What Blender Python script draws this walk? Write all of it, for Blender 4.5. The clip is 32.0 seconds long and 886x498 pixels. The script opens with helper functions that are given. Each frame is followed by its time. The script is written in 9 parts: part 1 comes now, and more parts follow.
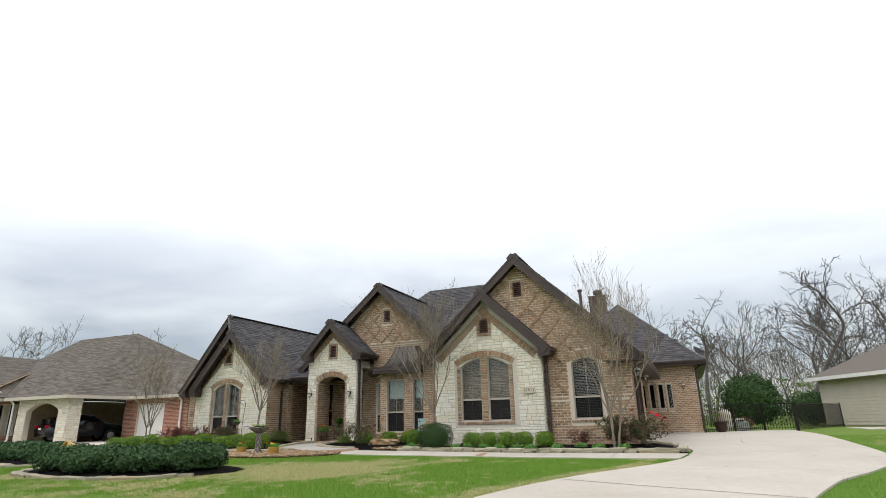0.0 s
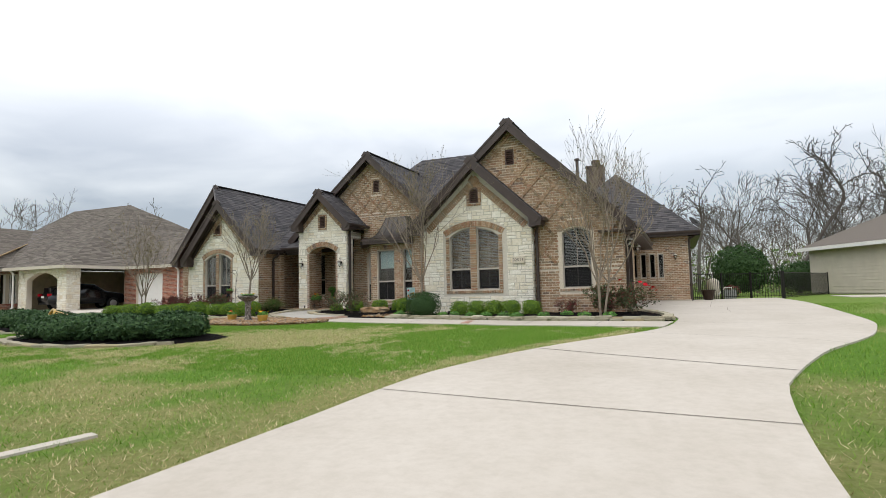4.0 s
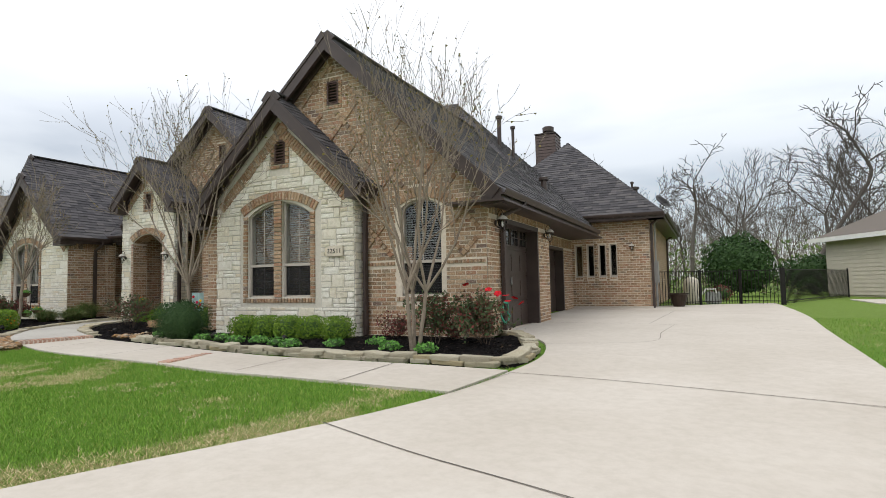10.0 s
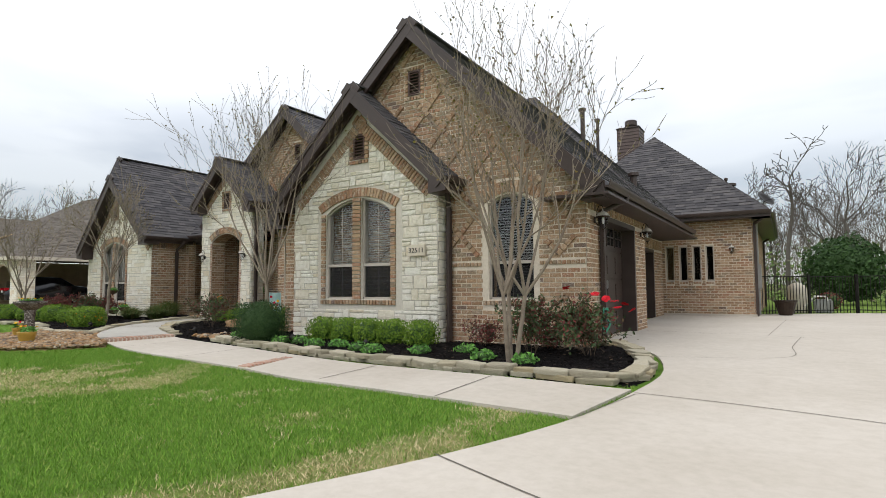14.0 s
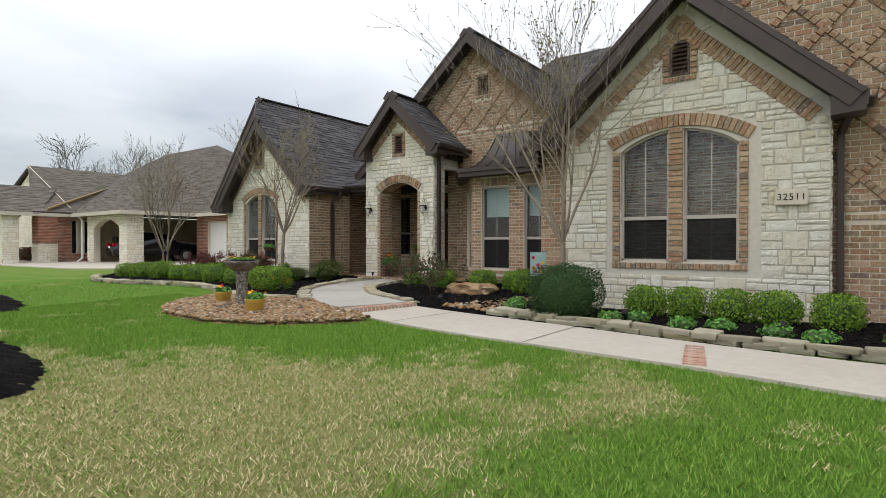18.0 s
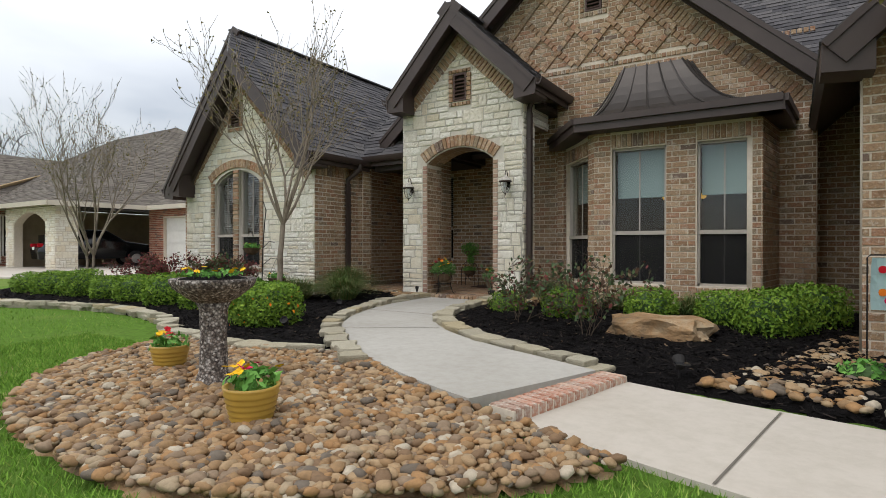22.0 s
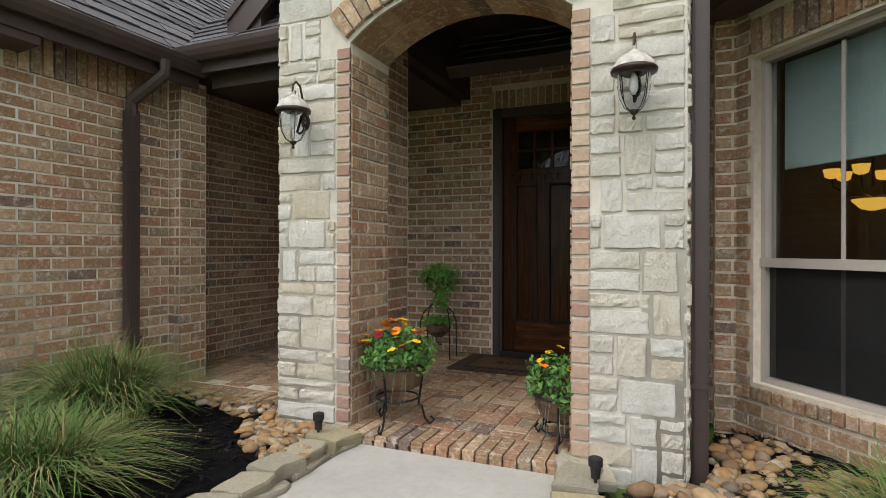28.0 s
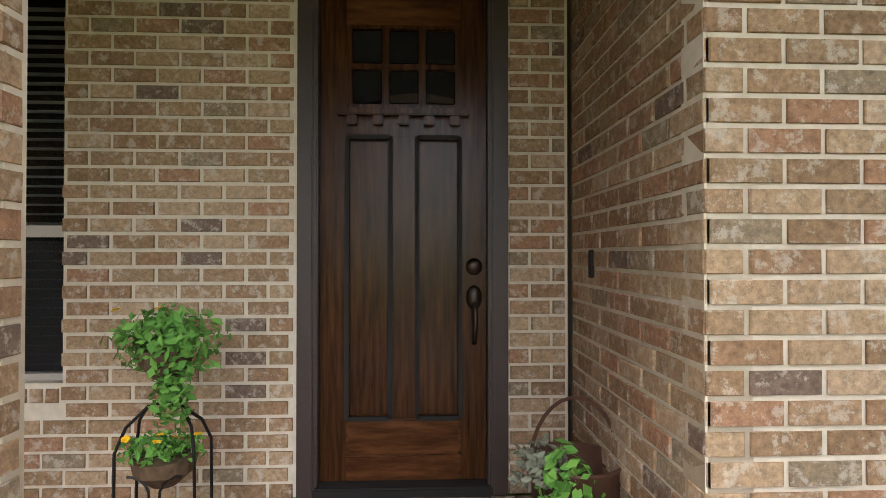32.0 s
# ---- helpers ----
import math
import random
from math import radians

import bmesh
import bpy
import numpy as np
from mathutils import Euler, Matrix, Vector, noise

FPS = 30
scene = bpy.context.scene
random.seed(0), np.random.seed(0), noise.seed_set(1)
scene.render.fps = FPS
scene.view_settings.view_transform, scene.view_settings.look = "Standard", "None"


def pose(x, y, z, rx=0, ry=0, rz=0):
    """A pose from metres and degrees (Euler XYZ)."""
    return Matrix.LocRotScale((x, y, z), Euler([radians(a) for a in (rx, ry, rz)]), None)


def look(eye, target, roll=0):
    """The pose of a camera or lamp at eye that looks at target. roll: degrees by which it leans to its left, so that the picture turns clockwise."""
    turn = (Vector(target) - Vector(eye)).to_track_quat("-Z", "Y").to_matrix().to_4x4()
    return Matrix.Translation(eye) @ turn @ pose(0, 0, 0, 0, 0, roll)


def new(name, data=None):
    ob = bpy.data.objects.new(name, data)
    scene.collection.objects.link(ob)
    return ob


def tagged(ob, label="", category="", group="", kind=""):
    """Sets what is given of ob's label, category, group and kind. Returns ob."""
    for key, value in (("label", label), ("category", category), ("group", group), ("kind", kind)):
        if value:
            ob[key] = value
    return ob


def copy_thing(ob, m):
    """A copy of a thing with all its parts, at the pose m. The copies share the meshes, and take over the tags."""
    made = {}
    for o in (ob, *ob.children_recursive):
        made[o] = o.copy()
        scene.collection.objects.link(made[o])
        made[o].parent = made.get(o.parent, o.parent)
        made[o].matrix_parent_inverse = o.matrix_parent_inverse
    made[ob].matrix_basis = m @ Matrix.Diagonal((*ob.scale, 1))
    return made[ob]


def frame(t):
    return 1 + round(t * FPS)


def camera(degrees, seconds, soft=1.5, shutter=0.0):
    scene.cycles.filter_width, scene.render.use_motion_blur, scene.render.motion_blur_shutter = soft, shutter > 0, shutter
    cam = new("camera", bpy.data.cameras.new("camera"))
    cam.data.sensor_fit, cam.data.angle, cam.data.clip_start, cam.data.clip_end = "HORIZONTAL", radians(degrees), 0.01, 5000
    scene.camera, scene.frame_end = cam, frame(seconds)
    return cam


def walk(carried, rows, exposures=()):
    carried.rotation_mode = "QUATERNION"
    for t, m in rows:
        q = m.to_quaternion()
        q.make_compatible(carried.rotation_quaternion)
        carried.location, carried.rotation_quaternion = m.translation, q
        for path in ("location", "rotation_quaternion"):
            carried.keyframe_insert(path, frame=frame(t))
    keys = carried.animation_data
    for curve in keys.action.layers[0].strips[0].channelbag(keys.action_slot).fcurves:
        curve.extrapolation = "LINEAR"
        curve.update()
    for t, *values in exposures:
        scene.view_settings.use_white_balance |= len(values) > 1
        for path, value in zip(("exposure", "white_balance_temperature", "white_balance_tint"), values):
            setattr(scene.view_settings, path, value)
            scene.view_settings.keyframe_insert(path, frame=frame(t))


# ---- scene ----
# ---- camera ----
cam = camera(77.8, 32.0, soft=0.8)
PATH = [
    (0, (-0.635, 0.601, 1.205), (-1.379, 2.358, 1.805), -1.28),
    (0.5, (-0.658, 0.649, 1.219), (-1.419, 2.430, 1.718), -1.26),
    (1, (-0.659, 0.683, 1.225), (-1.435, 2.480, 1.633), -1.30),
    (1.5, (-0.616, 0.677, 1.214), (-1.403, 2.487, 1.538), -1.29),
    (2, (-0.558, 0.629, 1.192), (-1.362, 2.441, 1.458), -1.18),
    (2.5, (-0.573, 0.613, 1.185), (-1.378, 2.432, 1.392), -1.35),
    (3, (-0.631, 0.734, 1.196), (-1.436, 2.557, 1.363), -1.28),
    (3.5, (-0.675, 1.004, 1.211), (-1.459, 2.838, 1.363), -1.23),
    (5.5, (-0.232, 3.435, 1.303), (-1.025, 5.266, 1.442), -1.36),
    (6, (-0.145, 4.078, 1.302), (-0.942, 5.907, 1.437), -1.24),
    (6.5, (-0.055, 4.720, 1.309), (-0.888, 6.534, 1.443), -1.30),
    (7, (0.037, 5.366, 1.332), (-0.799, 7.178, 1.467), -1.23),
    (7.5, (0.126, 5.993, 1.374), (-0.726, 7.797, 1.508), -1.28),
    (8, (0.221, 6.621, 1.422), (-0.652, 8.416, 1.554), -1.22),
    (8.5, (0.323, 7.285, 1.456), (-0.553, 9.078, 1.587), -1.22),
    (9, (0.531, 7.919, 1.461), (-0.350, 9.710, 1.593), -1.22),
    (9.5, (0.920, 8.506, 1.448), (0.057, 10.306, 1.576), -1.18),
    (10, (1.346, 9.032, 1.421), (0.492, 10.836, 1.546), -1.08),
    (10.5, (1.793, 9.471, 1.379), (0.940, 11.276, 1.505), -1.03),
    (11, (2.129, 9.849, 1.337), (1.239, 11.636, 1.466), -1.04),
    (11.5, (2.330, 10.048, 1.313), (1.407, 11.817, 1.446), -1.00),
    (12, (2.361, 10.099, 1.303), (1.409, 11.853, 1.441), -0.84),
    (12.5, (2.137, 10.034, 1.311), (1.155, 11.771, 1.450), -0.62),
    (13, (1.659, 9.888, 1.353), (0.606, 11.583, 1.491), -0.33),
    (13.5, (1.117, 9.769, 1.400), (0.084, 11.476, 1.541), -0.35),
    (14, (0.557, 9.532, 1.430), (-0.495, 11.227, 1.566), -0.36),
    (14.5, (-0.017, 9.337, 1.458), (-1.060, 11.039, 1.584), -0.39),
    (16.5, (-2.593, 8.462, 1.494), (-3.423, 10.280, 1.556), 0.55),
    (17, (-3.218, 8.639, 1.488), (-4.215, 10.372, 1.529), 0.21),
    (17.5, (-3.880, 8.852, 1.473), (-4.993, 10.514, 1.474), 0.07),
    (18, (-4.610, 9.136, 1.456), (-5.777, 10.760, 1.439), 0.03),
    (18.5, (-5.319, 9.469, 1.438), (-6.528, 11.063, 1.419), -0.01),
    (19, (-6.011, 9.857, 1.406), (-7.221, 11.450, 1.386), -0.07),
    (19.5, (-6.698, 10.220, 1.382), (-7.915, 11.807, 1.362), -0.07),
    (20, (-7.323, 10.625, 1.373), (-8.534, 12.217, 1.355), -0.03),
    (20.5, (-7.909, 11.014, 1.366), (-9.117, 12.607, 1.351), -0.04),
    (21, (-8.422, 11.416, 1.362), (-9.617, 13.020, 1.346), -0.04),
    (21.5, (-8.946, 11.855, 1.382), (-10.108, 13.483, 1.368), -0.06),
    (22, (-9.398, 12.324, 1.407), (-10.471, 14.012, 1.396), 0.03),
    (22.5, (-9.825, 12.868, 1.428), (-10.877, 14.569, 1.421), 0.08),
    (23, (-10.181, 13.430, 1.430), (-11.338, 15.061, 1.426), -0.05),
    (23.5, (-10.402, 14.033, 1.447), (-11.640, 15.604, 1.441), -0.33),
    (24, (-10.570, 14.605, 1.464), (-11.930, 16.072, 1.460), -0.53),
    (24.5, (-10.742, 15.131, 1.467), (-12.115, 16.585, 1.459), -0.78),
    (26.5, (-12.103, 16.908, 1.568), (-13.259, 18.540, 1.558), 0.14),
    (27, (-12.528, 17.156, 1.589), (-13.500, 18.904, 1.579), 0.12),
    (27.5, (-12.867, 17.397, 1.612), (-13.761, 19.186, 1.607), 0.14),
    (28, (-13.130, 17.680, 1.627), (-13.911, 19.521, 1.627), 0.15),
    (28.5, (-13.351, 18.043, 1.650), (-14.072, 19.909, 1.653), 0.10),
    (29, (-13.547, 18.391, 1.661), (-14.143, 20.300, 1.664), 0.23),
    (29.5, (-13.690, 18.821, 1.663), (-14.150, 20.767, 1.666), 0.07),
    (30, (-13.833, 19.225, 1.665), (-14.204, 21.191, 1.668), 0.06),
    (30.5, (-13.942, 19.606, 1.677), (-14.191, 21.590, 1.682), 0.15),
    (31, (-14.012, 19.942, 1.678), (-14.199, 21.934, 1.683), -0.02),
    (31.5, (-14.138, 20.193, 1.671), (-14.238, 22.191, 1.680), -0.11),
    (32, (-14.269, 20.404, 1.697), (-14.183, 22.402, 1.719), 0.01),
]
walk(cam, [(t, look(eye, aim, roll)) for t, eye, aim, roll in PATH], exposures=[(0.0, -0.62), (14.0, -0.62), (19.0, -0.7), (23.0, -0.65), (24.5, -0.68), (26.5, -0.35), (28.0, 0.1), (30.0, 0.95), (31.0, 1.45), (32.0, 1.7)])

# ---- light ----
world = bpy.data.worlds.new("overcast_sky")
scene.world = world
world.use_nodes = True
wn, wl = world.node_tree.nodes, world.node_tree.links
wn.clear()


def wnode(kind, **values):
    n = wn.new(kind)
    for key, value in values.items():
        n.inputs[key].default_value = value
    return n


SUN_ELEV, SUN_TURN = radians(52), radians(200)
sky = wn.new("ShaderNodeTexSky")
sky.sky_type, sky.sun_disc, sky.sun_elevation, sky.sun_rotation = "NISHITA", False, SUN_ELEV, SUN_TURN
coord = wn.new("ShaderNodeTexCoord")
sep = wn.new("ShaderNodeSeparateXYZ")
wl.new(coord.outputs["Generated"], sep.inputs[0])
stretch = wn.new("ShaderNodeMapping")
stretch.inputs["Scale"].default_value = (1.0, 1.0, 3.2)
wl.new(coord.outputs["Generated"], stretch.inputs[0])
cloud = wnode("ShaderNodeTexNoise", Scale=2.3, Detail=7.0, Roughness=0.52, Distortion=0.3)
wl.new(stretch.outputs[0], cloud.inputs["Vector"])
cr = wn.new("ShaderNodeValToRGB")
cr.color_ramp.elements[0].position, cr.color_ramp.elements[0].color = 0.36, (0.50, 0.54, 0.60, 1)
cr.color_ramp.elements[1].position, cr.color_ramp.elements[1].color = 0.60, (0.97, 0.99, 1.0, 1)
wl.new(cloud.outputs["Fac"], cr.inputs[0])
lift = wn.new("ShaderNodeMapRange")
lift.interpolation_type = "SMOOTHSTEP"
lift.inputs["From Min"].default_value, lift.inputs["From Max"].default_value = 0.10, 0.52
wl.new(sep.outputs["Z"], lift.inputs["Value"])
mixc = wn.new("ShaderNodeMix")
mixc.data_type = "RGBA"
wl.new(lift.outputs[0], mixc.inputs[0])
wl.new(cr.outputs[0], mixc.inputs[6])
mixc.inputs[7].default_value = (2.1, 2.13, 2.18, 1)
addsky = wn.new("ShaderNodeMix")
addsky.data_type, addsky.blend_type = "RGBA", "ADD"
addsky.inputs[0].default_value = 0.06
wl.new(mixc.outputs[2], addsky.inputs[6])
wl.new(sky.outputs[0], addsky.inputs[7])
bg = wn.new("ShaderNodeBackground")
bg.inputs["Strength"].default_value = 1.0
wl.new(addsky.outputs[2], bg.inputs[0])
wout = wn.new("ShaderNodeOutputWorld")
wl.new(bg.outputs[0], wout.inputs[0])

sun = new("sun", bpy.data.lights.new("sun", "SUN"))
sun.data.energy, sun.data.angle, sun.data.color = 1.3, radians(35), (1.0, 0.96, 0.9)
sun.matrix_world = look((0, 0, 30), (4.5, 14, 8))

# ---- materials ----


class Mat:
    """A node material under construction."""

    def __init__(self, name, rough=0.7, metal=0.0, spec=0.4):
        self.m = bpy.data.materials.new(name)
        self.m.use_nodes = True
        self.n, self.l = self.m.node_tree.nodes, self.m.node_tree.links
        self.b = self.n["Principled BSDF"]
        self.b.inputs["Roughness"].default_value = rough
        self.b.inputs["Metallic"].default_value = metal
        self.b.inputs["Specular IOR Level"].default_value = spec
        self.co = self.n.new("ShaderNodeTexCoord").outputs["Object"]

    def noise(self, scale, detail=4.0, rough=0.55, stretch=None):
        t = self.n.new("ShaderNodeTexNoise")
        t.inputs["Scale"].default_value, t.inputs["Detail"].default_value, t.inputs["Roughness"].default_value = scale, detail, rough
        src = self.co
        if stretch:
            mp = self.n.new("ShaderNodeMapping")
            mp.inputs["Scale"].default_value = stretch
            self.l.new(self.co, mp.inputs[0])
            src = mp.outputs[0]
        self.l.new(src, t.inputs["Vector"])
        return t.outputs["Fac"]

    def island(self):
        return self.n.new("ShaderNodeNewGeometry").outputs["Random Per Island"]

    def objrand(self):
        return self.n.new("ShaderNodeObjectInfo").outputs["Random"]

    def scatter(self):
        """Shift the texture from object to object."""
        a, b = self.n.new("ShaderNodeVectorMath"), self.n.new("ShaderNodeVectorMath")
        a.operation, b.operation = "SCALE", "ADD"
        a.inputs[0].default_value = (37.0, 53.0, 71.0)
        self.l.new(self.objrand(), a.inputs["Scale"])
        self.l.new(self.co, b.inputs[0])
        self.l.new(a.outputs[0], b.inputs[1])
        self.co = b.outputs[0]

    def ramp(self, fac, stops, step=False):
        r = self.n.new("ShaderNodeValToRGB")
        e = r.color_ramp.elements
        while len(e) < len(stops):
            e.new(0.5)
        for k, (p, c) in enumerate(stops):
            e[k].position, e[k].color = p, (*c, 1)
        if step:
            r.color_ramp.interpolation = "CONSTANT"
        self.l.new(fac, r.inputs[0])
        return r.outputs[0]

    def mix(self, fac, a, b, how="MIX"):
        x = self.n.new("ShaderNodeMix")
        x.data_type, x.blend_type = "RGBA", how
        for sock, val in ((x.inputs[0], fac), (x.inputs[6], a), (x.inputs[7], b)):
            if isinstance(val, (int, float)):
                sock.default_value = val
            elif isinstance(val, tuple):
                sock.default_value = (*val, 1)
            else:
                self.l.new(val, sock)
        return x.outputs[2]

    def add(self, a, b):
        x = self.n.new("ShaderNodeMath")
        x.operation = "FRACT"
        y = self.n.new("ShaderNodeMath")
        self.l.new(a, y.inputs[0])
        self.l.new(b, y.inputs[1])
        self.l.new(y.outputs[0], x.inputs[0])
        return x.outputs[0]

    def done(self, color, bump=None, strength=0.3, dist=0.01, rough=None):
        if isinstance(color, tuple):
            self.b.inputs["Base Color"].default_value = (*color, 1)
        else:
            self.l.new(color, self.b.inputs["Base Color"])
        if bump is not None:
            bp = self.n.new("ShaderNodeBump")
            bp.inputs["Strength"].default_value, bp.inputs["Distance"].default_value = strength, dist
            self.l.new(bump, bp.inputs["Height"])
            self.l.new(bp.outputs[0], self.b.inputs["Normal"])
        if rough is not None:
            self.l.new(rough, self.b.inputs["Roughness"])
        return self.m


def plain(name, color, rough=0.6, metal=0.0, vary=0.12, scale=6.0, spec=0.4, bump=0.1):
    """A painted or moulded surface with slight mottling."""
    m = Mat(name, rough, metal, spec)
    f = m.noise(scale, 5)
    lo, hi = tuple(c * (1 - vary) for c in color), tuple(min(1, c * (1 + vary)) for c in color)
    return m.done(m.ramp(f, [(0.3, lo), (0.7, hi)]), m.noise(scale * 14, 3), bump, 0.004)


BRICK_TONES = [(0.0, (0.325, 0.212, 0.128)), (0.14, (0.255, 0.163, 0.096)), (0.28, (0.365, 0.254, 0.16)), (0.42, (0.275, 0.168, 0.10)), (0.55, (0.295, 0.20, 0.122)),
               (0.67, (0.40, 0.285, 0.188)), (0.77, (0.315, 0.178, 0.108)), (0.86, (0.25, 0.19, 0.128)), (0.94, (0.17, 0.12, 0.092))]


def brick_material(name, per_object):
    m = Mat(name, 0.9, 0, 0.2)
    if per_object:
        m.scatter()
    tone = m.ramp(m.objrand() if per_object else m.island(), BRICK_TONES, True)
    smear = m.ramp(m.noise(21.0, 8, 0.72), [(0.53, (0, 0, 0)), (0.60, (1, 1, 1))])
    tone = m.mix(0.9, tone, m.ramp(m.noise(48, 7, 0.75), [(0.3, (0.5, 0.5, 0.5)), (0.5, (1.0, 0.98, 0.96)), (0.7, (1.5, 1.45, 1.4))]), "MULTIPLY")
    pale = m.n.new("ShaderNodeMath")
    pale.operation, pale.inputs[1].default_value = "MULTIPLY", 0.5
    m.l.new(smear, pale.inputs[0])
    return m.done(m.mix(pale.outputs[0], tone, (0.58, 0.51, 0.43)), m.noise(70, 6, 0.7), 0.55, 0.006)


M_BRICK = brick_material("tumbled_brick", False)
M_BRICK_ONE = brick_material("tumbled_brick_single", True)
m = Mat("red_brick", 0.9, 0, 0.2)
M_RED = m.done(m.mix(0.5, m.ramp(m.island(), [(0.0, (0.40, 0.285, 0.21)), (0.25, (0.36, 0.25, 0.18)), (0.5, (0.45, 0.34, 0.26)), (0.75, (0.33, 0.205, 0.155)), (0.92, (0.29, 0.24, 0.20))], True),
                     m.ramp(m.noise(50, 6, 0.7), [(0.3, (0.6, 0.6, 0.6)), (0.7, (1.3, 1.3, 1.3))]), "MULTIPLY"), m.noise(80, 6, 0.7), 0.5, 0.005)
m = Mat("neighbour_brick", 0.9, 0, 0.2)
M_RED2 = m.done(m.ramp(m.island(), [(0.0, (0.36, 0.15, 0.10)), (0.3, (0.28, 0.11, 0.075)), (0.6, (0.42, 0.20, 0.14)), (0.85, (0.2, 0.12, 0.1))], True), m.noise(60), 0.4, 0.005)
m = Mat("mortar", 0.95, 0, 0.1)
M_MORTAR = m.done(m.ramp(m.noise(20, 6), [(0.3, (0.54, 0.47, 0.375)), (0.7, (0.66, 0.585, 0.48))]), m.noise(120, 4), 0.4, 0.003)
m = Mat("stone_mortar", 0.95, 0, 0.1)
M_MORTAR_PALE = m.done(m.ramp(m.noise(16, 6), [(0.3, (0.49, 0.455, 0.385)), (0.7, (0.585, 0.545, 0.47))]), m.noise(90, 5), 0.5, 0.004)
m = Mat("limestone", 0.92, 0, 0.2)
tone = m.ramp(m.island(), [(0.0, (0.79, 0.745, 0.65)), (0.28, (0.78, 0.73, 0.615)), (0.46, (0.84, 0.81, 0.73)), (0.66, (0.78, 0.72, 0.595)), (0.80, (0.82, 0.785, 0.70)), (0.94, (0.73, 0.65, 0.51))], True)
stain = m.ramp(m.noise(9, 8, 0.7), [(0.38, (0.90, 0.88, 0.83)), (0.52, (1.0, 1.0, 1.0)), (0.66, (1.08, 1.08, 1.07))])
# dark flecks put the shade of the rough face's small hollows into the colour
pit_shade = m.ramp(m.noise(75, 6, 0.75), [(0.34, (0.76, 0.74, 0.68)), (0.50, (1.04, 1.04, 1.03))])
M_STONE = m.done(m.mix(0.6, m.mix(0.8, tone, stain, "MULTIPLY"), pit_shade, "MULTIPLY"), m.noise(42, 12, 0.85), 1.0, 0.03)
m = Mat("shingle", 0.95, 0, 0.15)
tone = m.ramp(m.island(), [(0.0, (0.077, 0.073, 0.076)), (0.3, (0.095, 0.090, 0.093)), (0.6, (0.064, 0.061, 0.065)), (0.85, (0.110, 0.103, 0.103))], True)
M_SHINGLE = m.done(m.mix(0.4, tone, m.ramp(m.noise(160, 3, 0.8), [(0.35, (0.4, 0.4, 0.4)), (0.7, (1.7, 1.7, 1.7))]), "MULTIPLY"), m.noise(220, 3, 0.8), 0.5, 0.004)
m = Mat("grey_shingle", 0.95, 0, 0.15)
M_SHINGLE2 = m.done(m.ramp(m.island(), [(0.0, (0.135, 0.118, 0.10)), (0.3, (0.16, 0.14, 0.12)), (0.6, (0.115, 0.10, 0.085)), (0.85, (0.175, 0.155, 0.13))], True), m.noise(150, 3, 0.8), 0.4, 0.004)
M_TRIM = plain("dark_brown_paint", (0.052, 0.036, 0.031), 0.45, 0, 0.15, 3)
M_LAP = plain("brown_lap_siding", (0.085, 0.058, 0.050), 0.6, 0, 0.12, 3)
M_TRIM_PORCH = plain("porch_ceiling_brown", (0.045, 0.032, 0.027), 0.6, 0, 0.15, 3)
M_FRAME = plain("almond_vinyl", (0.42, 0.375, 0.325), 0.4, 0, 0.06, 5)
M_GARAGE = plain("brown_steel_door", (0.052, 0.036, 0.029), 0.42, 0, 0.12, 4)
M_VENT = plain("louvre_brown", (0.075, 0.042, 0.034), 0.6)
M_BLIND = plain("white_blind", (0.42, 0.42, 0.41), 0.6, 0, 0.05)
M_SHADE = plain("sage_cell_shade", (0.33, 0.42, 0.40), 0.8, 0, 0.05)
# near-black colour that stands in for the dark behind windows and vents
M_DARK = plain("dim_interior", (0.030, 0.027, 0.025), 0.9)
M_HOSE = plain("green_rubber", (0.02, 0.22, 0.13), 0.45, 0, 0.1)
M_ROOM = plain("painted_room", (0.16, 0.13, 0.10), 0.9)
M_IRON = plain("black_iron", (0.02, 0.018, 0.017), 0.5, 0.6, 0.2)
M_BRONZE = plain("bronze", (0.05, 0.036, 0.028), 0.4, 0.7, 0.2)
M_ROOFMETAL = plain("bronze_roof_metal", (0.060, 0.052, 0.047), 0.38, 0.5, 0.15, 2.5)
M_CREAM = plain("cream_siding", (0.50, 0.45, 0.37), 0.7, 0, 0.06, 2)
M_WHITE = plain("white_paint", (0.72, 0.70, 0.66), 0.5, 0, 0.05)
M_STUCCO = plain("ochre_stucco", (0.45, 0.37, 0.24), 0.85, 0, 0.12, 3)
m = Mat("concrete", 0.85, 0, 0.25)
base = m.ramp(m.noise(0.55, 6, 0.6), [(0.3, (0.43, 0.385, 0.325)), (0.7, (0.515, 0.47, 0.41))])
spot = m.ramp(m.noise(9, 6, 0.7), [(0.33, (0.90, 0.89, 0.87)), (0.6, (1.04, 1.04, 1.04))])
M_CONC = m.done(m.mix(0.7, base, spot, "MULTIPLY"), m.noise(140, 5, 0.7), 0.35, 0.003)
m = Mat("grey_concrete", 0.88, 0, 0.2)
base = m.ramp(m.noise(0.8, 6, 0.6), [(0.3, (0.355, 0.335, 0.295)), (0.7, (0.425, 0.405, 0.365))])
spot = m.ramp(m.noise(11, 6, 0.7), [(0.33, (0.88, 0.87, 0.85)), (0.6, (1.04, 1.04, 1.04))])
M_WALK = m.done(m.mix(0.7, base, spot, "MULTIPLY"), m.noise(140, 5, 0.7), 0.35, 0.003)
M_JOINT = plain("dark_joint", (0.12, 0.105, 0.085), 0.95)
m = Mat("lawn_soil", 1.0, 0, 0.05)
dn = m.n.new("ShaderNodeAttribute")
dn.attribute_name = "dormant"
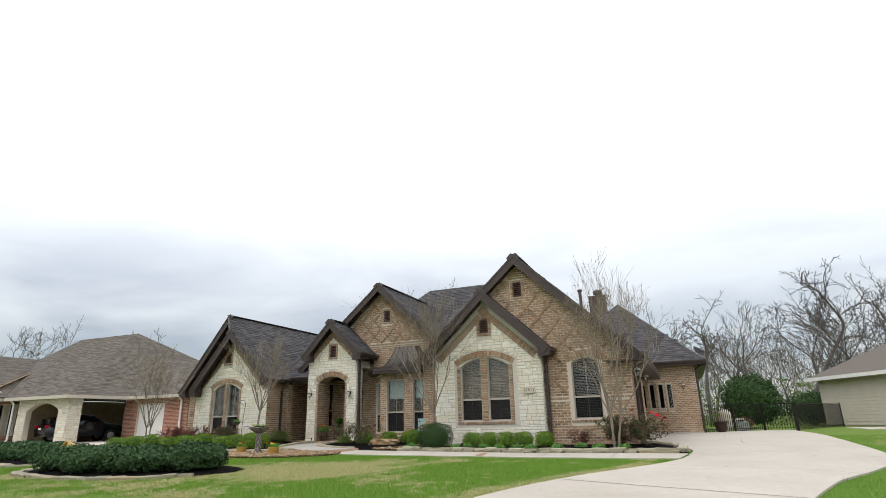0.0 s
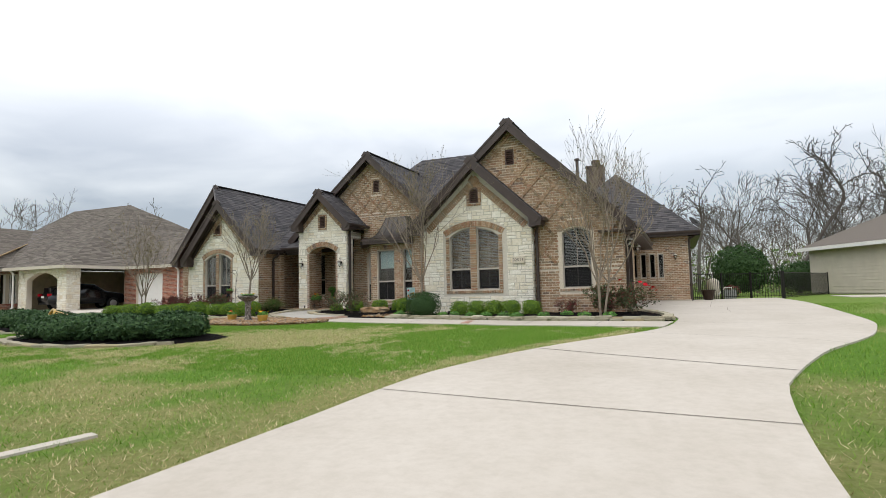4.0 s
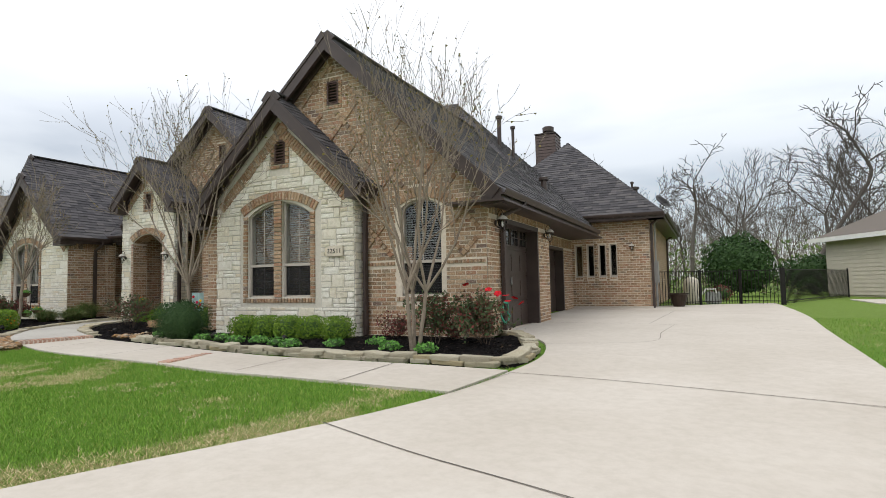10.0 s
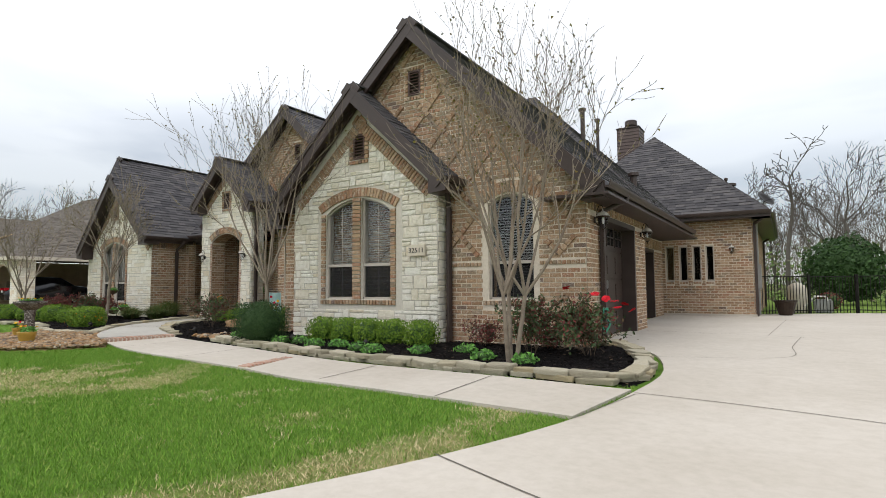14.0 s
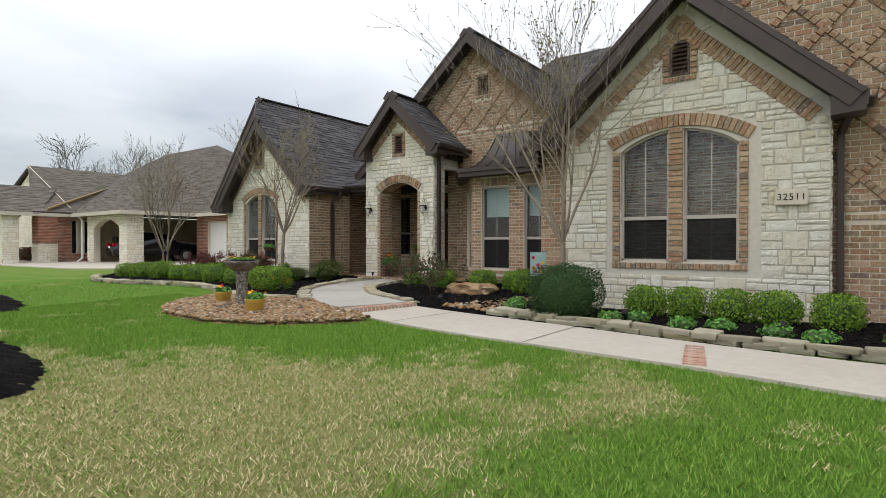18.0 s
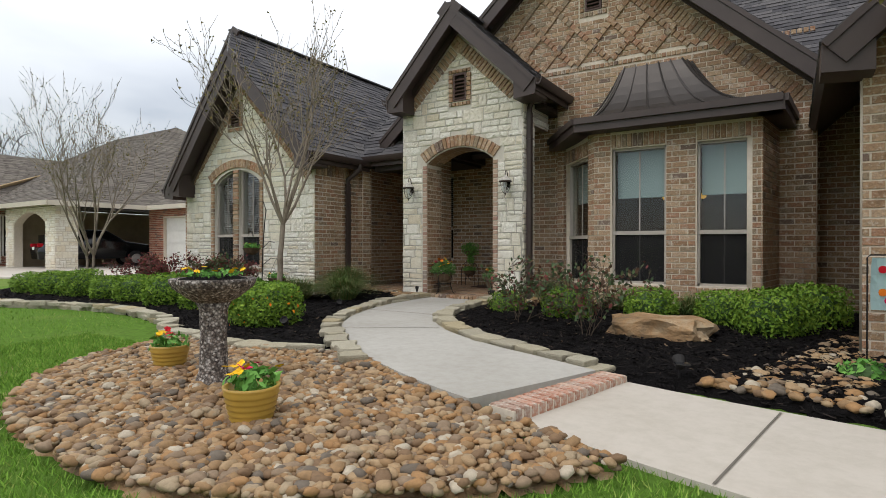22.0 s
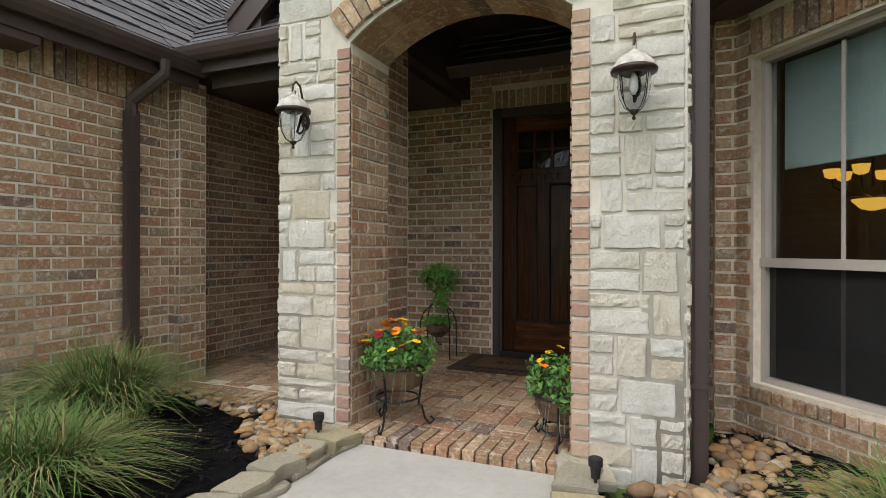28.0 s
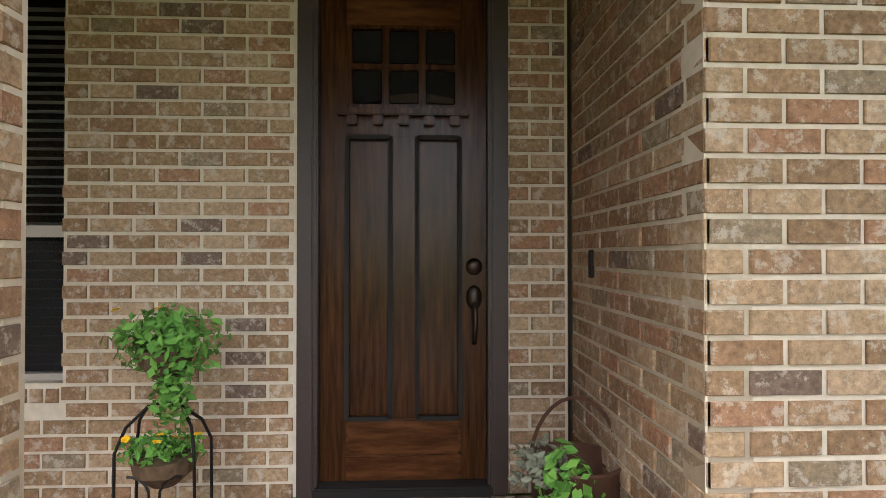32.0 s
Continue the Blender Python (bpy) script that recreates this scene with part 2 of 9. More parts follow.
patch = m.ramp(dn.outputs["Fac"], [(0.0, (0, 0, 0)), (1.0, (0.68, 0.68, 0.68))])
green = m.ramp(m.noise(14, 6, 0.7), [(0.3, (0.085, 0.16, 0.025)), (0.7, (0.155, 0.28, 0.045))])
straw = m.ramp(m.noise(18, 6, 0.7), [(0.3, (0.20, 0.17, 0.065)), (0.7, (0.44, 0.36, 0.19))])
M_LAWN = m.done(m.mix(patch, green, straw), m.noise(60, 5, 0.8), 0.9, 0.03)
M_BLADE, M_STRAW = None, None
for key, cols in (("grass_blade", [(0.0, (0.105, 0.215, 0.022)), (0.3, (0.15, 0.29, 0.035)), (0.6, (0.195, 0.35, 0.045)), (0.85, (0.28, 0.37, 0.08))]),
                  ("dry_grass", [(0.0, (0.53, 0.44, 0.24)), (0.35, (0.65, 0.55, 0.33)), (0.65, (0.39, 0.33, 0.15)), (0.84, (0.24, 0.33, 0.08))])):
    m = Mat(key, 0.8, 0, 0.2)
    mm = m.done(m.ramp(m.island(), cols, True))
    if key == "grass_blade":
        M_BLADE = mm
    else:
        M_STRAW = mm
m = Mat("mulch", 1.0, 0, 0.1)
M_MULCH = m.done(m.ramp(m.noise(40, 8, 0.75), [(0.35, (0.004, 0.0035, 0.0035)), (0.62, (0.012, 0.010, 0.010)), (0.78, (0.032, 0.026, 0.023))]), m.noise(55, 7, 0.8), 1.0, 0.04)
m = Mat("bark_chip", 1.0, 0, 0.1)
M_CHIP = m.done(m.ramp(m.island(), [(0, (0.006, 0.005, 0.005)), (0.5, (0.013, 0.011, 0.010)), (0.86, (0.03, 0.024, 0.02)), (0.975, (0.12, 0.085, 0.055))], True))


def pebble_material(name, per_object):
    m = Mat(name, 0.75, 0, 0.3)
    t = m.ramp(m.objrand() if per_object else m.island(), [(0.0, (0.29, 0.178, 0.085)), (0.18, (0.37, 0.25, 0.135)), (0.36, (0.20, 0.122, 0.065)), (0.52, (0.34, 0.19, 0.08)), (0.66, (0.35, 0.265, 0.165)),
                               (0.78, (0.25, 0.175, 0.11)), (0.88, (0.15, 0.12, 0.09)), (0.95, (0.46, 0.39, 0.29))], True)
    return m.done(m.mix(0.6, t, m.ramp(m.noise(30, 6, 0.7), [(0.3, (0.5, 0.5, 0.5)), (0.7, (1.12, 1.12, 1.12))]), "MULTIPLY"), m.noise(40, 5), 0.4, 0.006)


M_PEBBLE, M_PEBBLE_ONE = pebble_material("river_stone", False), pebble_material("river_stone_single", True)
m = Mat("edging_stone", 0.9, 0, 0.2)
m.scatter()
t = m.ramp(m.objrand(), [(0.0, (0.43, 0.385, 0.285)), (0.3, (0.47, 0.43, 0.335)), (0.6, (0.38, 0.345, 0.265)), (0.85, (0.44, 0.37, 0.24))], True)
M_EDGE = m.done(m.mix(0.7, t, m.ramp(m.noise(12, 8, 0.7), [(0.3, (0.74, 0.72, 0.67)), (0.7, (1.2, 1.2, 1.16))]), "MULTIPLY"), m.noise(22, 8, 0.7), 0.9, 0.02)
m = Mat("boulder", 0.9, 0, 0.2)
M_BOULDER = m.done(m.ramp(m.noise(3.0, 7, 0.65), [(0.3, (0.17, 0.13, 0.085)), (0.5, (0.36, 0.22, 0.11)), (0.7, (0.45, 0.36, 0.24))]), m.noise(14, 8, 0.7), 0.9, 0.03)


def leaf_material(name, cols):
    m = Mat(name, 0.7, 0, 0.2)
    m.b.inputs["Subsurface Weight"].default_value = 0.0
    n = len(cols)
    return m.done(m.ramp(m.island(), [(k / n, c) for k, c in enumerate(cols)], True))


L_BOX = leaf_material("boxwood_leaf", [(0.12, 0.215, 0.02), (0.15, 0.25, 0.025), (0.20, 0.30, 0.035), (0.085, 0.165, 0.02), (0.165, 0.27, 0.03), (0.105, 0.20, 0.022)])
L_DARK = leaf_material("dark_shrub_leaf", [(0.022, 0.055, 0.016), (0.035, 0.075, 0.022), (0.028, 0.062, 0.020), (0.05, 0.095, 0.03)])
L_JUNI = leaf_material("juniper_leaf", [(0.028, 0.062, 0.024), (0.042, 0.085, 0.030), (0.055, 0.105, 0.036), (0.035, 0.07, 0.026)])
L_ROSE = leaf_material("rose_leaf", [(0.05, 0.085, 0.035), (0.072, 0.11, 0.042), (0.14, 0.035, 0.03), (0.05, 0.08, 0.035), (0.10, 0.055, 0.033), (0.07, 0.10, 0.04), (0.11, 0.075, 0.04)])
L_RED = leaf_material("red_shrub_leaf", [(0.16, 0.035, 0.035), (0.10, 0.04, 0.035), (0.20, 0.05, 0.045), (0.09, 0.075, 0.04), (0.13, 0.05, 0.04)])
L_PERENNIAL = leaf_material("fresh_leaf", [(0.11, 0.27, 0.05), (0.16, 0.35, 0.07), (0.08, 0.21, 0.04)])
L_PANSY = leaf_material("pansy_leaf", [(0.06, 0.15, 0.03), (0.09, 0.20, 0.045), (0.045, 0.11, 0.025), (0.12, 0.23, 0.06)])
L_TALL = leaf_material("tall_grass", [(0.065, 0.12, 0.026), (0.09, 0.15, 0.034), (0.25, 0.205, 0.09), (0.05, 0.095, 0.024), (0.115, 0.165, 0.04), (0.08, 0.135, 0.03), (0.16, 0.15, 0.06)])
L_BUD = leaf_material("bronze_bud", [(0.16, 0.14, 0.035), (0.20, 0.15, 0.05), (0.12, 0.11, 0.03)])
L_MOSS = leaf_material("spanish_moss", [(0.20, 0.21, 0.16), (0.15, 0.16, 0.12)])
F_RED = leaf_material("red_petal", [(0.62, 0.012, 0.022), (0.45, 0.006, 0.015)])
F_YEL = leaf_material("yellow_petal", [(0.80, 0.55, 0.012), (0.75, 0.42, 0.01)])
F_ORG = leaf_material("orange_petal", [(0.75, 0.24, 0.012), (0.65, 0.16, 0.01)])
F_MAR = leaf_material("maroon_petal", [(0.10, 0.006, 0.010), (0.16, 0.01, 0.015)])
F_PNK = leaf_material("pink_petal", [(0.75, 0.02, 0.12), (0.6, 0.01, 0.08)])
m = Mat("crape_bark", 0.85, 0, 0.2)
M_BARK = m.done(m.ramp(m.noise(6, 6, 0.7), [(0.3, (0.15, 0.115, 0.085)), (0.55, (0.26, 0.215, 0.165)), (0.72, (0.20, 0.185, 0.14))]), m.noise(60, 5), 0.5, 0.008)
m = Mat("grey_bark", 0.95, 0, 0.1)
M_BARK2 = m.done(m.ramp(m.noise(1.2, 6, 0.7), [(0.3, (0.085, 0.072, 0.060)), (0.7, (0.16, 0.145, 0.13))]), m.noise(20, 5), 0.5, 0.02)
M_CANE = plain("rose_cane", (0.085, 0.060, 0.040), 0.85, 0, 0.3, 12)
M_TWIG = plain("twig_haze", (0.17, 0.14, 0.115), 0.95, 0, 0.2, 0.5)
m = Mat("walnut_door", 0.22, 0, 0.16)
g = m.noise(3.2, 8, 0.6, (14, 14, 1.0))
M_DOOR = m.done(m.ramp(g, [(0.3, (0.020, 0.009, 0.005)), (0.52, (0.052, 0.021, 0.009)), (0.75, (0.095, 0.038, 0.015))]), m.noise(30, 4, 0.6, (12, 12, 0.8)), 0.12, 0.003)
m = Mat("walnut_door_panel", 0.22, 0, 0.16)
g = m.noise(2.4, 8, 0.6, (1.5, 14, 9.0))
M_DOOR_H = m.done(m.ramp(g, [(0.3, (0.030, 0.011, 0.006)), (0.52, (0.085, 0.032, 0.013)), (0.75, (0.16, 0.066, 0.025))]), None)
m = Mat("window_glass", 0.02, 0, 0.5)
m.b.inputs["Transmission Weight"].default_value = 1.0
m.b.inputs["IOR"].default_value = 1.45
M_GLASS = m.done((0.86, 0.90, 0.90))
m = Mat("dark_glass", 0.03, 0, 0.6)
M_DGLASS = m.done((0.012, 0.013, 0.014))
m = Mat("lamp_glass", 0.05, 0, 0.5)
m.b.inputs["Transmission Weight"].default_value = 1.0
m.b.inputs["IOR"].default_value = 1.08
M_LGLASS = m.done((0.9, 0.92, 0.95))
m = Mat("amber_lamp", 0.4)
m.b.inputs["Emission Color"].default_value = (1.0, 0.55, 0.08, 1)
m.b.inputs["Emission Strength"].default_value = 0.7
M_AMBER = m.done((0.7, 0.4, 0.1))
m = Mat("aggregate", 0.85, 0, 0.3)
v = m.n.new("ShaderNodeTexVoronoi")
v.inputs["Scale"].default_value = 55
m.l.new(m.co, v.inputs["Vector"])
M_AGG = m.done(m.mix(0.8, m.ramp(v.outputs["Color"], [(0.1, (0.06, 0.045, 0.04)), (0.5, (0.22, 0.18, 0.15)), (0.9, (0.50, 0.46, 0.42))]), m.ramp(v.outputs["Distance"], [(0.2, (1.2, 1.2, 1.2)), (0.6, (0.25, 0.25, 0.25))]), "MULTIPLY"), v.outputs["Distance"], 0.7, 0.006)
M_POT = plain("ochre_glaze", (0.42, 0.26, 0.045), 0.35, 0, 0.12, 5, 0.5)
M_COCO = plain("coco_liner", (0.10, 0.062, 0.035), 0.95, 0, 0.35, 30)
M_COPPER = plain("aged_copper", (0.10, 0.050, 0.034), 0.5, 0.5, 0.3, 8)
M_CARPAINT = plain("black_car_paint", (0.008, 0.009, 0.011), 0.12, 0.2, 0.1, 2, 0.6)
M_TYRE = plain("tyre", (0.012, 0.012, 0.012), 0.9)
M_SILVER = plain("silver", (0.45, 0.45, 0.45), 0.35, 0.8)
M_GREY = plain("grey_plastic", (0.30, 0.30, 0.29), 0.5)
M_TAN = plain("tan_plastic", (0.50, 0.45, 0.36), 0.5)
M_LUMBER = plain("raw_lumber", (0.60, 0.44, 0.25), 0.8)
M_MAT = plain("coir", (0.15, 0.085, 0.045), 1.0, 0, 0.3, 60, 0.1, 0.5)
M_BLACK = plain("black_rubber", (0.015, 0.013, 0.012), 0.8)
M_MATEDGE = plain("brown_border", (0.065, 0.034, 0.022), 0.95, 0, 0.25, 40)
M_FLAG = plain("pale_blue_cloth", (0.50, 0.68, 0.68), 0.85, 0, 0.08, 9)
M_PLAQUE = plain("carved_stone_plaque", (0.58, 0.52, 0.42), 0.8, 0, 0.08, 12)
M_HEDGE = leaf_material("far_hedge_leaf", [(0.03, 0.065, 0.02), (0.05, 0.10, 0.03), (0.04, 0.08, 0.025)])
M_UNDER = leaf_material("undergrowth", [(0.13, 0.20, 0.05), (0.18, 0.25, 0.07), (0.10, 0.16, 0.05), (0.16, 0.15, 0.09)])
m = Mat("insect_screen", 0.8, 0, 0.1)
m.b.inputs["Alpha"].default_value = 0.5
M_SCREEN = m.done(m.ramp(m.noise(3, 3), [(0.3, (0.020, 0.020, 0.021)), (0.7, (0.032, 0.031, 0.031))]))
# ---- helpers for meshes ----
rng = np.random.default_rng(7)


def mesh_of(name, verts, faces):
    me = bpy.data.meshes.new(name)
    me.from_pydata([tuple(v) for v in np.asarray(verts, float)], [], [tuple(int(i) for i in f) for f in faces])
    me.update()
    return me


def part(name, src, material, parent, label="", kind=""):
    """One mesh object under a thing or a part. src: a bmesh or a mesh."""
    if isinstance(src, bmesh.types.BMesh):
        me = bpy.data.meshes.new(name)
        bmesh.ops.recalc_face_normals(src, faces=src.faces)
        src.to_mesh(me)
        src.free()
    else:
        me = src
    if not me.materials:
        me.materials.append(material)
    ob = new(name, me)
    ob.parent = parent
    return tagged(ob, label=label, kind=kind)


def smooth(ob):
    ob.data.polygons.foreach_set("use_smooth", [True] * len(ob.data.polygons))
    return ob


def thing(name, at, label, category, group="", kind=""):
    e = new(name)
    e.location, e.empty_display_size = at, 0.2
    return tagged(e, label, category, group, kind)


def solid(name, src, material, label, category, group="", kind="", at=(0, 0, 0)):
    """A top-level thing that is one mesh."""
    ob = part(name, src, material, None)
    ob.location = at
    return tagged(ob, label, category, group, kind)


def box(bm, x0, x1, y0, y1, z0, z1, bevel=0.0):
    made = bmesh.ops.create_cube(bm, size=1.0)["verts"]
    for v in made:
        v.co = Vector(((x0 + x1) / 2 + v.co.x * (x1 - x0), (y0 + y1) / 2 + v.co.y * (y1 - y0), (z0 + z1) / 2 + v.co.z * (z1 - z0)))
    if bevel:
        edges = list({e for v in made for e in v.link_edges})
        bmesh.ops.bevel(bm, geom=edges, offset=bevel, segments=2, affect="EDGES")
    return made


def boxm(*a, bevel=0.0):
    bm = bmesh.new()
    box(bm, *a, bevel=bevel)
    return bm


def beam(bm, p0, p1, side, up, w, h):
    """A bar from p0 to p1; side and up span its section, w and h wide, p0-p1 being its middle line."""
    p0, p1, s, u = Vector(p0), Vector(p1), Vector(side).normalized() * w / 2, Vector(up).normalized() * h / 2
    vs = [bm.verts.new(p + a * s + b * u) for p in (p0, p1) for a, b in ((-1, -1), (1, -1), (1, 1), (-1, 1))]
    for f in ((0, 1, 2, 3), (7, 6, 5, 4), (0, 4, 5, 1), (1, 5, 6, 2), (2, 6, 7, 3), (3, 7, 4, 0)):
        bm.faces.new([vs[i] for i in f])


def tube(bm, pts, radii, n=6, cap=True):
    """A round bar through pts."""
    pts = [Vector(p) for p in pts]
    if isinstance(radii, (int, float)):
        radii = [radii] * len(pts)
    rings = []
    for k, p in enumerate(pts):
        d = (pts[min(k + 1, len(pts) - 1)] - pts[max(k - 1, 0)]).normalized()
        a = d.orthogonal().normalized() if k == 0 else (rings_a - d * rings_a.dot(d)).normalized()
        rings_a = a
        b = d.cross(a)
        rings.append([bm.verts.new(p + radii[k] * (math.cos(q) * a + math.sin(q) * b)) for q in (2 * math.pi * i / n for i in range(n))])
    for r0, r1 in zip(rings, rings[1:]):
        for i in range(n):
            bm.faces.new((r0[i], r0[(i + 1) % n], r1[(i + 1) % n], r1[i]))
    if cap:
        bm.faces.new(rings[0][::-1])
        bm.faces.new(rings[-1])


def lathe(bm, profile, n=20, at=(0, 0, 0)):
    rings = [[bm.verts.new((at[0] + r * math.cos(2 * math.pi * i / n), at[1] + r * math.sin(2 * math.pi * i / n), at[2] + z)) for i in range(n)] for r, z in profile]
    for r0, r1 in zip(rings, rings[1:]):
        for i in range(n):
            bm.faces.new((r0[i], r0[(i + 1) % n], r1[(i + 1) % n], r1[i]))
    bm.faces.new(rings[0][::-1])
    bm.faces.new(rings[-1])


def gz(x, y):
    """The height of the ground."""
    dip = 0.10 * min(1, max(0, (x - 1.2) / 1.2)) * min(1, max(0, (y - 5) / 3)) * min(1, max(0, (14.5 - y) / 3))
    return float(np.interp(y, [-8, 0, 3.5, 5.5, 7.3, 10, 14, 20, 25], [-0.2, -0.01, 0.10, 0.155, 0.26, 0.31, 0.33, 0.46, 0.48])) - dip


# ---- masonry ----
HEAD, COURSE, MJ = 0.208, 0.0785, 0.0155


def spans(poly, v):
    """The stretches of a polygon at height v."""
    xs = []
    for (u0, v0), (u1, v1) in zip(poly, poly[1:] + poly[:1]):
        if (v0 <= v) != (v1 <= v):
            xs.append(u0 + (v - v0) / (v1 - v0) * (u1 - u0))
    xs.sort()
    return list(zip(xs[::2], xs[1::2]))


def free_spans(outline, holes, v0, v1):
    e = 1e-4
    a, b = spans(outline, v0 + e), spans(outline, v1 - e)
    if not a or not b:
        return []
    out = [(max(p[0], q[0]), min(p[1], q[1])) for p in a for q in b if min(p[1], q[1]) - max(p[0], q[0]) > 0.02]
    for h in holes:
        cuts = spans(h, v0 + e) + spans(h, v1 - e) + spans(h, (v0 + v1) / 2)
        for c0, c1 in cuts:
            nxt = []
            for s0, s1 in out:
                if c1 <= s0 or c0 >= s1:
                    nxt.append((s0, s1))
                else:
                    nxt += [q for q in ((s0, c0), (c1, s1)) if q[1] - q[0] > 0.02]
            out = nxt
    return out


def inside(poly, u, v):
    return any(a < u < b for a, b in spans(poly, v))


def brick_quads(outline, holes, course=COURSE, length=HEAD, vbase=0.0):
    quads, v1 = [], max(p[1] for p in outline)
    k = 0
    v = vbase
    while v < v1:
        for s0, s1 in free_spans(outline, holes, v, v + course):
            u = math.floor(s0 / length) * length + (length / 2 if k % 2 else 0)
            if u > s0:
                u -= length
            while u < s1:
                a, b = max(u, s0), min(u + length, s1)
                if b - a > 0.03:
                    quads.append(((a, v), (b - MJ, v), (b - MJ, v + course - MJ), (a, v + course - MJ)))
                u += length
        v += course
        k += 1
    return quads


def stone_quads(outline, holes):
    """Random ashlar: bands with large and upright stones, the rest of each band split into two rows."""
    J = 0.010
    quads, v1 = [], max(p[1] for p in outline)
    v = min(p[1] for p in outline)

    def put(a, b, lo, hi):
        quads.append(((a, lo), (b - J, lo), (b - J, hi - J), (a, hi - J)))

    while v < v1:
        H = rng.choice([0.15, 0.18, 0.21, 0.25])
        m = v + H * rng.uniform(0.38, 0.62)
        cells = []
        for s0, s1 in free_spans(outline, holes, v, v + H):
            u = s0 + rng.uniform(0, 0.35)
            while True:
                w = rng.uniform(0.11, 0.17) if rng.random() < 0.5 else rng.uniform(0.24, 0.42)
                if u + w > s1:
                    break
                cells.append((u, u + w))
                put(u, u + w, v, v + H)
                u += w + rng.uniform(0.3, 1.1)
        full = [rect_(a, b, v - 1, v + H + 1) for a, b in cells]
        for lo, hi in ((v, m), (m, v + H)):
            for s0, s1 in free_spans(outline, holes + full, lo, hi):
                u = s0
                while u < s1 - 0.03:
                    w = min(rng.uniform(0.12, 0.2) if rng.random() < 0.35 else rng.uniform(0.22, 0.42), s1 - u)
                    if s1 - u - w < 0.10:
                        w = s1 - u
                    put(u, u + w, lo, hi)
                    u += w
        v += H
    return quads


def rect_(u0, u1, v0, v1):
    return [(u0, v0), (u1, v0), (u1, v1), (u0, v1)]


def blocks(name, quads, O, u, n, depth, jitter=0.003, inset=0.004, back=0.012, wobble=0.0, up=(0, 0, 1)):
    """Raised blocks with splayed edges: quads in the wall's (u, v), standing out along n."""
    Q = np.array(quads, float)
    O, u, n, up = (np.array(a, float) for a in (O, u, n, up))
    k = len(Q)
    c = Q.mean(1, keepdims=True)
    d = c - Q
    L = np.linalg.norm(d, axis=2, keepdims=True) + 1e-9
    Q = Q + rng.uniform(-wobble, wobble, Q.shape)
    F = Q + d / L * inset * 1.4
    dep = depth + rng.uniform(-jitter, jitter, (k, 1, 1)) + rng.uniform(-jitter, jitter, (k, 4, 1)) * 0.7
    B3 = O + Q[..., :1] * u + Q[..., 1:] * up - back * n
    M3 = O + Q[..., :1] * u + Q[..., 1:] * up + (dep - inset) * n
    F3 = O + F[..., :1] * u + F[..., 1:] * up + dep * n
    V = np.concatenate([B3, M3, F3], 1).reshape(-1, 3)
    pat = []
    for i in range(4):
        j = (i + 1) % 4
        pat += [(i, j, 4 + j, 4 + i), (4 + i, 4 + j, 8 + j, 8 + i)]
    pat.append((8, 9, 10, 11))
    pat = np.array(pat)
    faces = (pat[None] + 12 * np.arange(k)[:, None, None]).reshape(-1, 4)
    return mesh_of(name, V, faces)


def rough_stones(name, quads, O, u, n, depth):
    """Split-faced ashlar: each stone has a ragged outline, steep broken edges and an uneven front."""
    O, u, n = (np.array(a, float) for a in (O, u, n))
    V, F = [], []
    NI, NJ = 9, 6
    for q in quads:
        (a, b), (c, d) = q[0], q[2]
        w, h = max(c - a, 0.03), max(d - b, 0.03)
        if w < 0.04 or h < 0.03:
            continue
        o = len(V)
        dep = depth + rng.uniform(-0.004, 0.006)
        e0, e1 = min(0.2, 0.007 / w), min(0.22, 0.006 / h)
        su = [0, e0] + [e0 + (1 - 2 * e0) * k / (NI - 3) for k in range(1, NI - 3)] + [1 - e0, 1]
        sv = [0, e1] + [e1 + (1 - 2 * e1) * k / (NJ - 3) for k in range(1, NJ - 3)] + [1 - e1, 1]
        eu, ev = rng.uniform(-0.004, 0.003, (2, NJ)), rng.uniform(-0.005, 0.003, (2, NI))
        tilt = rng.uniform(-0.006, 0.006, 2)
        face = rng.uniform(-0.0045, 0.0045, (NJ, NI))
        for j in range(NJ):
            for i in range(NI):
                rim = i in (0, NI - 1) or j in (0, NJ - 1)
                near = i in (1, NI - 2) or j in (1, NJ - 2)
                hh = -0.012 if rim else dep + face[j, i] + tilt[0] * (su[i] - 0.5) + tilt[1] * (sv[j] - 0.5) - (0.003 if near else 0)
                x, z = a + su[i] * w, b + sv[j] * h
                x += -eu[0, j] if i <= 1 else eu[1, j] if i >= NI - 2 else 0
                z += -ev[0, i] if j <= 1 else ev[1, i] if j >= NJ - 2 else 0
                V.append(O + u * x + n * hh + np.array((0, 0, z)))
        for j in range(NJ - 1):
            for i in range(NI - 1):
                k = o + NI * j + i
                F.append((k, k + 1, k + NI + 1, k + NI))
    return mesh_of(name, V, F)


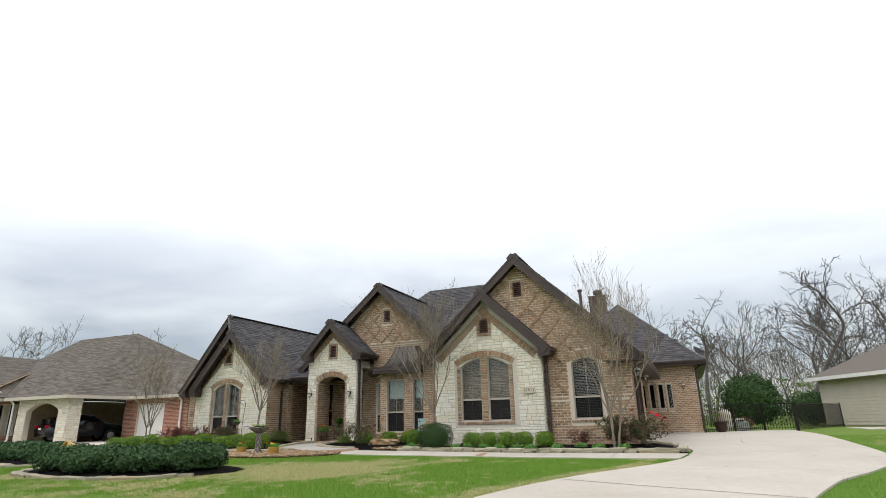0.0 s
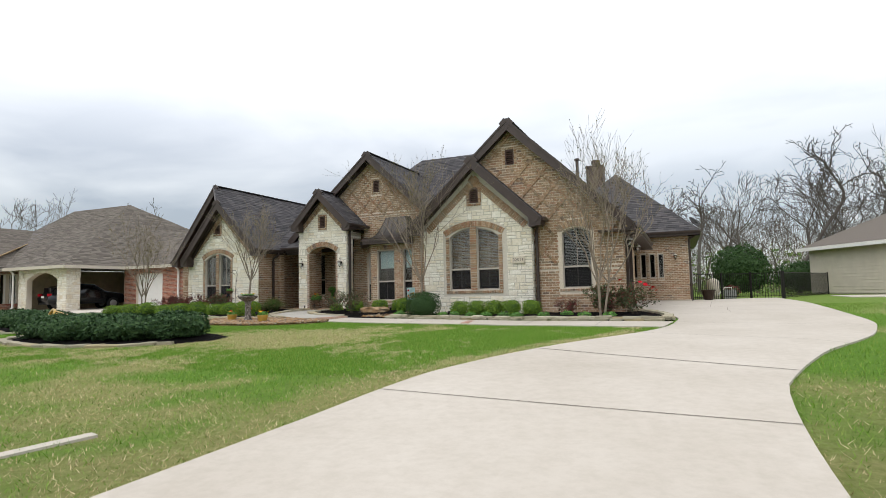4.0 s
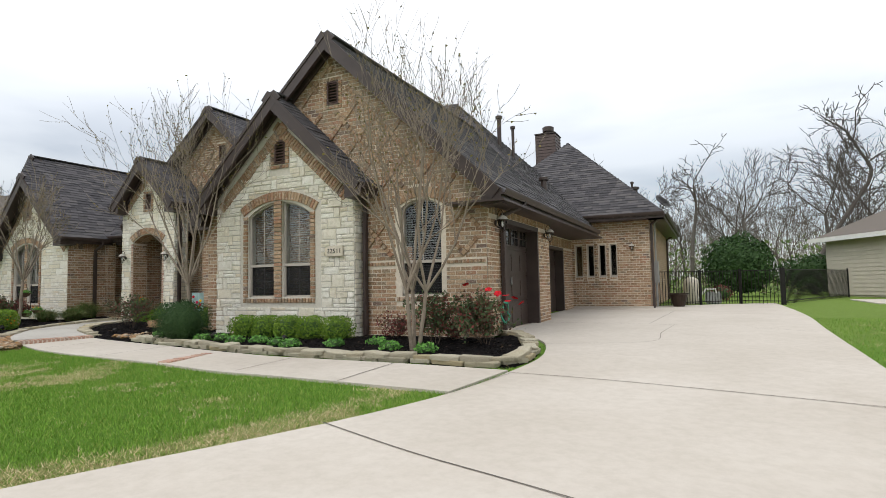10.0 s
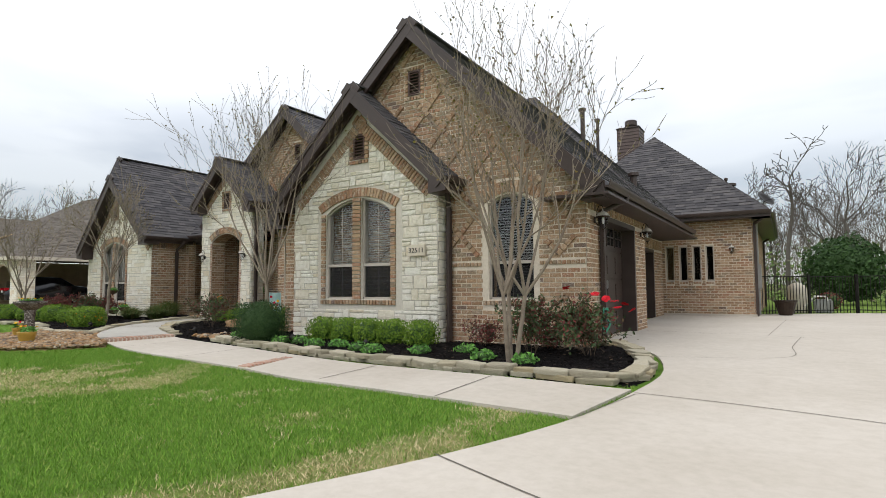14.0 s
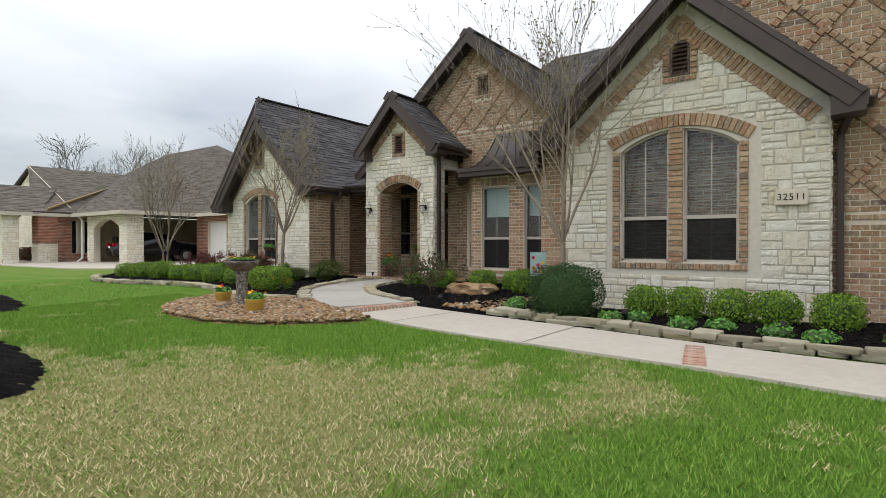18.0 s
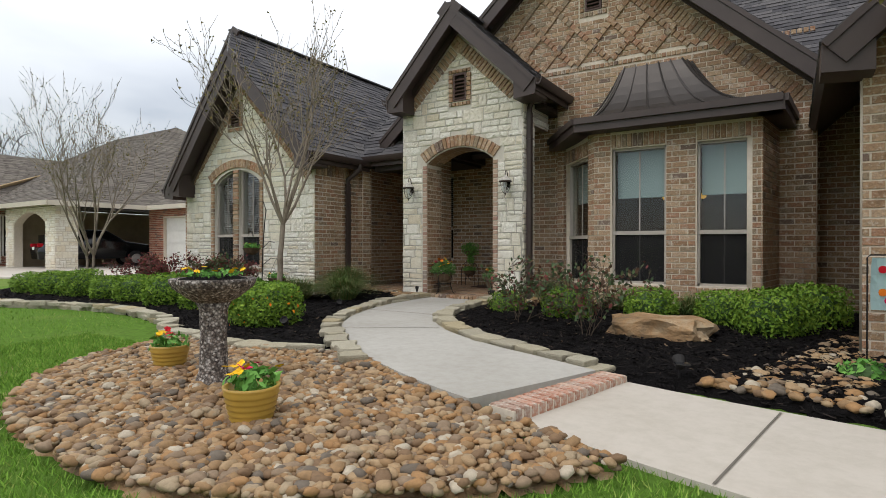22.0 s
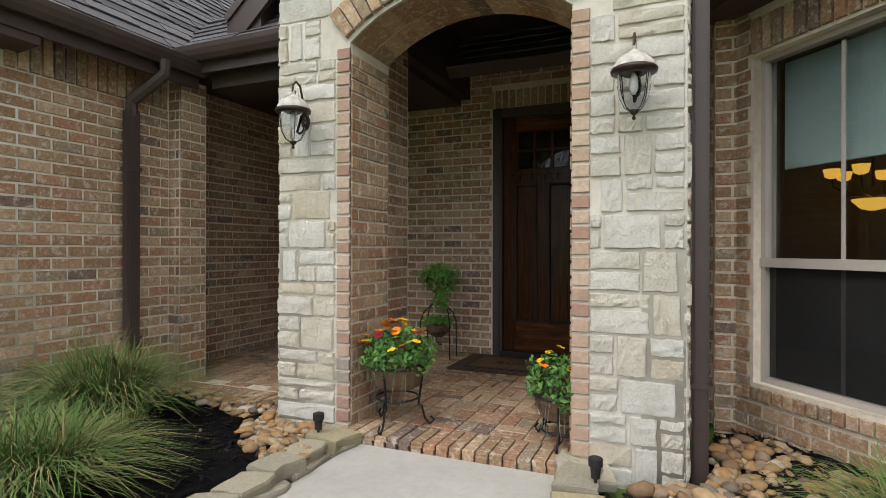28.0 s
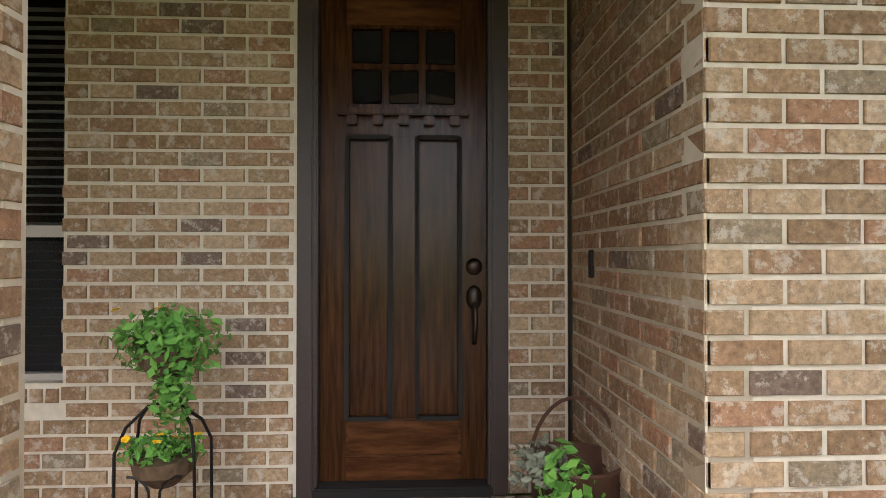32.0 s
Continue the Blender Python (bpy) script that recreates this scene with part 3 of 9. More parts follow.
def slab(name, outline, holes, O, u, n, thick):
    """A wall's core with its openings, its face in the plane through O."""
    cu = bpy.data.curves.new(name, "CURVE")
    cu.dimensions, cu.fill_mode, cu.extrude = "2D", "BOTH", thick / 2
    floor_v = min(p[1] for p in outline) + 0.003
    for poly in [outline] + [[(a, max(b, floor_v)) for a, b in h] for h in holes]:
        sp = cu.splines.new("POLY")
        sp.points.add(len(poly) - 1)
        for p, (a, b) in zip(sp.points, poly):
            p.co = (a, b, 0, 1)
        sp.use_cyclic_u = True
    ob = new(name, cu)
    me = bpy.data.meshes.new_from_object(ob.evaluated_get(bpy.context.evaluated_depsgraph_get()))
    bpy.data.objects.remove(ob)
    bpy.data.curves.remove(cu)
    u, n = Vector(u), Vector(n)
    w = Vector(O) - n * (thick / 2 + 0.004)
    M = Matrix(((u.x, 0, n.x, w.x), (u.y, 0, n.y, w.y), (0, 1, 0, w.z), (0, 0, 0, 1)))
    me.transform(M)
    if M.to_3x3().determinant() < 0:
        me.flip_normals()
    me.name = name
    return me


def arch(u0, u1, v0, vs, vt, n=14):
    """An opening with a segmental head: springing at vs, crown at vt."""
    w, r = (u1 - u0) / 2, vt - vs
    pts = [(u0, v0), (u1, v0)]
    if r < 0.01:
        return pts + [(u1, vt), (u0, vt)]
    R = (w * w + r * r) / (2 * r)
    c = (u0 + u1) / 2
    a = math.asin(min(1.0, w / R))
    return pts + [(c + R * math.sin(q), vt - R + R * math.cos(q)) for q in (a - 2 * a * i / n for i in range(n + 1))]


def rect(u0, u1, v0, v1):
    return [(u0, v0), (u1, v0), (u1, v1), (u0, v1)]


def voussoirs(u0, u1, vs, vt, height, width=0.075, grow=0.0):
    """Bricks on end round a segmental head."""
    w, r = (u1 - u0) / 2 + grow, vt - vs
    R = (w * w + r * r) / (2 * r)
    c, a = (u0 + u1) / 2, math.asin(min(1, w / R))
    n = max(3, round(2 * a * R / width))
    cy = vt - R
    out = []
    for i in range(n):
        q0, q1 = -a + 2 * a * (i + 0.06) / n, -a + 2 * a * (i + 0.94) / n
        out.append(tuple((c + rr * math.sin(q), cy + rr * math.cos(q)) for q, rr in ((q0, R), (q1, R), (q1, R + height), (q0, R + height))))
    return out


def soldiers(u0, u1, v0, v1, width=0.075):
    n = max(1, round((u1 - u0) / width))
    s = (u1 - u0) / n
    return [((u0 + i * s, v0), (u0 + (i + 1) * s - MJ, v0), (u0 + (i + 1) * s - MJ, v1 - MJ), (u0 + i * s, v1 - MJ)) for i in range(n)]


def stack(u0, u1, v0, v1, course=COURSE):
    n = max(1, round((v1 - v0) / course))
    s = (v1 - v0) / n
    return [((u0, v0 + i * s), (u1, v0 + i * s), (u1, v0 + (i + 1) * s - MJ), (u0, v0 + (i + 1) * s - MJ)) for i in range(n)]


def along(p0, p1, width, height):
    """Bricks on end side by side along a slanting line, below it."""
    p0, p1 = np.array(p0, float), np.array(p1, float)
    L = np.linalg.norm(p1 - p0)
    d = (p1 - p0) / L
    q = np.array((d[1], -d[0]))
    if q[1] > 0:
        q = -q
    n = int(L / width)
    out = []
    for i in range(n):
        a, b = p0 + d * (i * width), p0 + d * (i * width + width - MJ)
        quad = [a, b, b + q * height, a + q * height]
        area = sum(quad[k][0] * quad[(k + 1) % 4][1] - quad[(k + 1) % 4][0] * quad[k][1] for k in range(4))
        out.append(tuple(map(tuple, quad if area > 0 else quad[::-1])))
    return out


def lattice(outline, holes, v_low, pitch=0.74, slope=1.08, origin=(0, 0)):
    """Proud header bricks set in crossing diagonals."""
    us, vs = [p[0] for p in outline], [p[1] for p in outline]
    quads, seen = [], set()
    for sgn in (1, -1):
        d = np.array((1, sgn * slope)) / math.hypot(1, slope)
        q = np.array((-d[1], d[0]))
        c = min(us) - 12
        c0 = origin[0] - pitch * 40
        while c0 < max(us) + 12:
            t = -14.0
            while t < 14:
                p = np.array((c0, origin[1])) + d * t
                ok = v_low < p[1] and all(inside(outline, *(p + o)) for o in ((0.16, 0), (-0.16, 0), (0, 0.28))) and not any(inside(h, *(p + o)) for h in holes for o in ((0.12, 0), (-0.12, 0), (0, 0.06), (0, -0.1)))
                if ok:
                    a, b = d * 0.046, q * 0.042
                    quad = [p - a - b, p + a - b, p + a + b, p - a + b]
                    quads.append(tuple(map(tuple, quad)))
                t += 0.106
            c0 += pitch
    return quads


house = thing("house", (0, 0, 0), "one-storey brick and limestone house with steep dark shingle gables", "house")


def wall(name, O, u, n, outline, holes, style="brick", clear=None, extra=(), red=(), diamond=None, thick=0.22, label=""):
    """A wall of the house: a core with openings, and its bricks or stones. O is the (u, v) origin; v is the height."""
    w = part(name, slab(name, outline, holes, O, u, n, thick), M_MORTAR_PALE if style == "stone" else M_MORTAR, house, label)
    skip = clear if clear is not None else holes
    if style == "brick":
        qs = brick_quads(outline, skip)
        if qs:
            part("bricks", blocks("bricks", qs, O, u, n, 0.0045, 0.002, 0.003), M_BRICK, w, kind="stuff")
    elif style == "stone":
        part("ashlar", rough_stones("ashlar", stone_quads(outline, list(skip)), O, u, n, 0.013), M_STONE, w, kind="stuff")
    if extra:
        part("brick_trim", blocks("brick_trim", list(extra), O, u, n, 0.026 if style == "stone" else 0.018), M_BRICK, w, kind="stuff")
    if red:
        part("brick_quoin", blocks("brick_quoin", list(red), O, u, n, 0.008, 0.002), M_RED, w, kind="stuff")
    if diamond:
        part("diamond_brickwork", blocks("diamond_brickwork", diamond, O, u, n, 0.034), M_BRICK, w, kind="stuff")
    return w


def window(name, O, u, n, u0, u1, v0, vs, vt, rail, inner="blind", lights=2, set_in=0.08, label="", drop=None, outline=None):
    """A vinyl sash window in an opening, with what hangs behind the glass."""
    O, u, n = Vector(O), Vector(u), Vector(n)

    def at(a, b, c):
        return O + u * a + n * c + Vector((0, 0, b))

    def bar(bm, a0, b0, a1, b1, w, c0, c1):
        p0, p1 = at(a0, b0, (c0 + c1) / 2), at(a1, b1, (c0 + c1) / 2)
        beam(bm, p0, p1, (p1 - p0).cross(n), n, w, abs(c1 - c0))

    win = part(name, bmesh.new(), M_FRAME, house, label or "almond vinyl sash window with closed blinds")
    bm = bmesh.new()
    ring = outline or arch(u0, u1, v0, vs, vt, 12)
    vt = max(p[1] for p in ring)
    for (a0, b0), (a1, b1) in zip(ring, ring[1:] + ring[:1]):
        bar(bm, a0, b0, a1, b1, 0.065, -set_in - 0.05, -set_in + 0.02)
    part("window_frame", bm, M_FRAME, win)
    bm = bmesh.new()
    bar(bm, u0, rail, u1, rail, 0.055, -set_in - 0.04, -set_in + 0.03)
    part("meeting_rail", bm, M_FRAME, win)
    if lights > 1:
        bm = bmesh.new()
        c = (u0 + u1) / 2
        bar(bm, c, v0, c, spans(ring, vt - 0.06) and vt - 0.06 or vt, 0.018, -set_in - 0.028, -set_in - 0.016)
        part("glazing_bar", bm, M_FRAME, win)
    pane = part("pane", slab("pane", ring, [], at(0, 0, -set_in - 0.02), u, n, 0.008), M_GLASS, win)
    pane.visible_shadow = False
    if rail > v0 + 0.2:
        part("insect_screen", slab("insect_screen", rect(u0 + 0.04, u1 - 0.04, v0 + 0.04, rail - 0.02), [], at(0, 0, -set_in - 0.004), u, n, 0.004), M_SCREEN, win)
    top = drop if drop is not None else v0 + 0.03
    if inner == "blind":
        bm = bmesh.new()
        z = v0 + 0.05
        while z < vt - 0.03:
            sp = spans(ring, z)
            if sp:
                beam(bm, at(sp[0][0] + 0.05, z, -set_in - 0.13), at(sp[0][1] - 0.05, z, -set_in - 0.13), n * 0.985 + Vector((0, 0, 0.17)), n * 0.17 - Vector((0, 0, 0.985)), 0.034, 0.003)
            z += 0.047
        part("blind", bm, M_BLIND, win)
    elif inner == "shade":
        part("cell_shade", slab("cell_shade", rect(u0 + 0.04, u1 - 0.04, top, vt - 0.03), [], at(0, 0, -set_in - 0.12), u, n, 0.03), M_SHADE, win)
    return win


X, Y = (1, 0, 0), (0, 1, 0)
FRONT, RIGHT, LEFT = (0, -1, 0), (1, 0, 0), (-1, 0, 0)
SLAB = 0.36


def vent(name, O, u, n, c, v0, v1, w=0.30):
    """A louvred gable vent."""
    O, u, n = Vector(O), Vector(u), Vector(n)
    g = part(name, slab(name, rect(c - w / 2, c + w / 2, v0, v1), [rect(c - w / 2 + 0.035, c + w / 2 - 0.035, v0 + 0.035, v1 - 0.035)], O + n * 0.02, u, n, 0.08), M_VENT, house, "reddish brown louvred gable vent")
    # a near-black sheet stands in for the dark behind the louvres
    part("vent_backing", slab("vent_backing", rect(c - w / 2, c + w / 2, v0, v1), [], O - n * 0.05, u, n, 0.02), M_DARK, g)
    z = v0 + 0.06
    while z < v1 - 0.05:
        bm = bmesh.new()
        p = O + Vector((0, 0, z))
        beam(bm, p + u * (c - w / 2 + 0.03), p + u * (c + w / 2 - 0.03), n * 0.75 - Vector((0, 0, 0.6)), n * 0.6 + Vector((0, 0, 0.75)), 0.07, 0.012)
        part("louvre", bm, M_VENT, g)
        z += 0.062


# -- limestone gable with the paired windows --
EY = 17.8
O = (0, EY, 0)
ew = [(-7.39, -6.68), (-6.46, -5.74)]
e_out = [(-8.31, SLAB), (-4.68, SLAB), (-4.68, 3.42), (-6.50, 5.08), (-8.31, 3.42)]
e_holes = [[(-7.39, 1.20), (-6.68, 1.20), (-6.68, 3.18), (-6.85, 3.15), (-7.05, 3.09), (-7.25, 3.0), (-7.39, 2.90)],
           [(-6.46, 1.20), (-5.74, 1.20), (-5.74, 2.90), (-5.88, 3.0), (-6.08, 3.09), (-6.28, 3.15), (-6.46, 3.18)]]
vt_hole = rect(-6.66, -6.38, 3.96, 4.46)
trim = soldiers(-7.52, -5.61, 1.09, 1.19) + stack(-7.51, -7.40, 1.20, 2.92) + stack(-6.67, -6.47, 1.20, 3.20) + stack(-5.73, -5.62, 1.20, 2.92) + voussoirs(-7.51, -5.62, 2.93, 3.21, 0.18)
trim += soldiers(-6.76, -6.28, 3.87, 3.95) + stack(-6.76, -6.67, 3.96, 4.46) + stack(-6.37, -6.28, 3.96, 4.46) + soldiers(-6.76, -6.28, 4.47, 4.55)
trim += along((-6.56, 4.86), (-4.75, 3.21), 0.076, 0.22) + along((-8.24, 3.21), (-6.44, 4.86), 0.076, 0.22)
e_clear = [arch(-7.60, -5.47, 1.07, 3.10, 3.40), rect(-6.78, -6.26, 3.85, 4.57), [(-4.6, 3.05), (-4.6, 6), (-8.4, 6), (-8.4, 3.05), (-6.5, 4.72)]]
wall("wall_limestone_gable", O, X, FRONT, e_out, e_holes + [vt_hole], "stone", e_clear, trim, label="cream split-face limestone gable wall with brick trim")
for (a, b), h in zip(ew, e_holes):
    window("window", O, X, FRONT, a, b, 1.20, 2.92, 3.12, 1.86, outline=h, label="arched almond sash window with closed white blinds in brick surround")
vent("gable_vent", O, X, FRONT, -6.52, 3.96, 4.46, 0.28)
# plaque with the house number
pl = part("number_plaque", boxm(-5.30, -4.92, EY - 0.065, EY - 0.02, 1.98, 2.19, bevel=0.012), M_PLAQUE, house, "carved stone plaque with dark house number")
for k, ch in enumerate("32511"):
    cu = bpy.data.curves.new("digit", "FONT")
    cu.body, cu.size, cu.extrude, cu.align_x, cu.align_y = ch, 0.125, 0.004, "CENTER", "CENTER"
    tmp = new("digit", cu)
    me = bpy.data.meshes.new_from_object(tmp.evaluated_get(bpy.context.evaluated_depsgraph_get()))
    bpy.data.objects.remove(tmp)
    me.transform(pose(-5.11 + (k - 2) * 0.068, EY - 0.068, 2.085, 90, 0, 0))
    part("digit", me, M_BLACK, pl)
# its return walls
wall("wall_limestone_return", (-4.68, EY, 0), Y, RIGHT, rect(0, 0.45, SLAB, 3.4), [], "stone")
wall("wall_limestone_side", (-8.31, EY, 0), Y, LEFT, rect(0, 6.0, SLAB, 3.4), [], "brick")

# -- brick gable over the garage --
DY, GX = 18.1, -2.08
O = (0, DY, 0)
d_out = [(-8.9, SLAB), (GX, SLAB), (GX, 3.18), (-5.5, 6.42), (-8.9, 3.25)]
w3 = (-3.83, -2.98)
d_hole = [arch(w3[0], w3[1], 1.20, 2.86, 3.02), rect(-5.53, -5.25, 5.13, 5.62)]
trim = soldiers(-3.93, -2.88, 1.10, 1.19) + voussoirs(-3.90, -2.91, 2.88, 3.05, 0.2) + soldiers(-5.62, -5.16, 5.04, 5.12) + stack(-5.62, -5.54, 5.13, 5.62) + stack(-5.24, -5.16, 5.13, 5.62) + soldiers(-5.62, -5.16, 5.63, 5.71)
trim += soldiers(-4.6, -3.95, 1.78, 1.86) + soldiers(-2.87, GX - 0.02, 1.78, 1.86)
d_clear = [arch(-3.93, -2.88, 1.09, 2.90, 3.27), rect(-5.63, -5.15, 5.03, 5.72), rect(-4.6, -3.95, 1.77, 1.855), rect(-2.87, GX, 1.77, 1.855)]
dia = lattice(d_out, d_clear + [rect(-9.8, -8.4, 0.0, 4.2)], 1.95, origin=(-5.5, 5.95))
wall("wall_brick_gable", O, X, FRONT, d_out, d_hole, "brick", d_clear, trim, diamond=dia, label="tan tumbled brick gable wall with proud diamond brickwork")
window("window", O, X, FRONT, *w3, 1.20, 2.86, 3.02, 1.84, label="tall arched almond sash window with closed white blinds")
vent("gable_vent", O, X, FRONT, -5.39, 5.13, 5.62, 0.28)

# -- garage side --
O = (GX, DY, 0)
g1 = (0.78, 3.28)
g_out = rect(0, 4.3, 0.46, 3.1)
wall("wall_garage_front", O, Y, RIGHT, g_out, [rect(*g1, 0.40, 2.64)], "brick", [rect(*g1, 0.40, 2.66), rect(0.1, 4.3, 2.66, 3.1)], soldiers(0.12, 4.28, 2.67, 3.06, 0.066), thick=0.5, label="brick garage wall with tall soldier course")
O2 = (-2.7, 22.3, 0)
g2 = (1.1, 4.25)
wall("wall_garage_recess", O2, Y, RIGHT, rect(0, 5.65, 0.46, 3.15), [rect(*g2, 0.40, 2.46)], "brick", [rect(*g2, 0.4, 2.48), rect(0, 5.65, 2.48, 2.8)], soldiers(0.02, 5.6, 2.49, 2.78, 0.066))


def garage_door(O, y0, y1, z0, z1, lights):
    d = part("garage_door", boxm(O[0] - 0.34, O[0] - 0.28, y0 - 0.02, y1 + 0.02, z0, z1 + 0.02), M_GARAGE, house, "dark brown panelled steel garage door, closed")
    rows = 4
    h = (z1 - z0) / rows
    for r in range(rows):
        bm = boxm(O[0] - 0.285, O[0] - 0.262, y0 + 0.01, y1 - 0.01, z0 + r * h + 0.012, z0 + (r + 1) * h - 0.006, bevel=0.006)
        sec = part("section", bm, M_GARAGE, d)
        cols = 4
        w = (y1 - y0 - 0.1) / cols
        for c in range(cols):
            a, b = y0 + 0.05 + c * w + 0.05, y0 + 0.05 + (c + 1) * w - 0.05
            za, zb = z0 + r * h + 0.1, z0 + (r + 1) * h - 0.09
            if r == rows - 1 and lights:
                part("light", boxm(O[0] - 0.262, O[0] - 0.258, a, b, za, zb), M_DGLASS, sec)
                bm = bmesh.new()
                for yy in (a, (a + b) / 2, b):
                    box(bm, O[0] - 0.262, O[0] - 0.245, yy - 0.012, yy + 0.012, za, zb)
                for zz in (za, (za + zb) / 2, zb):
                    box(bm, O[0] - 0.262, O[0] - 0.246, a, b, zz - 0.011, zz + 0.011)
                part("muntins", bm, M_GARAGE, sec)
            else:
                part("raised_panel", boxm(O[0] - 0.265, O[0] - 0.250, a, b, za, zb, bevel=0.012), M_GARAGE, sec)
    bm = bmesh.new()
    box(bm, O[0] - 0.262, O[0] - 0.23, (y0 + y1) / 2 - 0.02, (y0 + y1) / 2 + 0.02, z0 + 0.9, z0 + 1.06, bevel=0.008)
    part("pull_handle", bm, M_SILVER, d)
    bm = bmesh.new()
    box(bm, O[0] - 0.28, O[0] + 0.015, y0 - 0.005, y0 + 0.09, z0, z1)
    box(bm, O[0] - 0.28, O[0] + 0.015, y1 - 0.09, y1 + 0.005, z0, z1)
    box(bm, O[0] - 0.28, O[0] + 0.015, y0, y1, z1 - 0.08, z1 + 0.012)
    part("door_jamb", bm, M_TRIM, d)


garage_door(O, DY + g1[0], DY + g1[1], 0.47, 2.64, True)
garage_door(O2, O2[1] + g2[0], O2[1] + g2[1], 0.47, 2.46, False)

# -- rear wing --
WY, WX = 27.95, -0.2
O = (0, WY, 0)
slits = [(-2.60, -2.36), (-2.20, -1.97), (-1.82, -1.59), (-1.46, -1.23)]
wall("wall_wing_front", O, X, FRONT, rect(-2.7, WX, 0.46, 3.62), [rect(a, b, 1.53, 2.62) for a, b in slits], "brick", [rect(a - 0.01, b + 0.01, 1.45, 2.64) for a, b in slits] + [rect(-2.7, WX, 3.38, 3.62)],
     soldiers(-2.68, WX - 0.02, 3.39, 3.6) + [q for a, b in slits for q in soldiers(a, b, 1.46, 1.53)])
for a, b in slits:
    window("slit_window", O, X, FRONT, a, b, 1.53, 2.62, 2.62, 1.56, inner="none", lights=1, label="narrow fixed window in almond frame")
wall("wall_wing_side", (WX, WY, 0), Y, RIGHT, rect(0, 9.5, 0.46, 3.62), [rect(2.6, 2.9, 1.3, 2.9)], "brick")
box_bm = boxm(-2.76, WX + 0.05, WY - 0.05, WY + 0.02, 0.40, 0.56)
part("slab_edge", box_bm, M_CONC, house)

# -- middle brick gable with the bay --
CY = 21.6
O = (0, CY, 0)
c_out = [(-12.9, SLAB), (-9.1, SLAB), (-9.1, 3.75), (-12.5, 6.86), (-15.4, 4.3), (-15.4, 3.95), (-12.9, 3.95)]
c_clear = [rect(-12.42, -12.12, 5.42, 5.92)]
trim = soldiers(-12.36 - 0.14, -12.12 + 0.1, 5.33, 5.41) + stack(-12.5, -12.43, 5.42, 5.92) + stack(-12.11, -12.02, 5.42, 5.92) + soldiers(-12.5, -12.02, 5.93, 6.0) + soldiers(-13.5, -9.12, 4.42, 4.5)
trim += along((-12.5, 6.62), (-9.15, 3.55), 0.076, 0.2)
dia = lattice(c_out, [rect(-12.52, -12.0, 5.3, 6.02), [(-9.0, 3.3), (-8.8, 3.9), (-12.4, 7.2), (-12.5, 6.42)]], 4.55, pitch=0.62, origin=(-12.27, 5.5))
wall("wall_middle_gable", O, X, FRONT, c_out, [rect(-12.42, -12.12, 5.42, 5.92), rect(-12.72, -9.62, 0.5, 2.95)], "brick", [rect(-12.74, -9.6, 0.45, 3.0), rect(-12.51, -12.01, 5.32, 6.01), rect(-13.55, -9.1, 4.41, 4.5)], trim, diamond=dia, label="brick gable wall with proud diamond brickwork")
vent("gable_vent", O, X, FRONT, -12.27, 5.42, 5.92, 0.28)
wall("wall_middle_side", (-9.1, CY, 0), Y, RIGHT, rect(0, 2.5, SLAB, 3.7), [], "brick")
wall("wall_link", (0, 22.3, 0), X, FRONT, rect(-9.1, -8.2, SLAB, 3.7), [], "brick")
# the bay
BY, BT = 20.55, 2.98
bay_pts = [(-12.78, CY), (-11.92, BY), (-9.72, BY), (-9.55, CY)]
fw = [(-11.66, -10.90), (-10.50, -9.84)]
O = (0, BY, 0)
wall("bay_front", O, X, FRONT, rect(-11.92, -9.72, SLAB, BT + 0.2), [rect(a, b, 0.86, 2.84) for a, b in fw], "brick", [rect(a - 0.005, b + 0.005, 0.75, 3.2) for a, b in fw],
     [q for a, b in fw for q in soldiers(a, b, 2.86, 3.06) + soldiers(a - 0.06, b + 0.06, 0.76, 0.85)], thick=0.18)
for a, b in fw:
    window("window", O, X, FRONT, a, b, 0.86, 2.84, 2.84, 1.60, inner="shade", label="tall almond sash window with sage shade half drawn", drop=2.12)
sl = math.hypot(0.86, 1.05)
ul = Vector((0.86, -1.05, 0)).normalized()
nl = Vector((-1.05, -0.86, 0)).normalized()
wall("bay_side", (-12.78, CY, 0), tuple(ul), tuple(nl), rect(0, sl, SLAB, BT + 0.2), [rect(0.13, 1.10, 0.82, 2.80)], "brick", [rect(0.125, 1.105, 0.71, 3.2)], soldiers(0.13, 1.10, 2.82, 3.04) + soldiers(0.06, 1.16, 0.72, 0.81), thick=0.18)
window("window", (-12.78, CY, 0), tuple(ul), tuple(nl), 0.13, 1.10, 0.82, 2.80, 2.80, 1.55, inner="shade", label="tall almond sash window with sage shade half drawn", drop=2.12)
ur = Vector((0.17, 1.05, 0)).normalized()
nr = Vector((1.05, -0.17, 0)).normalized()
wall("bay_side", (-9.72, BY, 0), tuple(ur), tuple(nr), rect(0, math.hypot(0.17, 1.05), SLAB, BT + 0.2), [], "brick", thick=0.18)

room = bmesh.new()
box(room, -13.4, -9.2, 25.2, 25.3, 0.4, 3.4)
box(room, -13.5, -13.4, 21.85, 25.3, 0.4, 3.4)
box(room, -9.3, -9.2, 21.85, 25.2, 0.4, 3.4)
box(room, -13.4, -9.3, 21.85, 25.2, 3.35, 3.45)
box(room, -13.4, -9.3, 20.75, 25.2, 0.38, 0.42)
part("dining_room", room, M_ROOM, house)
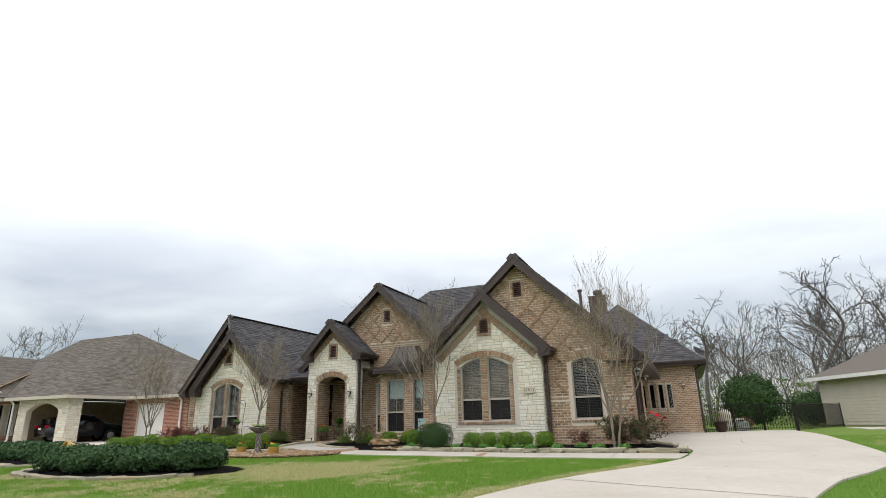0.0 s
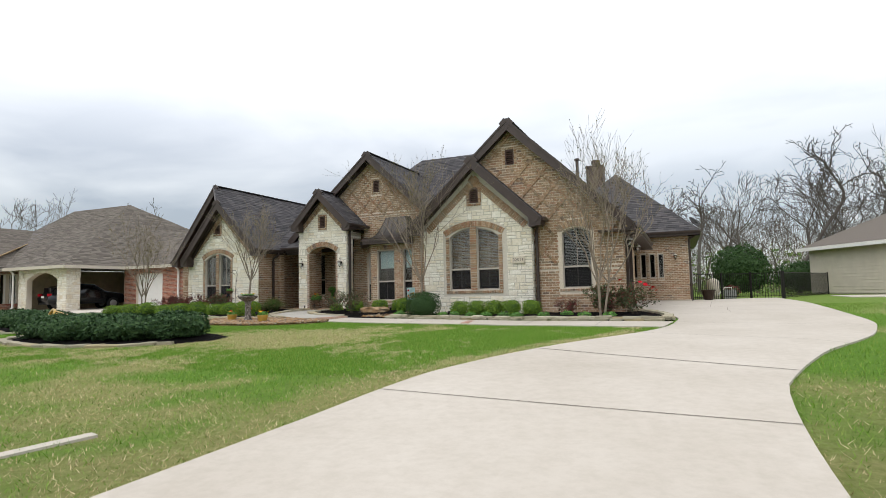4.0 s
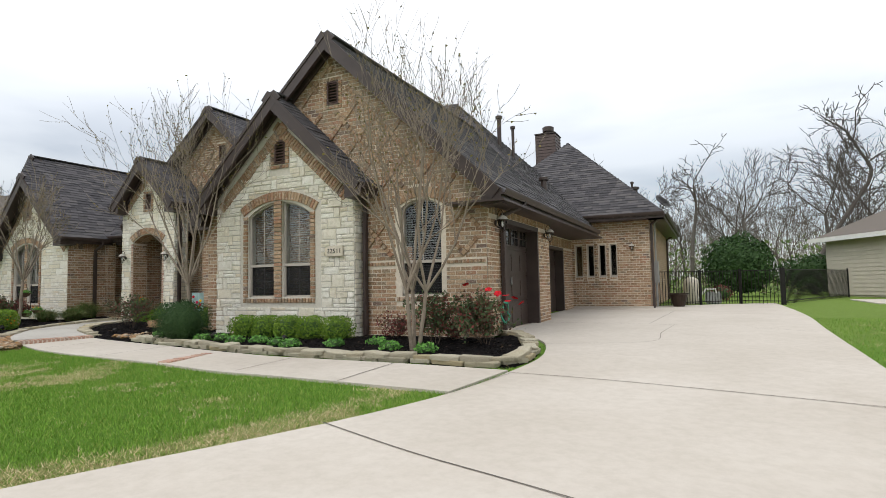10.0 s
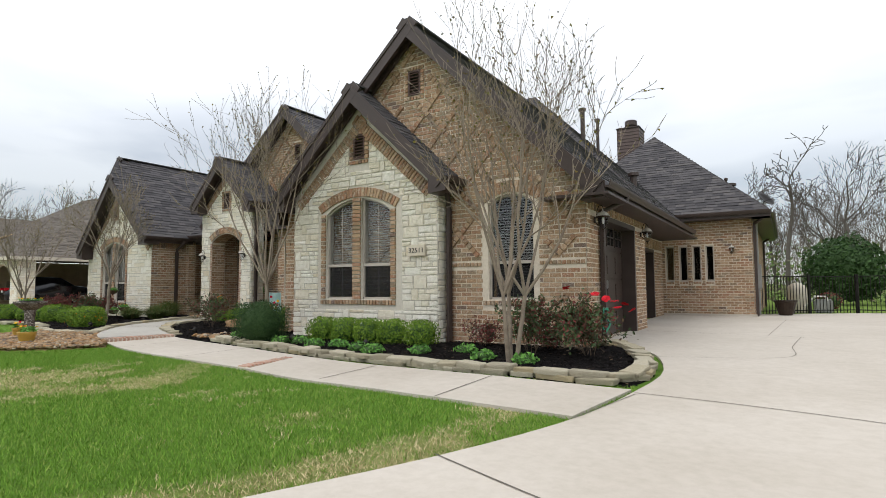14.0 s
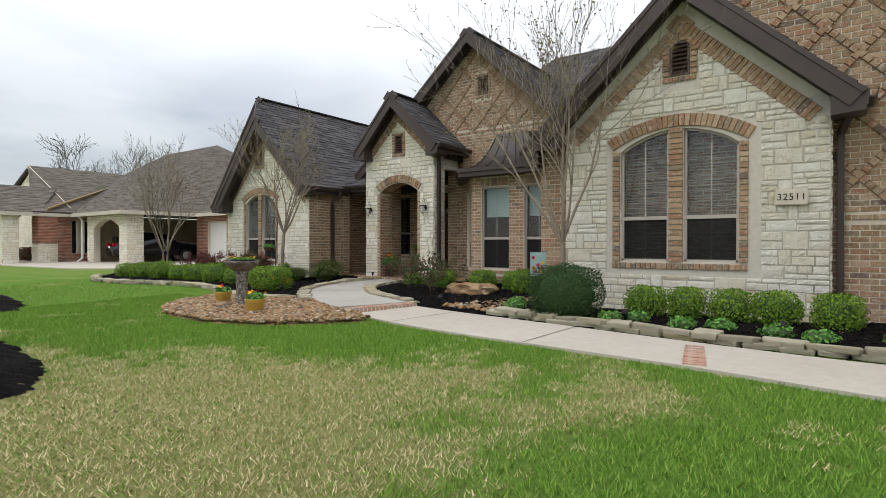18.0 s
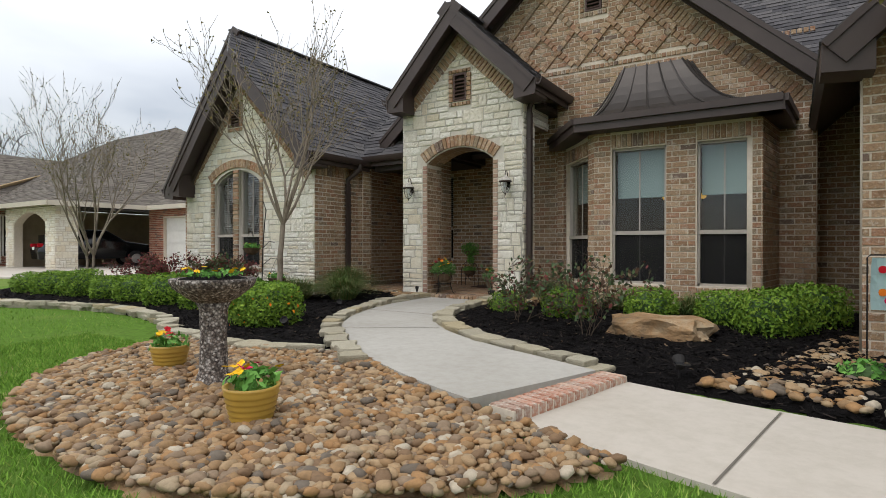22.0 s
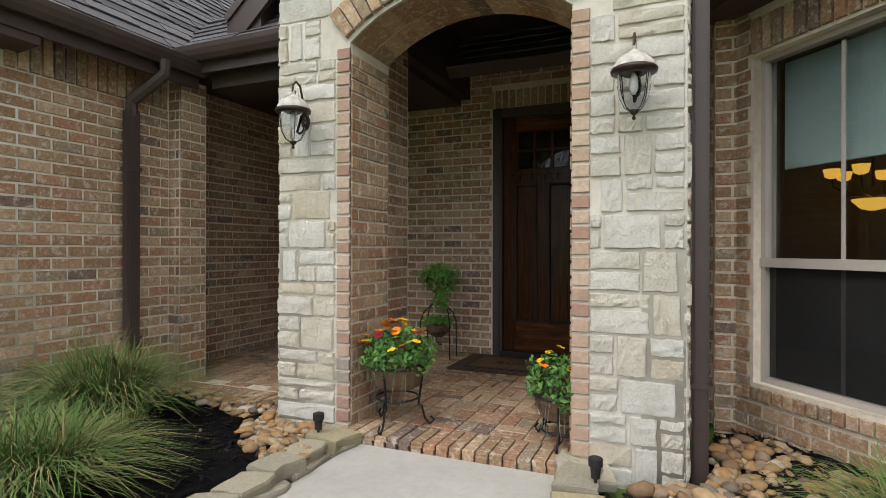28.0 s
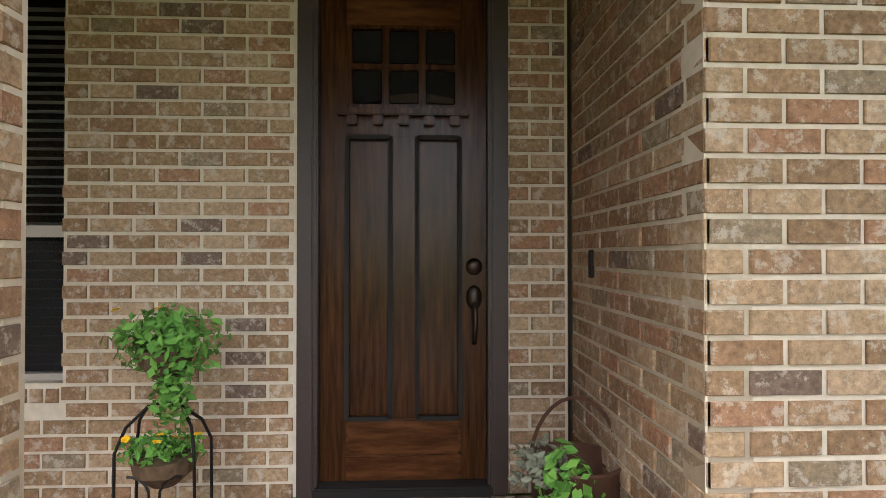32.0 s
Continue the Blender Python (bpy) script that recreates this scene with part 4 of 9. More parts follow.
# -- entry tower --
TY = 20.52
O = (0, TY, 0)
TL, TR, AL, AR = -15.48, -13.08, -14.95, -13.62
t_out = [(TL, 0.42), (TR, 0.42), (TR, 4.18), (-14.27, 5.30), (TL, 4.18)]
t_hole = [arch(AL, AR, 0.3, 2.88, 3.12), rect(-14.39, -14.13, 3.92, 4.40)]
trim = voussoirs(AL - 0.02, AR + 0.02, 2.90, 3.14, 0.19) + soldiers(-14.48, -14.04, 3.84, 3.91) + stack(-14.48, -14.40, 3.92, 4.40) + stack(-14.12, -14.04, 3.92, 4.40) + soldiers(-14.48, -14.04, 4.41, 4.48)
trim += along((-14.30, 5.06), (TR - 0.06, 3.94), 0.076, 0.2) + along((TL + 0.06, 3.94), (-14.24, 5.06), 0.076, 0.2)
t_clear = [arch(AL - 0.09, AR + 0.09, 0.3, 2.88, 2.96), arch(AL - 0.20, AR + 0.20, 2.88, 3.0, 3.32), rect(-14.49, -14.03, 3.83, 4.49), [(TR + .1, 3.72), (TR + .1, 6), (TL - .1, 6), (TL - .1, 3.72), (-14.27, 4.84)]]
red = stack(AL - 0.088, AL, 0.5, 2.86) + stack(AR, AR + 0.088, 0.5, 2.86)
wall("wall_entry_tower", O, X, FRONT, t_out, t_hole, "stone", t_clear, trim, red, thick=0.45, label="cream limestone entry tower with arched opening")
vent("gable_vent", O, X, FRONT, -14.26, 3.92, 4.40, 0.26)
# brick reveals of the arch and the piers behind
for x, nn in ((AL, RIGHT), (AR, LEFT)):
    wall("arch_reveal", (x + (0.006 if nn == RIGHT else -0.006), TY, 0), Y, nn, rect(0.012, 0.48, 0.5, 2.9), [], "brick", thick=0.06)
wall("arch_pier", (-15.10, TY + 0.48, 0), Y, RIGHT, rect(0.0, 0.60, 0.5, 4.2), [], "brick", thick=0.22)
wall("arch_pier_end", (0, TY + 1.085, 0), X, (0, 1, 0), rect(-15.32, -15.10, 0.5, 3.7), [], "brick", thick=0.06)
arcq = [(u, v) for u, v in arch(AL, AR, 0.3, 2.88, 3.12)[2:]]
bm = bmesh.new()
for (a0, b0), (a1, b1) in zip(arcq, arcq[1:]):
    for k in range(2):
        y0, y1 = TY + 0.015 + k * 0.235, TY + 0.24 + k * 0.235
        d = 0.006
        beam(bm, ((a0 * 0.95 + a1 * 0.05), (y0 + y1) / 2, (b0 * 0.95 + b1 * 0.05) - d), ((a0 * 0.05 + a1 * 0.95), (y0 + y1) / 2, (b0 * 0.05 + b1 * 0.95) - d), (0, 1, 0), (a1 - a0, 0, b1 - b0 + 1e-3), y1 - y0, 0.02)
part("arch_soffit_bricks", bm, M_BRICK, house, kind="stuff")
wall("tower_side", (TR, TY, 0), Y, RIGHT, [(0, 0.42), (0.48, 0.42), (0.48, 3.45), (1.1, 3.45), (1.1, 4.2), (0, 4.2)], [], "stone", thick=0.2)
wall("tower_side", (TL, TY, 0), Y, LEFT, [(0, 0.42), (0.48, 0.42), (0.48, 3.3), (1.1, 3.3), (1.1, 4.2), (0, 4.2)], [], "stone", thick=0.2)

# -- porch --
PY, PZ = 23.04, 0.55
O = (0, PY, 0)
DX0, DX1 = -14.85, -13.84
pw = (-16.58, -15.93)
p_out = [(-17.3, PZ), (-13.55, PZ), (-13.55, 4.2), (-16.7, 4.2), (-17.3, 3.3)]
p_holes = [rect(DX0, DX1, 0.4, 3.05), rect(*pw, 1.10, 3.0)]
porch_back = wall("wall_porch_back", O, X, FRONT, p_out, p_holes, "none", thick=0.2, label="tan tumbled brick porch wall")
near_b, far_b = [], []
for q in brick_quads(p_out, [rect(DX0 - 0.002, DX1 + 0.002, 0.3, 3.26), rect(pw[0], pw[1], 1.0, 3.02)], vbase=PZ):
    cx, cz = (q[0][0] + q[2][0]) / 2, (q[0][1] + q[2][1]) / 2
    (near_b if -15.9 < cx < -14.85 and 0.6 < cz < 2.15 else far_b).append(q)
near_b, far_b = near_b[:290], far_b + near_b[290:]
part("bricks", blocks("bricks", far_b + soldiers(DX0 - 0.05, DX1 + 0.05, 3.06, 3.25) + soldiers(pw[0], pw[1], 1.01, 1.09), O, X, FRONT, 0.006), M_BRICK, porch_back, kind="stuff")
PORCH_BRICKS = near_b
window("window", O, X, FRONT, *pw, 1.10, 3.0, 3.0, 1.81, label="almond sash window with closed blinds beside the front door")
wall("wall_porch_right", (-13.53, 21.793, 0), Y, LEFT, rect(0, 1.247, PZ, 4.2), [], "brick", thick=0.12)
wall("wall_porch_jog", (0, 21.79, 0), X, FRONT, rect(-13.533, -12.8, PZ - 0.1, 4.0), [], "brick", thick=0.12)
wall("wall_porch_left", (-17.3, 21.18, 0), Y, RIGHT, rect(0, 1.86, PZ - 0.1, 3.2), [], "brick", thick=0.12)
wall("pier_front", (0, 20.92, 0), X, FRONT, rect(-17.3, -16.80, 0.4, 3.0), [], "brick", thick=0.25)
wall("pier_side", (-16.795, 20.92, 0), Y, RIGHT, rect(0, 0.26, 0.4, 3.0), [], "brick", thick=0.08)

# -- left limestone gable --
AY = 19.7
O = (0, AY, 0)
a_out = [(-20.95, SLAB), (-16.92, SLAB), (-16.92, 2.95), (-18.95, 5.04), (-20.95, 2.92)]
aw = [(-19.93, -19.30), (-19.12, -18.47)]
a_holes = [[(-19.93, 0.98), (-19.30, 0.98), (-19.30, 3.0), (-19.5, 2.96), (-19.75, 2.86), (-19.93, 2.72)], [(-19.12, 0.98), (-18.47, 0.98), (-18.47, 2.72), (-18.65, 2.86), (-18.9, 2.96), (-19.12, 3.0)]]
trim = soldiers(-20.02, -18.38, 0.88, 0.97) + stack(-19.29, -19.13, 0.98, 3.0) + voussoirs(-20.04, -18.36, 2.76, 3.04, 0.17) + stack(-20.03, -19.94, 0.98, 2.76) + stack(-18.46, -18.37, 0.98, 2.76)
trim += soldiers(-19.46, -19.0, 3.80, 3.88) + stack(-19.46, -19.38, 3.89, 4.36) + stack(-19.08, -19.0, 3.89, 4.36) + soldiers(-19.46, -19.0, 4.37, 4.44)
trim += along((-18.99, 4.86), (-16.98, 2.78), 0.076, 0.2) + along((-20.9, 2.78), (-18.91, 4.86), 0.076, 0.2)
a_clear = [arch(-20.06, -18.34, 0.87, 2.95, 3.22), rect(-19.48, -18.98, 3.78, 4.46), [(-16.8, 2.62), (-16.8, 6), (-21.1, 6), (-21.1, 2.62), (-18.95, 4.70)]]
wall("wall_left_gable", O, X, FRONT, a_out, a_holes + [rect(-19.37, -19.09, 3.89, 4.36)], "stone", a_clear, trim, label="cream limestone gable wall with brick trim")
for (a, b), h in zip(aw, a_holes):
    window("window", O, X, FRONT, a, b, 0.98, 2.75, 2.95, 1.62, outline=h, label="arched almond window with plantation shutters")
vent("gable_vent", O, X, FRONT, -19.23, 3.89, 4.36, 0.28)
wall("left_gable_return", (-16.92, AY, 0), Y, RIGHT, rect(0, 1.22, SLAB, 3.2), [], "brick", [rect(0, 2, 2.80, 3.2)], soldiers(0.02, 1.20, 2.745, 3.0))
wall("left_gable_side", (-20.95, AY, 0), Y, LEFT, rect(0, 0.6, SLAB, 2.92), [], "brick")
b_out = [(-22.02, SLAB), (-20.9, SLAB), (-20.9, 2.8), (-19.2, 4.7), (-19.2, 5.3), (-19.75, 5.82), (-22.02, 2.92)]
wall("wall_left_backing", (0, 20.35, 0), X, FRONT, b_out, [], "brick", diamond=lattice(b_out, [], 1.5, origin=(-21.4, 2.2)), label="tan brick gable wall behind the limestone gable")
wall("wall_left_side", (-22.02, 20.35, 0), Y, LEFT, rect(0, 9.5, SLAB, 2.9), [], "brick")
wall("far_left_wall", (0, 21.5, 0), X, FRONT, rect(-22.0, -20.95, SLAB, 3.0), [], "brick", diamond=lattice(rect(-22.0, -20.95, 0.9, 3.0), [], 1.2, pitch=0.6, origin=(-21.5, 2)))
# plain walls that close the house
bm = bmesh.new()
for a in ((-22, -21.8, 21.6, 37, SLAB, 3.1), (-22, WX, 37.2, 37.4, SLAB, 3.6), (-17.35, -17.3, 23, 30, SLAB, 3.3)):
    box(bm, *a)
part("rear_walls", bm, M_BRICK, house)
# added near-black panels behind the windows, in place of the rooms' darkness
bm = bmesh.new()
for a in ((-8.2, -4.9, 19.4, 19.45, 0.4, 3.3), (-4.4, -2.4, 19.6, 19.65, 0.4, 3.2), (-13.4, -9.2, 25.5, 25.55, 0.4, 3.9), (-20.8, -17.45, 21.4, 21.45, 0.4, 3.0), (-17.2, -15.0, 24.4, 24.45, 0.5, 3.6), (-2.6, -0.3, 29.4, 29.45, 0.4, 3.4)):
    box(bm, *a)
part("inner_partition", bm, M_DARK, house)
# ---- roofs ----


def roof_plane(poly, material=M_SHINGLE, parent=None, name="roof_plane", row=0.143, tab=0.31):
    """A flat stretch of roof from its 3D corners, the first two along the eave: a deck, and rows of shingle tabs."""
    pts = [Vector(p) for p in poly]
    u = (pts[1] - pts[0]).normalized()
    n = u.cross(pts[2] - pts[0]).normalized()
    if n.z < 0:
        n = -n
    s = n.cross(u)
    if s.z < 0:
        s = -s
    O = pts[0]
    flat = [((p - O).dot(u), (p - O).dot(s)) for p in pts]
    bm = bmesh.new()
    top = [bm.verts.new(p) for p in pts]
    low = [bm.verts.new(p - n * 0.10) for p in pts]
    bm.faces.new(top)
    bm.faces.new(low[::-1])
    for i in range(len(pts)):
        j = (i + 1) % len(pts)
        bm.faces.new((top[i], low[i], low[j], top[j]))
    deck = part(name, bm, M_TRIM, parent or house, "dark charcoal shingle roof slope")
    quads, v, k = [], 0.0, 0
    vmax = max(p[1] for p in flat)
    while v < vmax:
        v1 = min(v + row, vmax)
        for s0, s1 in spans(flat, (v + v1) / 2):
            a = s0
            first = rng.uniform(0.1, tab)
            while a < s1:
                w = first if a == s0 else tab * rng.choice([0.5, 0.8, 1.0, 1.0, 1.3])
                b = min(a + w, s1)
                quads.append(((a, v), (b - 0.003, v), (b - 0.003, v1 + 0.004), (a, v1 + 0.004)))
                a += w
        v += row
    Q = np.array(quads)
    Oa, ua, sa, na = (np.array(q) for q in (O, u, s, n))
    lift = np.array([0.016, 0.016, 0.004, 0.004])[None, :, None] + rng.choice([0.0, 0.007], (len(Q), 1, 1))
    base = Oa + Q[..., :1] * ua + Q[..., 1:] * sa
    V = np.concatenate([base + na * 0.001, base + lift * na], 1).reshape(-1, 3)
    pat = np.array([(4, 5, 6, 7), (0, 1, 5, 4), (1, 2, 6, 5), (3, 0, 4, 7)])
    F = (pat[None] + 8 * np.arange(len(Q))[:, None, None]).reshape(-1, 4)
    part("shingles", mesh_of("shingles", V, F), material, deck, kind="stuff")
    return deck


def ridge_cap(p0, p1, material=M_SHINGLE):
    bm = bmesh.new()
    beam(bm, Vector(p0) + Vector((0, 0, 0.02)), Vector(p1) + Vector((0, 0, 0.02)), (Vector(p1) - Vector(p0)).cross((0, 0, 1)), (0, 0, 1), 0.22, 0.03)
    part("ridge_cap", bm, material, house)


def gutter(p0, p1, out):
    """A K-style gutter with its fascia along an eave; out points away from the house."""
    p0, p1, o = Vector(p0), Vector(p1), Vector(out).normalized()
    bm = bmesh.new()
    beam(bm, p0 + Vector((0, 0, -0.09)), p1 + Vector((0, 0, -0.09)), o, (0, 0, 1), 0.03, 0.19)
    part("fascia", bm, M_TRIM, house)
    prof = [(0.0, -0.02), (0.005, -0.12), (0.06, -0.125), (0.085, -0.09), (0.10, -0.05), (0.105, -0.015), (0.09, -0.015), (0.085, -0.05), (0.06, -0.1), (0.015, -0.1), (0.012, -0.02)]
    bm = bmesh.new()
    r0, r1 = ([bm.verts.new(p + o * (0.015 + a) + Vector((0, 0, b + 0.02))) for a, b in prof] for p in (p0, p1))
    for i in range(len(prof)):
        j = (i + 1) % len(prof)
        bm.faces.new((r0[i], r0[j], r1[j], r1[i]))
    bm.faces.new(r0)
    bm.faces.new(r1[::-1])
    part("gutter", bm, M_TRIM, house, "dark brown metal gutter")


def gable_roof(xl, zl, xr, zr, xa, za, y0, y1, wall_y, left=True, right=True, yl=None, yr=None, planes=True):
    """A gable facing the street: two slopes, rake boards, boxed eave ends and gutters."""
    yl, yr = yl or y1, yr or y1
    if planes:
        roof_plane([(xl, yl, zl), (xl, y0, zl), (xa, y0, za), (xa, y1, za)])
        roof_plane([(xr, y0, zr), (xr, yr, zr), (xa, y1, za), (xa, y0, za)])
        ridge_cap((xa, y0, za), (xa, y1, za))
    for x, z in ((xl, zl), (xr, zr)) if planes or right else ((xl, zl),):
        d = Vector((xa - x, 0, za - z)).normalized()
        up = Vector((-d.z, 0, d.x)) if d.x > 0 else Vector((d.z, 0, -d.x))
        a, b = Vector((x, y0, z)), Vector((xa, y0, za))
        if x > xa:
            a.y, b.y = a.y + 0.003, b.y + 0.003
        bm = bmesh.new()
        beam(bm, a - up * 0.13 + Vector((0, 0.005, 0)), b - up * 0.13 + d * 0.10 + Vector((0, 0.005, 0)), (0, 1, 0), up, 0.045, 0.24)
        beam(bm, a - up * 0.03 + Vector((0, -0.02, 0)), b - up * 0.03 + Vector((0, -0.02, 0)), (0, 1, 0), up, 0.03, 0.06)
        part("rake_board", bm, M_TRIM, house, "dark brown rake board")
        bm = bmesh.new()
        mid = (y0 + wall_y) / 2
        beam(bm, a - up * 0.13 + Vector((0, mid - y0, 0)), b - up * 0.13 + Vector((0, mid - y0, 0)), (0, 1, 0), up, wall_y - y0, 0.02)
        beam(bm, a - up * 0.17 + Vector((0, wall_y - y0 - 0.06, 0)), b - up * 0.17 + Vector((0, wall_y - y0 - 0.06, 0)), (0, 1, 0), up, 0.05, 0.14)
        part("rake_soffit", bm, M_TRIM, house)
        s = 1 if x > xa else -1
        bm = bmesh.new()
        ix = x - s * 0.36
        poly = [(x, z - 0.02), (x, z - 0.24), (ix, z - 0.27), (ix, z + 0.36 * abs((za - z) / (xa - x)) - 0.1)]
        fr, bk = ([bm.verts.new((px, yy, pz)) for px, pz in poly] for yy in (y0 + 0.01, wall_y + 0.1))
        bm.faces.new(fr)
        bm.faces.new(bk[::-1])
        for i in range(4):
            j = (i + 1) % 4
            bm.faces.new((fr[i], bk[i], bk[j], fr[j]))
        part("eave_return", bm, M_TRIM, house)
    if left:
        gutter((xl, y0, zl), (xl, yl, zl), (-1, 0, 0))
    if right:
        gutter((xr, y0, zr), (xr, yr, zr), (1, 0, 0))


gable_roof(-8.66, 3.28, -4.33, 3.33, -6.48, 5.36, 17.48, 20.4, 17.8)
gable_roof(-9.2, 3.08, -1.72, 3.02, -5.38, 6.52, 17.82, 27.2, 18.1, left=False)
gable_roof(-16.6, 3.55, -8.8, 3.66, -12.52, 7.08, 21.2, 27.0, 21.6, left=False, yr=24)
gable_roof(-15.58, 4.05, -12.72, 3.98, -14.25, 5.46, 20.15, 23.4, 20.52, yr=21.6, yl=23.0)
# nested gables that share their right-hand slope
gable_roof(-21.0, 2.75, -16.7, 3.10, -18.93, 5.28, 19.3, 20.1, 19.7, left=False, yr=21.0, planes=False)
gable_roof(-22.36, 2.79, -16.7, 3.10, -19.77, 6.13, 20.0, 30.0, 20.35, right=False, planes=False)
roof_plane([(-16.7, 19.3, 3.10), (-16.7, 21.0, 3.10), (-19.77, 30.0, 6.13), (-19.77, 20.0, 6.13), (-18.93, 19.3, 5.301)])
roof_plane([(-21.0, 20.4, 2.75), (-21.0, 19.3, 2.75), (-18.93, 19.3, 5.28), (-18.93, 20.4, 5.28)])
roof_plane([(-22.36, 30.0, 2.79), (-22.36, 20.0, 2.79), (-19.77, 20.0, 6.13), (-19.77, 30.0, 6.13)])
ridge_cap((-19.77, 20.0, 6.13), (-19.77, 30.0, 6.13))
# main hip
roof_plane([(-17.5, 22.4, 3.3), (-2.0, 22.4, 3.3), (-6.6, 27.2, 8.0), (-12.7, 27.2, 8.0)])
roof_plane([(-17.5, 32, 3.3), (-17.5, 22.4, 3.3), (-12.7, 27.2, 8.0)])
roof_plane([(-2.0, 22.4, 3.3), (-2.0, 32.0, 3.3), (-6.6, 27.2, 8.0)])
roof_plane([(-2.0, 32.0, 3.3), (-17.5, 32.0, 3.3), (-12.7, 27.2, 8.0), (-6.6, 27.2, 8.0)])
# porch link roof left of the tower
roof_plane([(-17.2, 20.95, 3.2), (-15.2, 20.95, 3.2), (-15.2, 23.6, 5.4), (-17.2, 23.6, 5.4)])
gutter((-16.9, 20.95, 3.2), (-15.5, 20.95, 3.2), (0, -1, 0))
bm = bmesh.new()
box(bm, -16.6, -15.46, 21.05, 21.35, 2.92, 3.12)
box(bm, -15.32, -15.1, 20.97, PY, 3.18, 3.75)
part("porch_beam", bm, M_TRIM_PORCH, house, "dark brown boxed porch beam")
bm = bmesh.new()
box(bm, -17.3, -15.2, 21.0, PY, 3.12, 3.2)
box(bm, -15.3, -12.9, 20.97, PY, 3.72, 3.8)
part("porch_ceiling", bm, M_TRIM_PORCH, house, "dark brown painted porch ceiling")
bm = bmesh.new()
lathe(bm, [(0.01, 0.0), (0.11, 0.005), (0.12, 0.03), (0.12, 0.04)], 20, (-14.2, 21.7, 3.68))
smooth(part("recessed_light", bm, M_WHITE, house))
# wing roof
wz = 3.55
roof_plane([(-7.2, 27.5, wz), (0.28, 27.5, wz), (-3.45, 31.3, 7.05)])
roof_plane([(0.28, 27.5, wz), (0.28, 38.0, wz), (-3.45, 37.5, 7.05), (-3.45, 31.3, 7.05)])
roof_plane([(-7.2, 38.0, wz), (-7.2, 27.5, wz), (-3.45, 31.3, 7.05), (-3.45, 37.5, 7.05)])
gutter((-2.2, 27.5, wz), (0.28, 27.5, wz), (0, -1, 0))
gutter((0.28, 27.5, wz), (0.28, 38.0, wz), (1, 0, 0))
bm = bmesh.new()
box(bm, -3.0, 0.28, 27.5, 27.95, wz - 0.2, wz - 0.16)
box(bm, WX, 0.28, 27.5, 38, wz - 0.2, wz - 0.16)
box(bm, -2.72, -1.62, 17.72, 27.6, 2.80, 2.84)
part("soffit", bm, M_TRIM, house)
# chimney, flues and roof vents
ch = part("chimney", boxm(-5.04, -4.20, 32.22, 33.2, 5.5, 7.8), M_TRIM, house, "dark brown lap-sided chimney with round metal cap")
for k in range(14):
    z = 5.9 + k * 0.135
    bm = bmesh.new()
    beam(bm, (-5.06, 32.21, z + 0.07), (-4.18, 32.21, z + 0.07), (0, 1, -0.14), (0, 0.14, 1), 0.02, 0.14)
    beam(bm, (-4.19, 32.2, z + 0.07), (-4.19, 33.2, z + 0.07), (1, 0, 0.14), (-0.14, 0, 1), 0.02, 0.14)
    part("lap_board", bm, M_LAP, ch)
part("chimney_cap", boxm(-5.09, -4.15, 32.16, 33.25, 7.8, 7.86, bevel=0.015), M_TRIM, ch)
bm = bmesh.new()
lathe(bm, [(0.17, 0), (0.17, 0.14), (0.25, 0.16), (0.25, 0.34), (0.2, 0.38), (0.05, 0.4)], 16, (-4.6, 32.7, 7.86))
part("flue", bm, M_TRIM, ch)
for x, y, z0, z1, r in ((-4.15, 26.2, 5.5, 6.55, 0.05), (-4.55, 26.0, 5.7, 6.9, 0.07), (-2.9, 25.2, 4.1, 4.55, 0.09), (-0.9, 31.0, 4.6, 4.95, 0.1), (-1.2, 33.0, 4.8, 5.5, 0.04)):
    bm = bmesh.new()
    lathe(bm, [(r, 0), (r, z1 - z0 - 0.1), (r * 1.7, z1 - z0 - 0.08), (r * 1.7, z1 - z0), (r * 0.4, z1 - z0 + 0.03)], 12, (x, y, z0))
    part("roof_vent", bm, M_TRIM, house)
# bay roof: concave standing-seam metal
bm = bmesh.new()
eave = [(-13.02, CY - 0.02), (-12.12, 20.25), (-9.5, 20.25), (-9.38, CY - 0.02)]
topl = [(-11.80, CY - 0.02), (-11.68, CY - 0.25), (-10.82, CY - 0.25), (-10.72, CY - 0.02)]
rows_ = []
for k in range(9):
    f = k / 8
    c = f ** 0.62
    rows_.append([bm.verts.new((a[0] + (b[0] - a[0]) * c, a[1] + (b[1] - a[1]) * c, 3.28 + 0.98 * f ** 1.5)) for a, b in zip(eave, topl)])
for r0, r1 in zip(rows_, rows_[1:]):
    for i in range(3):
        bm.faces.new((r0[i], r0[i + 1], r1[i + 1], r1[i]))
bm.faces.new(rows_[-1])
bay_roof = part("bay_roof", bm, M_ROOFMETAL, house, "dark bronze standing-seam metal bay roof")
for i, f0 in [(0, 0.0), (0, 0.5), (1, 0.0), (1, 0.2), (1, 0.4), (1, 0.6), (1, 0.8), (1, 1.0), (2, 0.5), (2, 1.0)]:
    pts = []
    for k in range(9):
        f = k / 8
        c = f ** 0.62
        e = [eave[i][j] + (eave[i + 1][j] - eave[i][j]) * f0 for j in (0, 1)]
        tp = [topl[i][j] + (topl[i + 1][j] - topl[i][j]) * f0 for j in (0, 1)]
        pts.append((e[0] + (tp[0] - e[0]) * c, e[1] + (tp[1] - e[1]) * c, 3.295 + 0.98 * f ** 1.5))
    bm = bmesh.new()
    tube(bm, pts, 0.014, 5)
    part("seam", bm, M_ROOFMETAL, bay_roof)
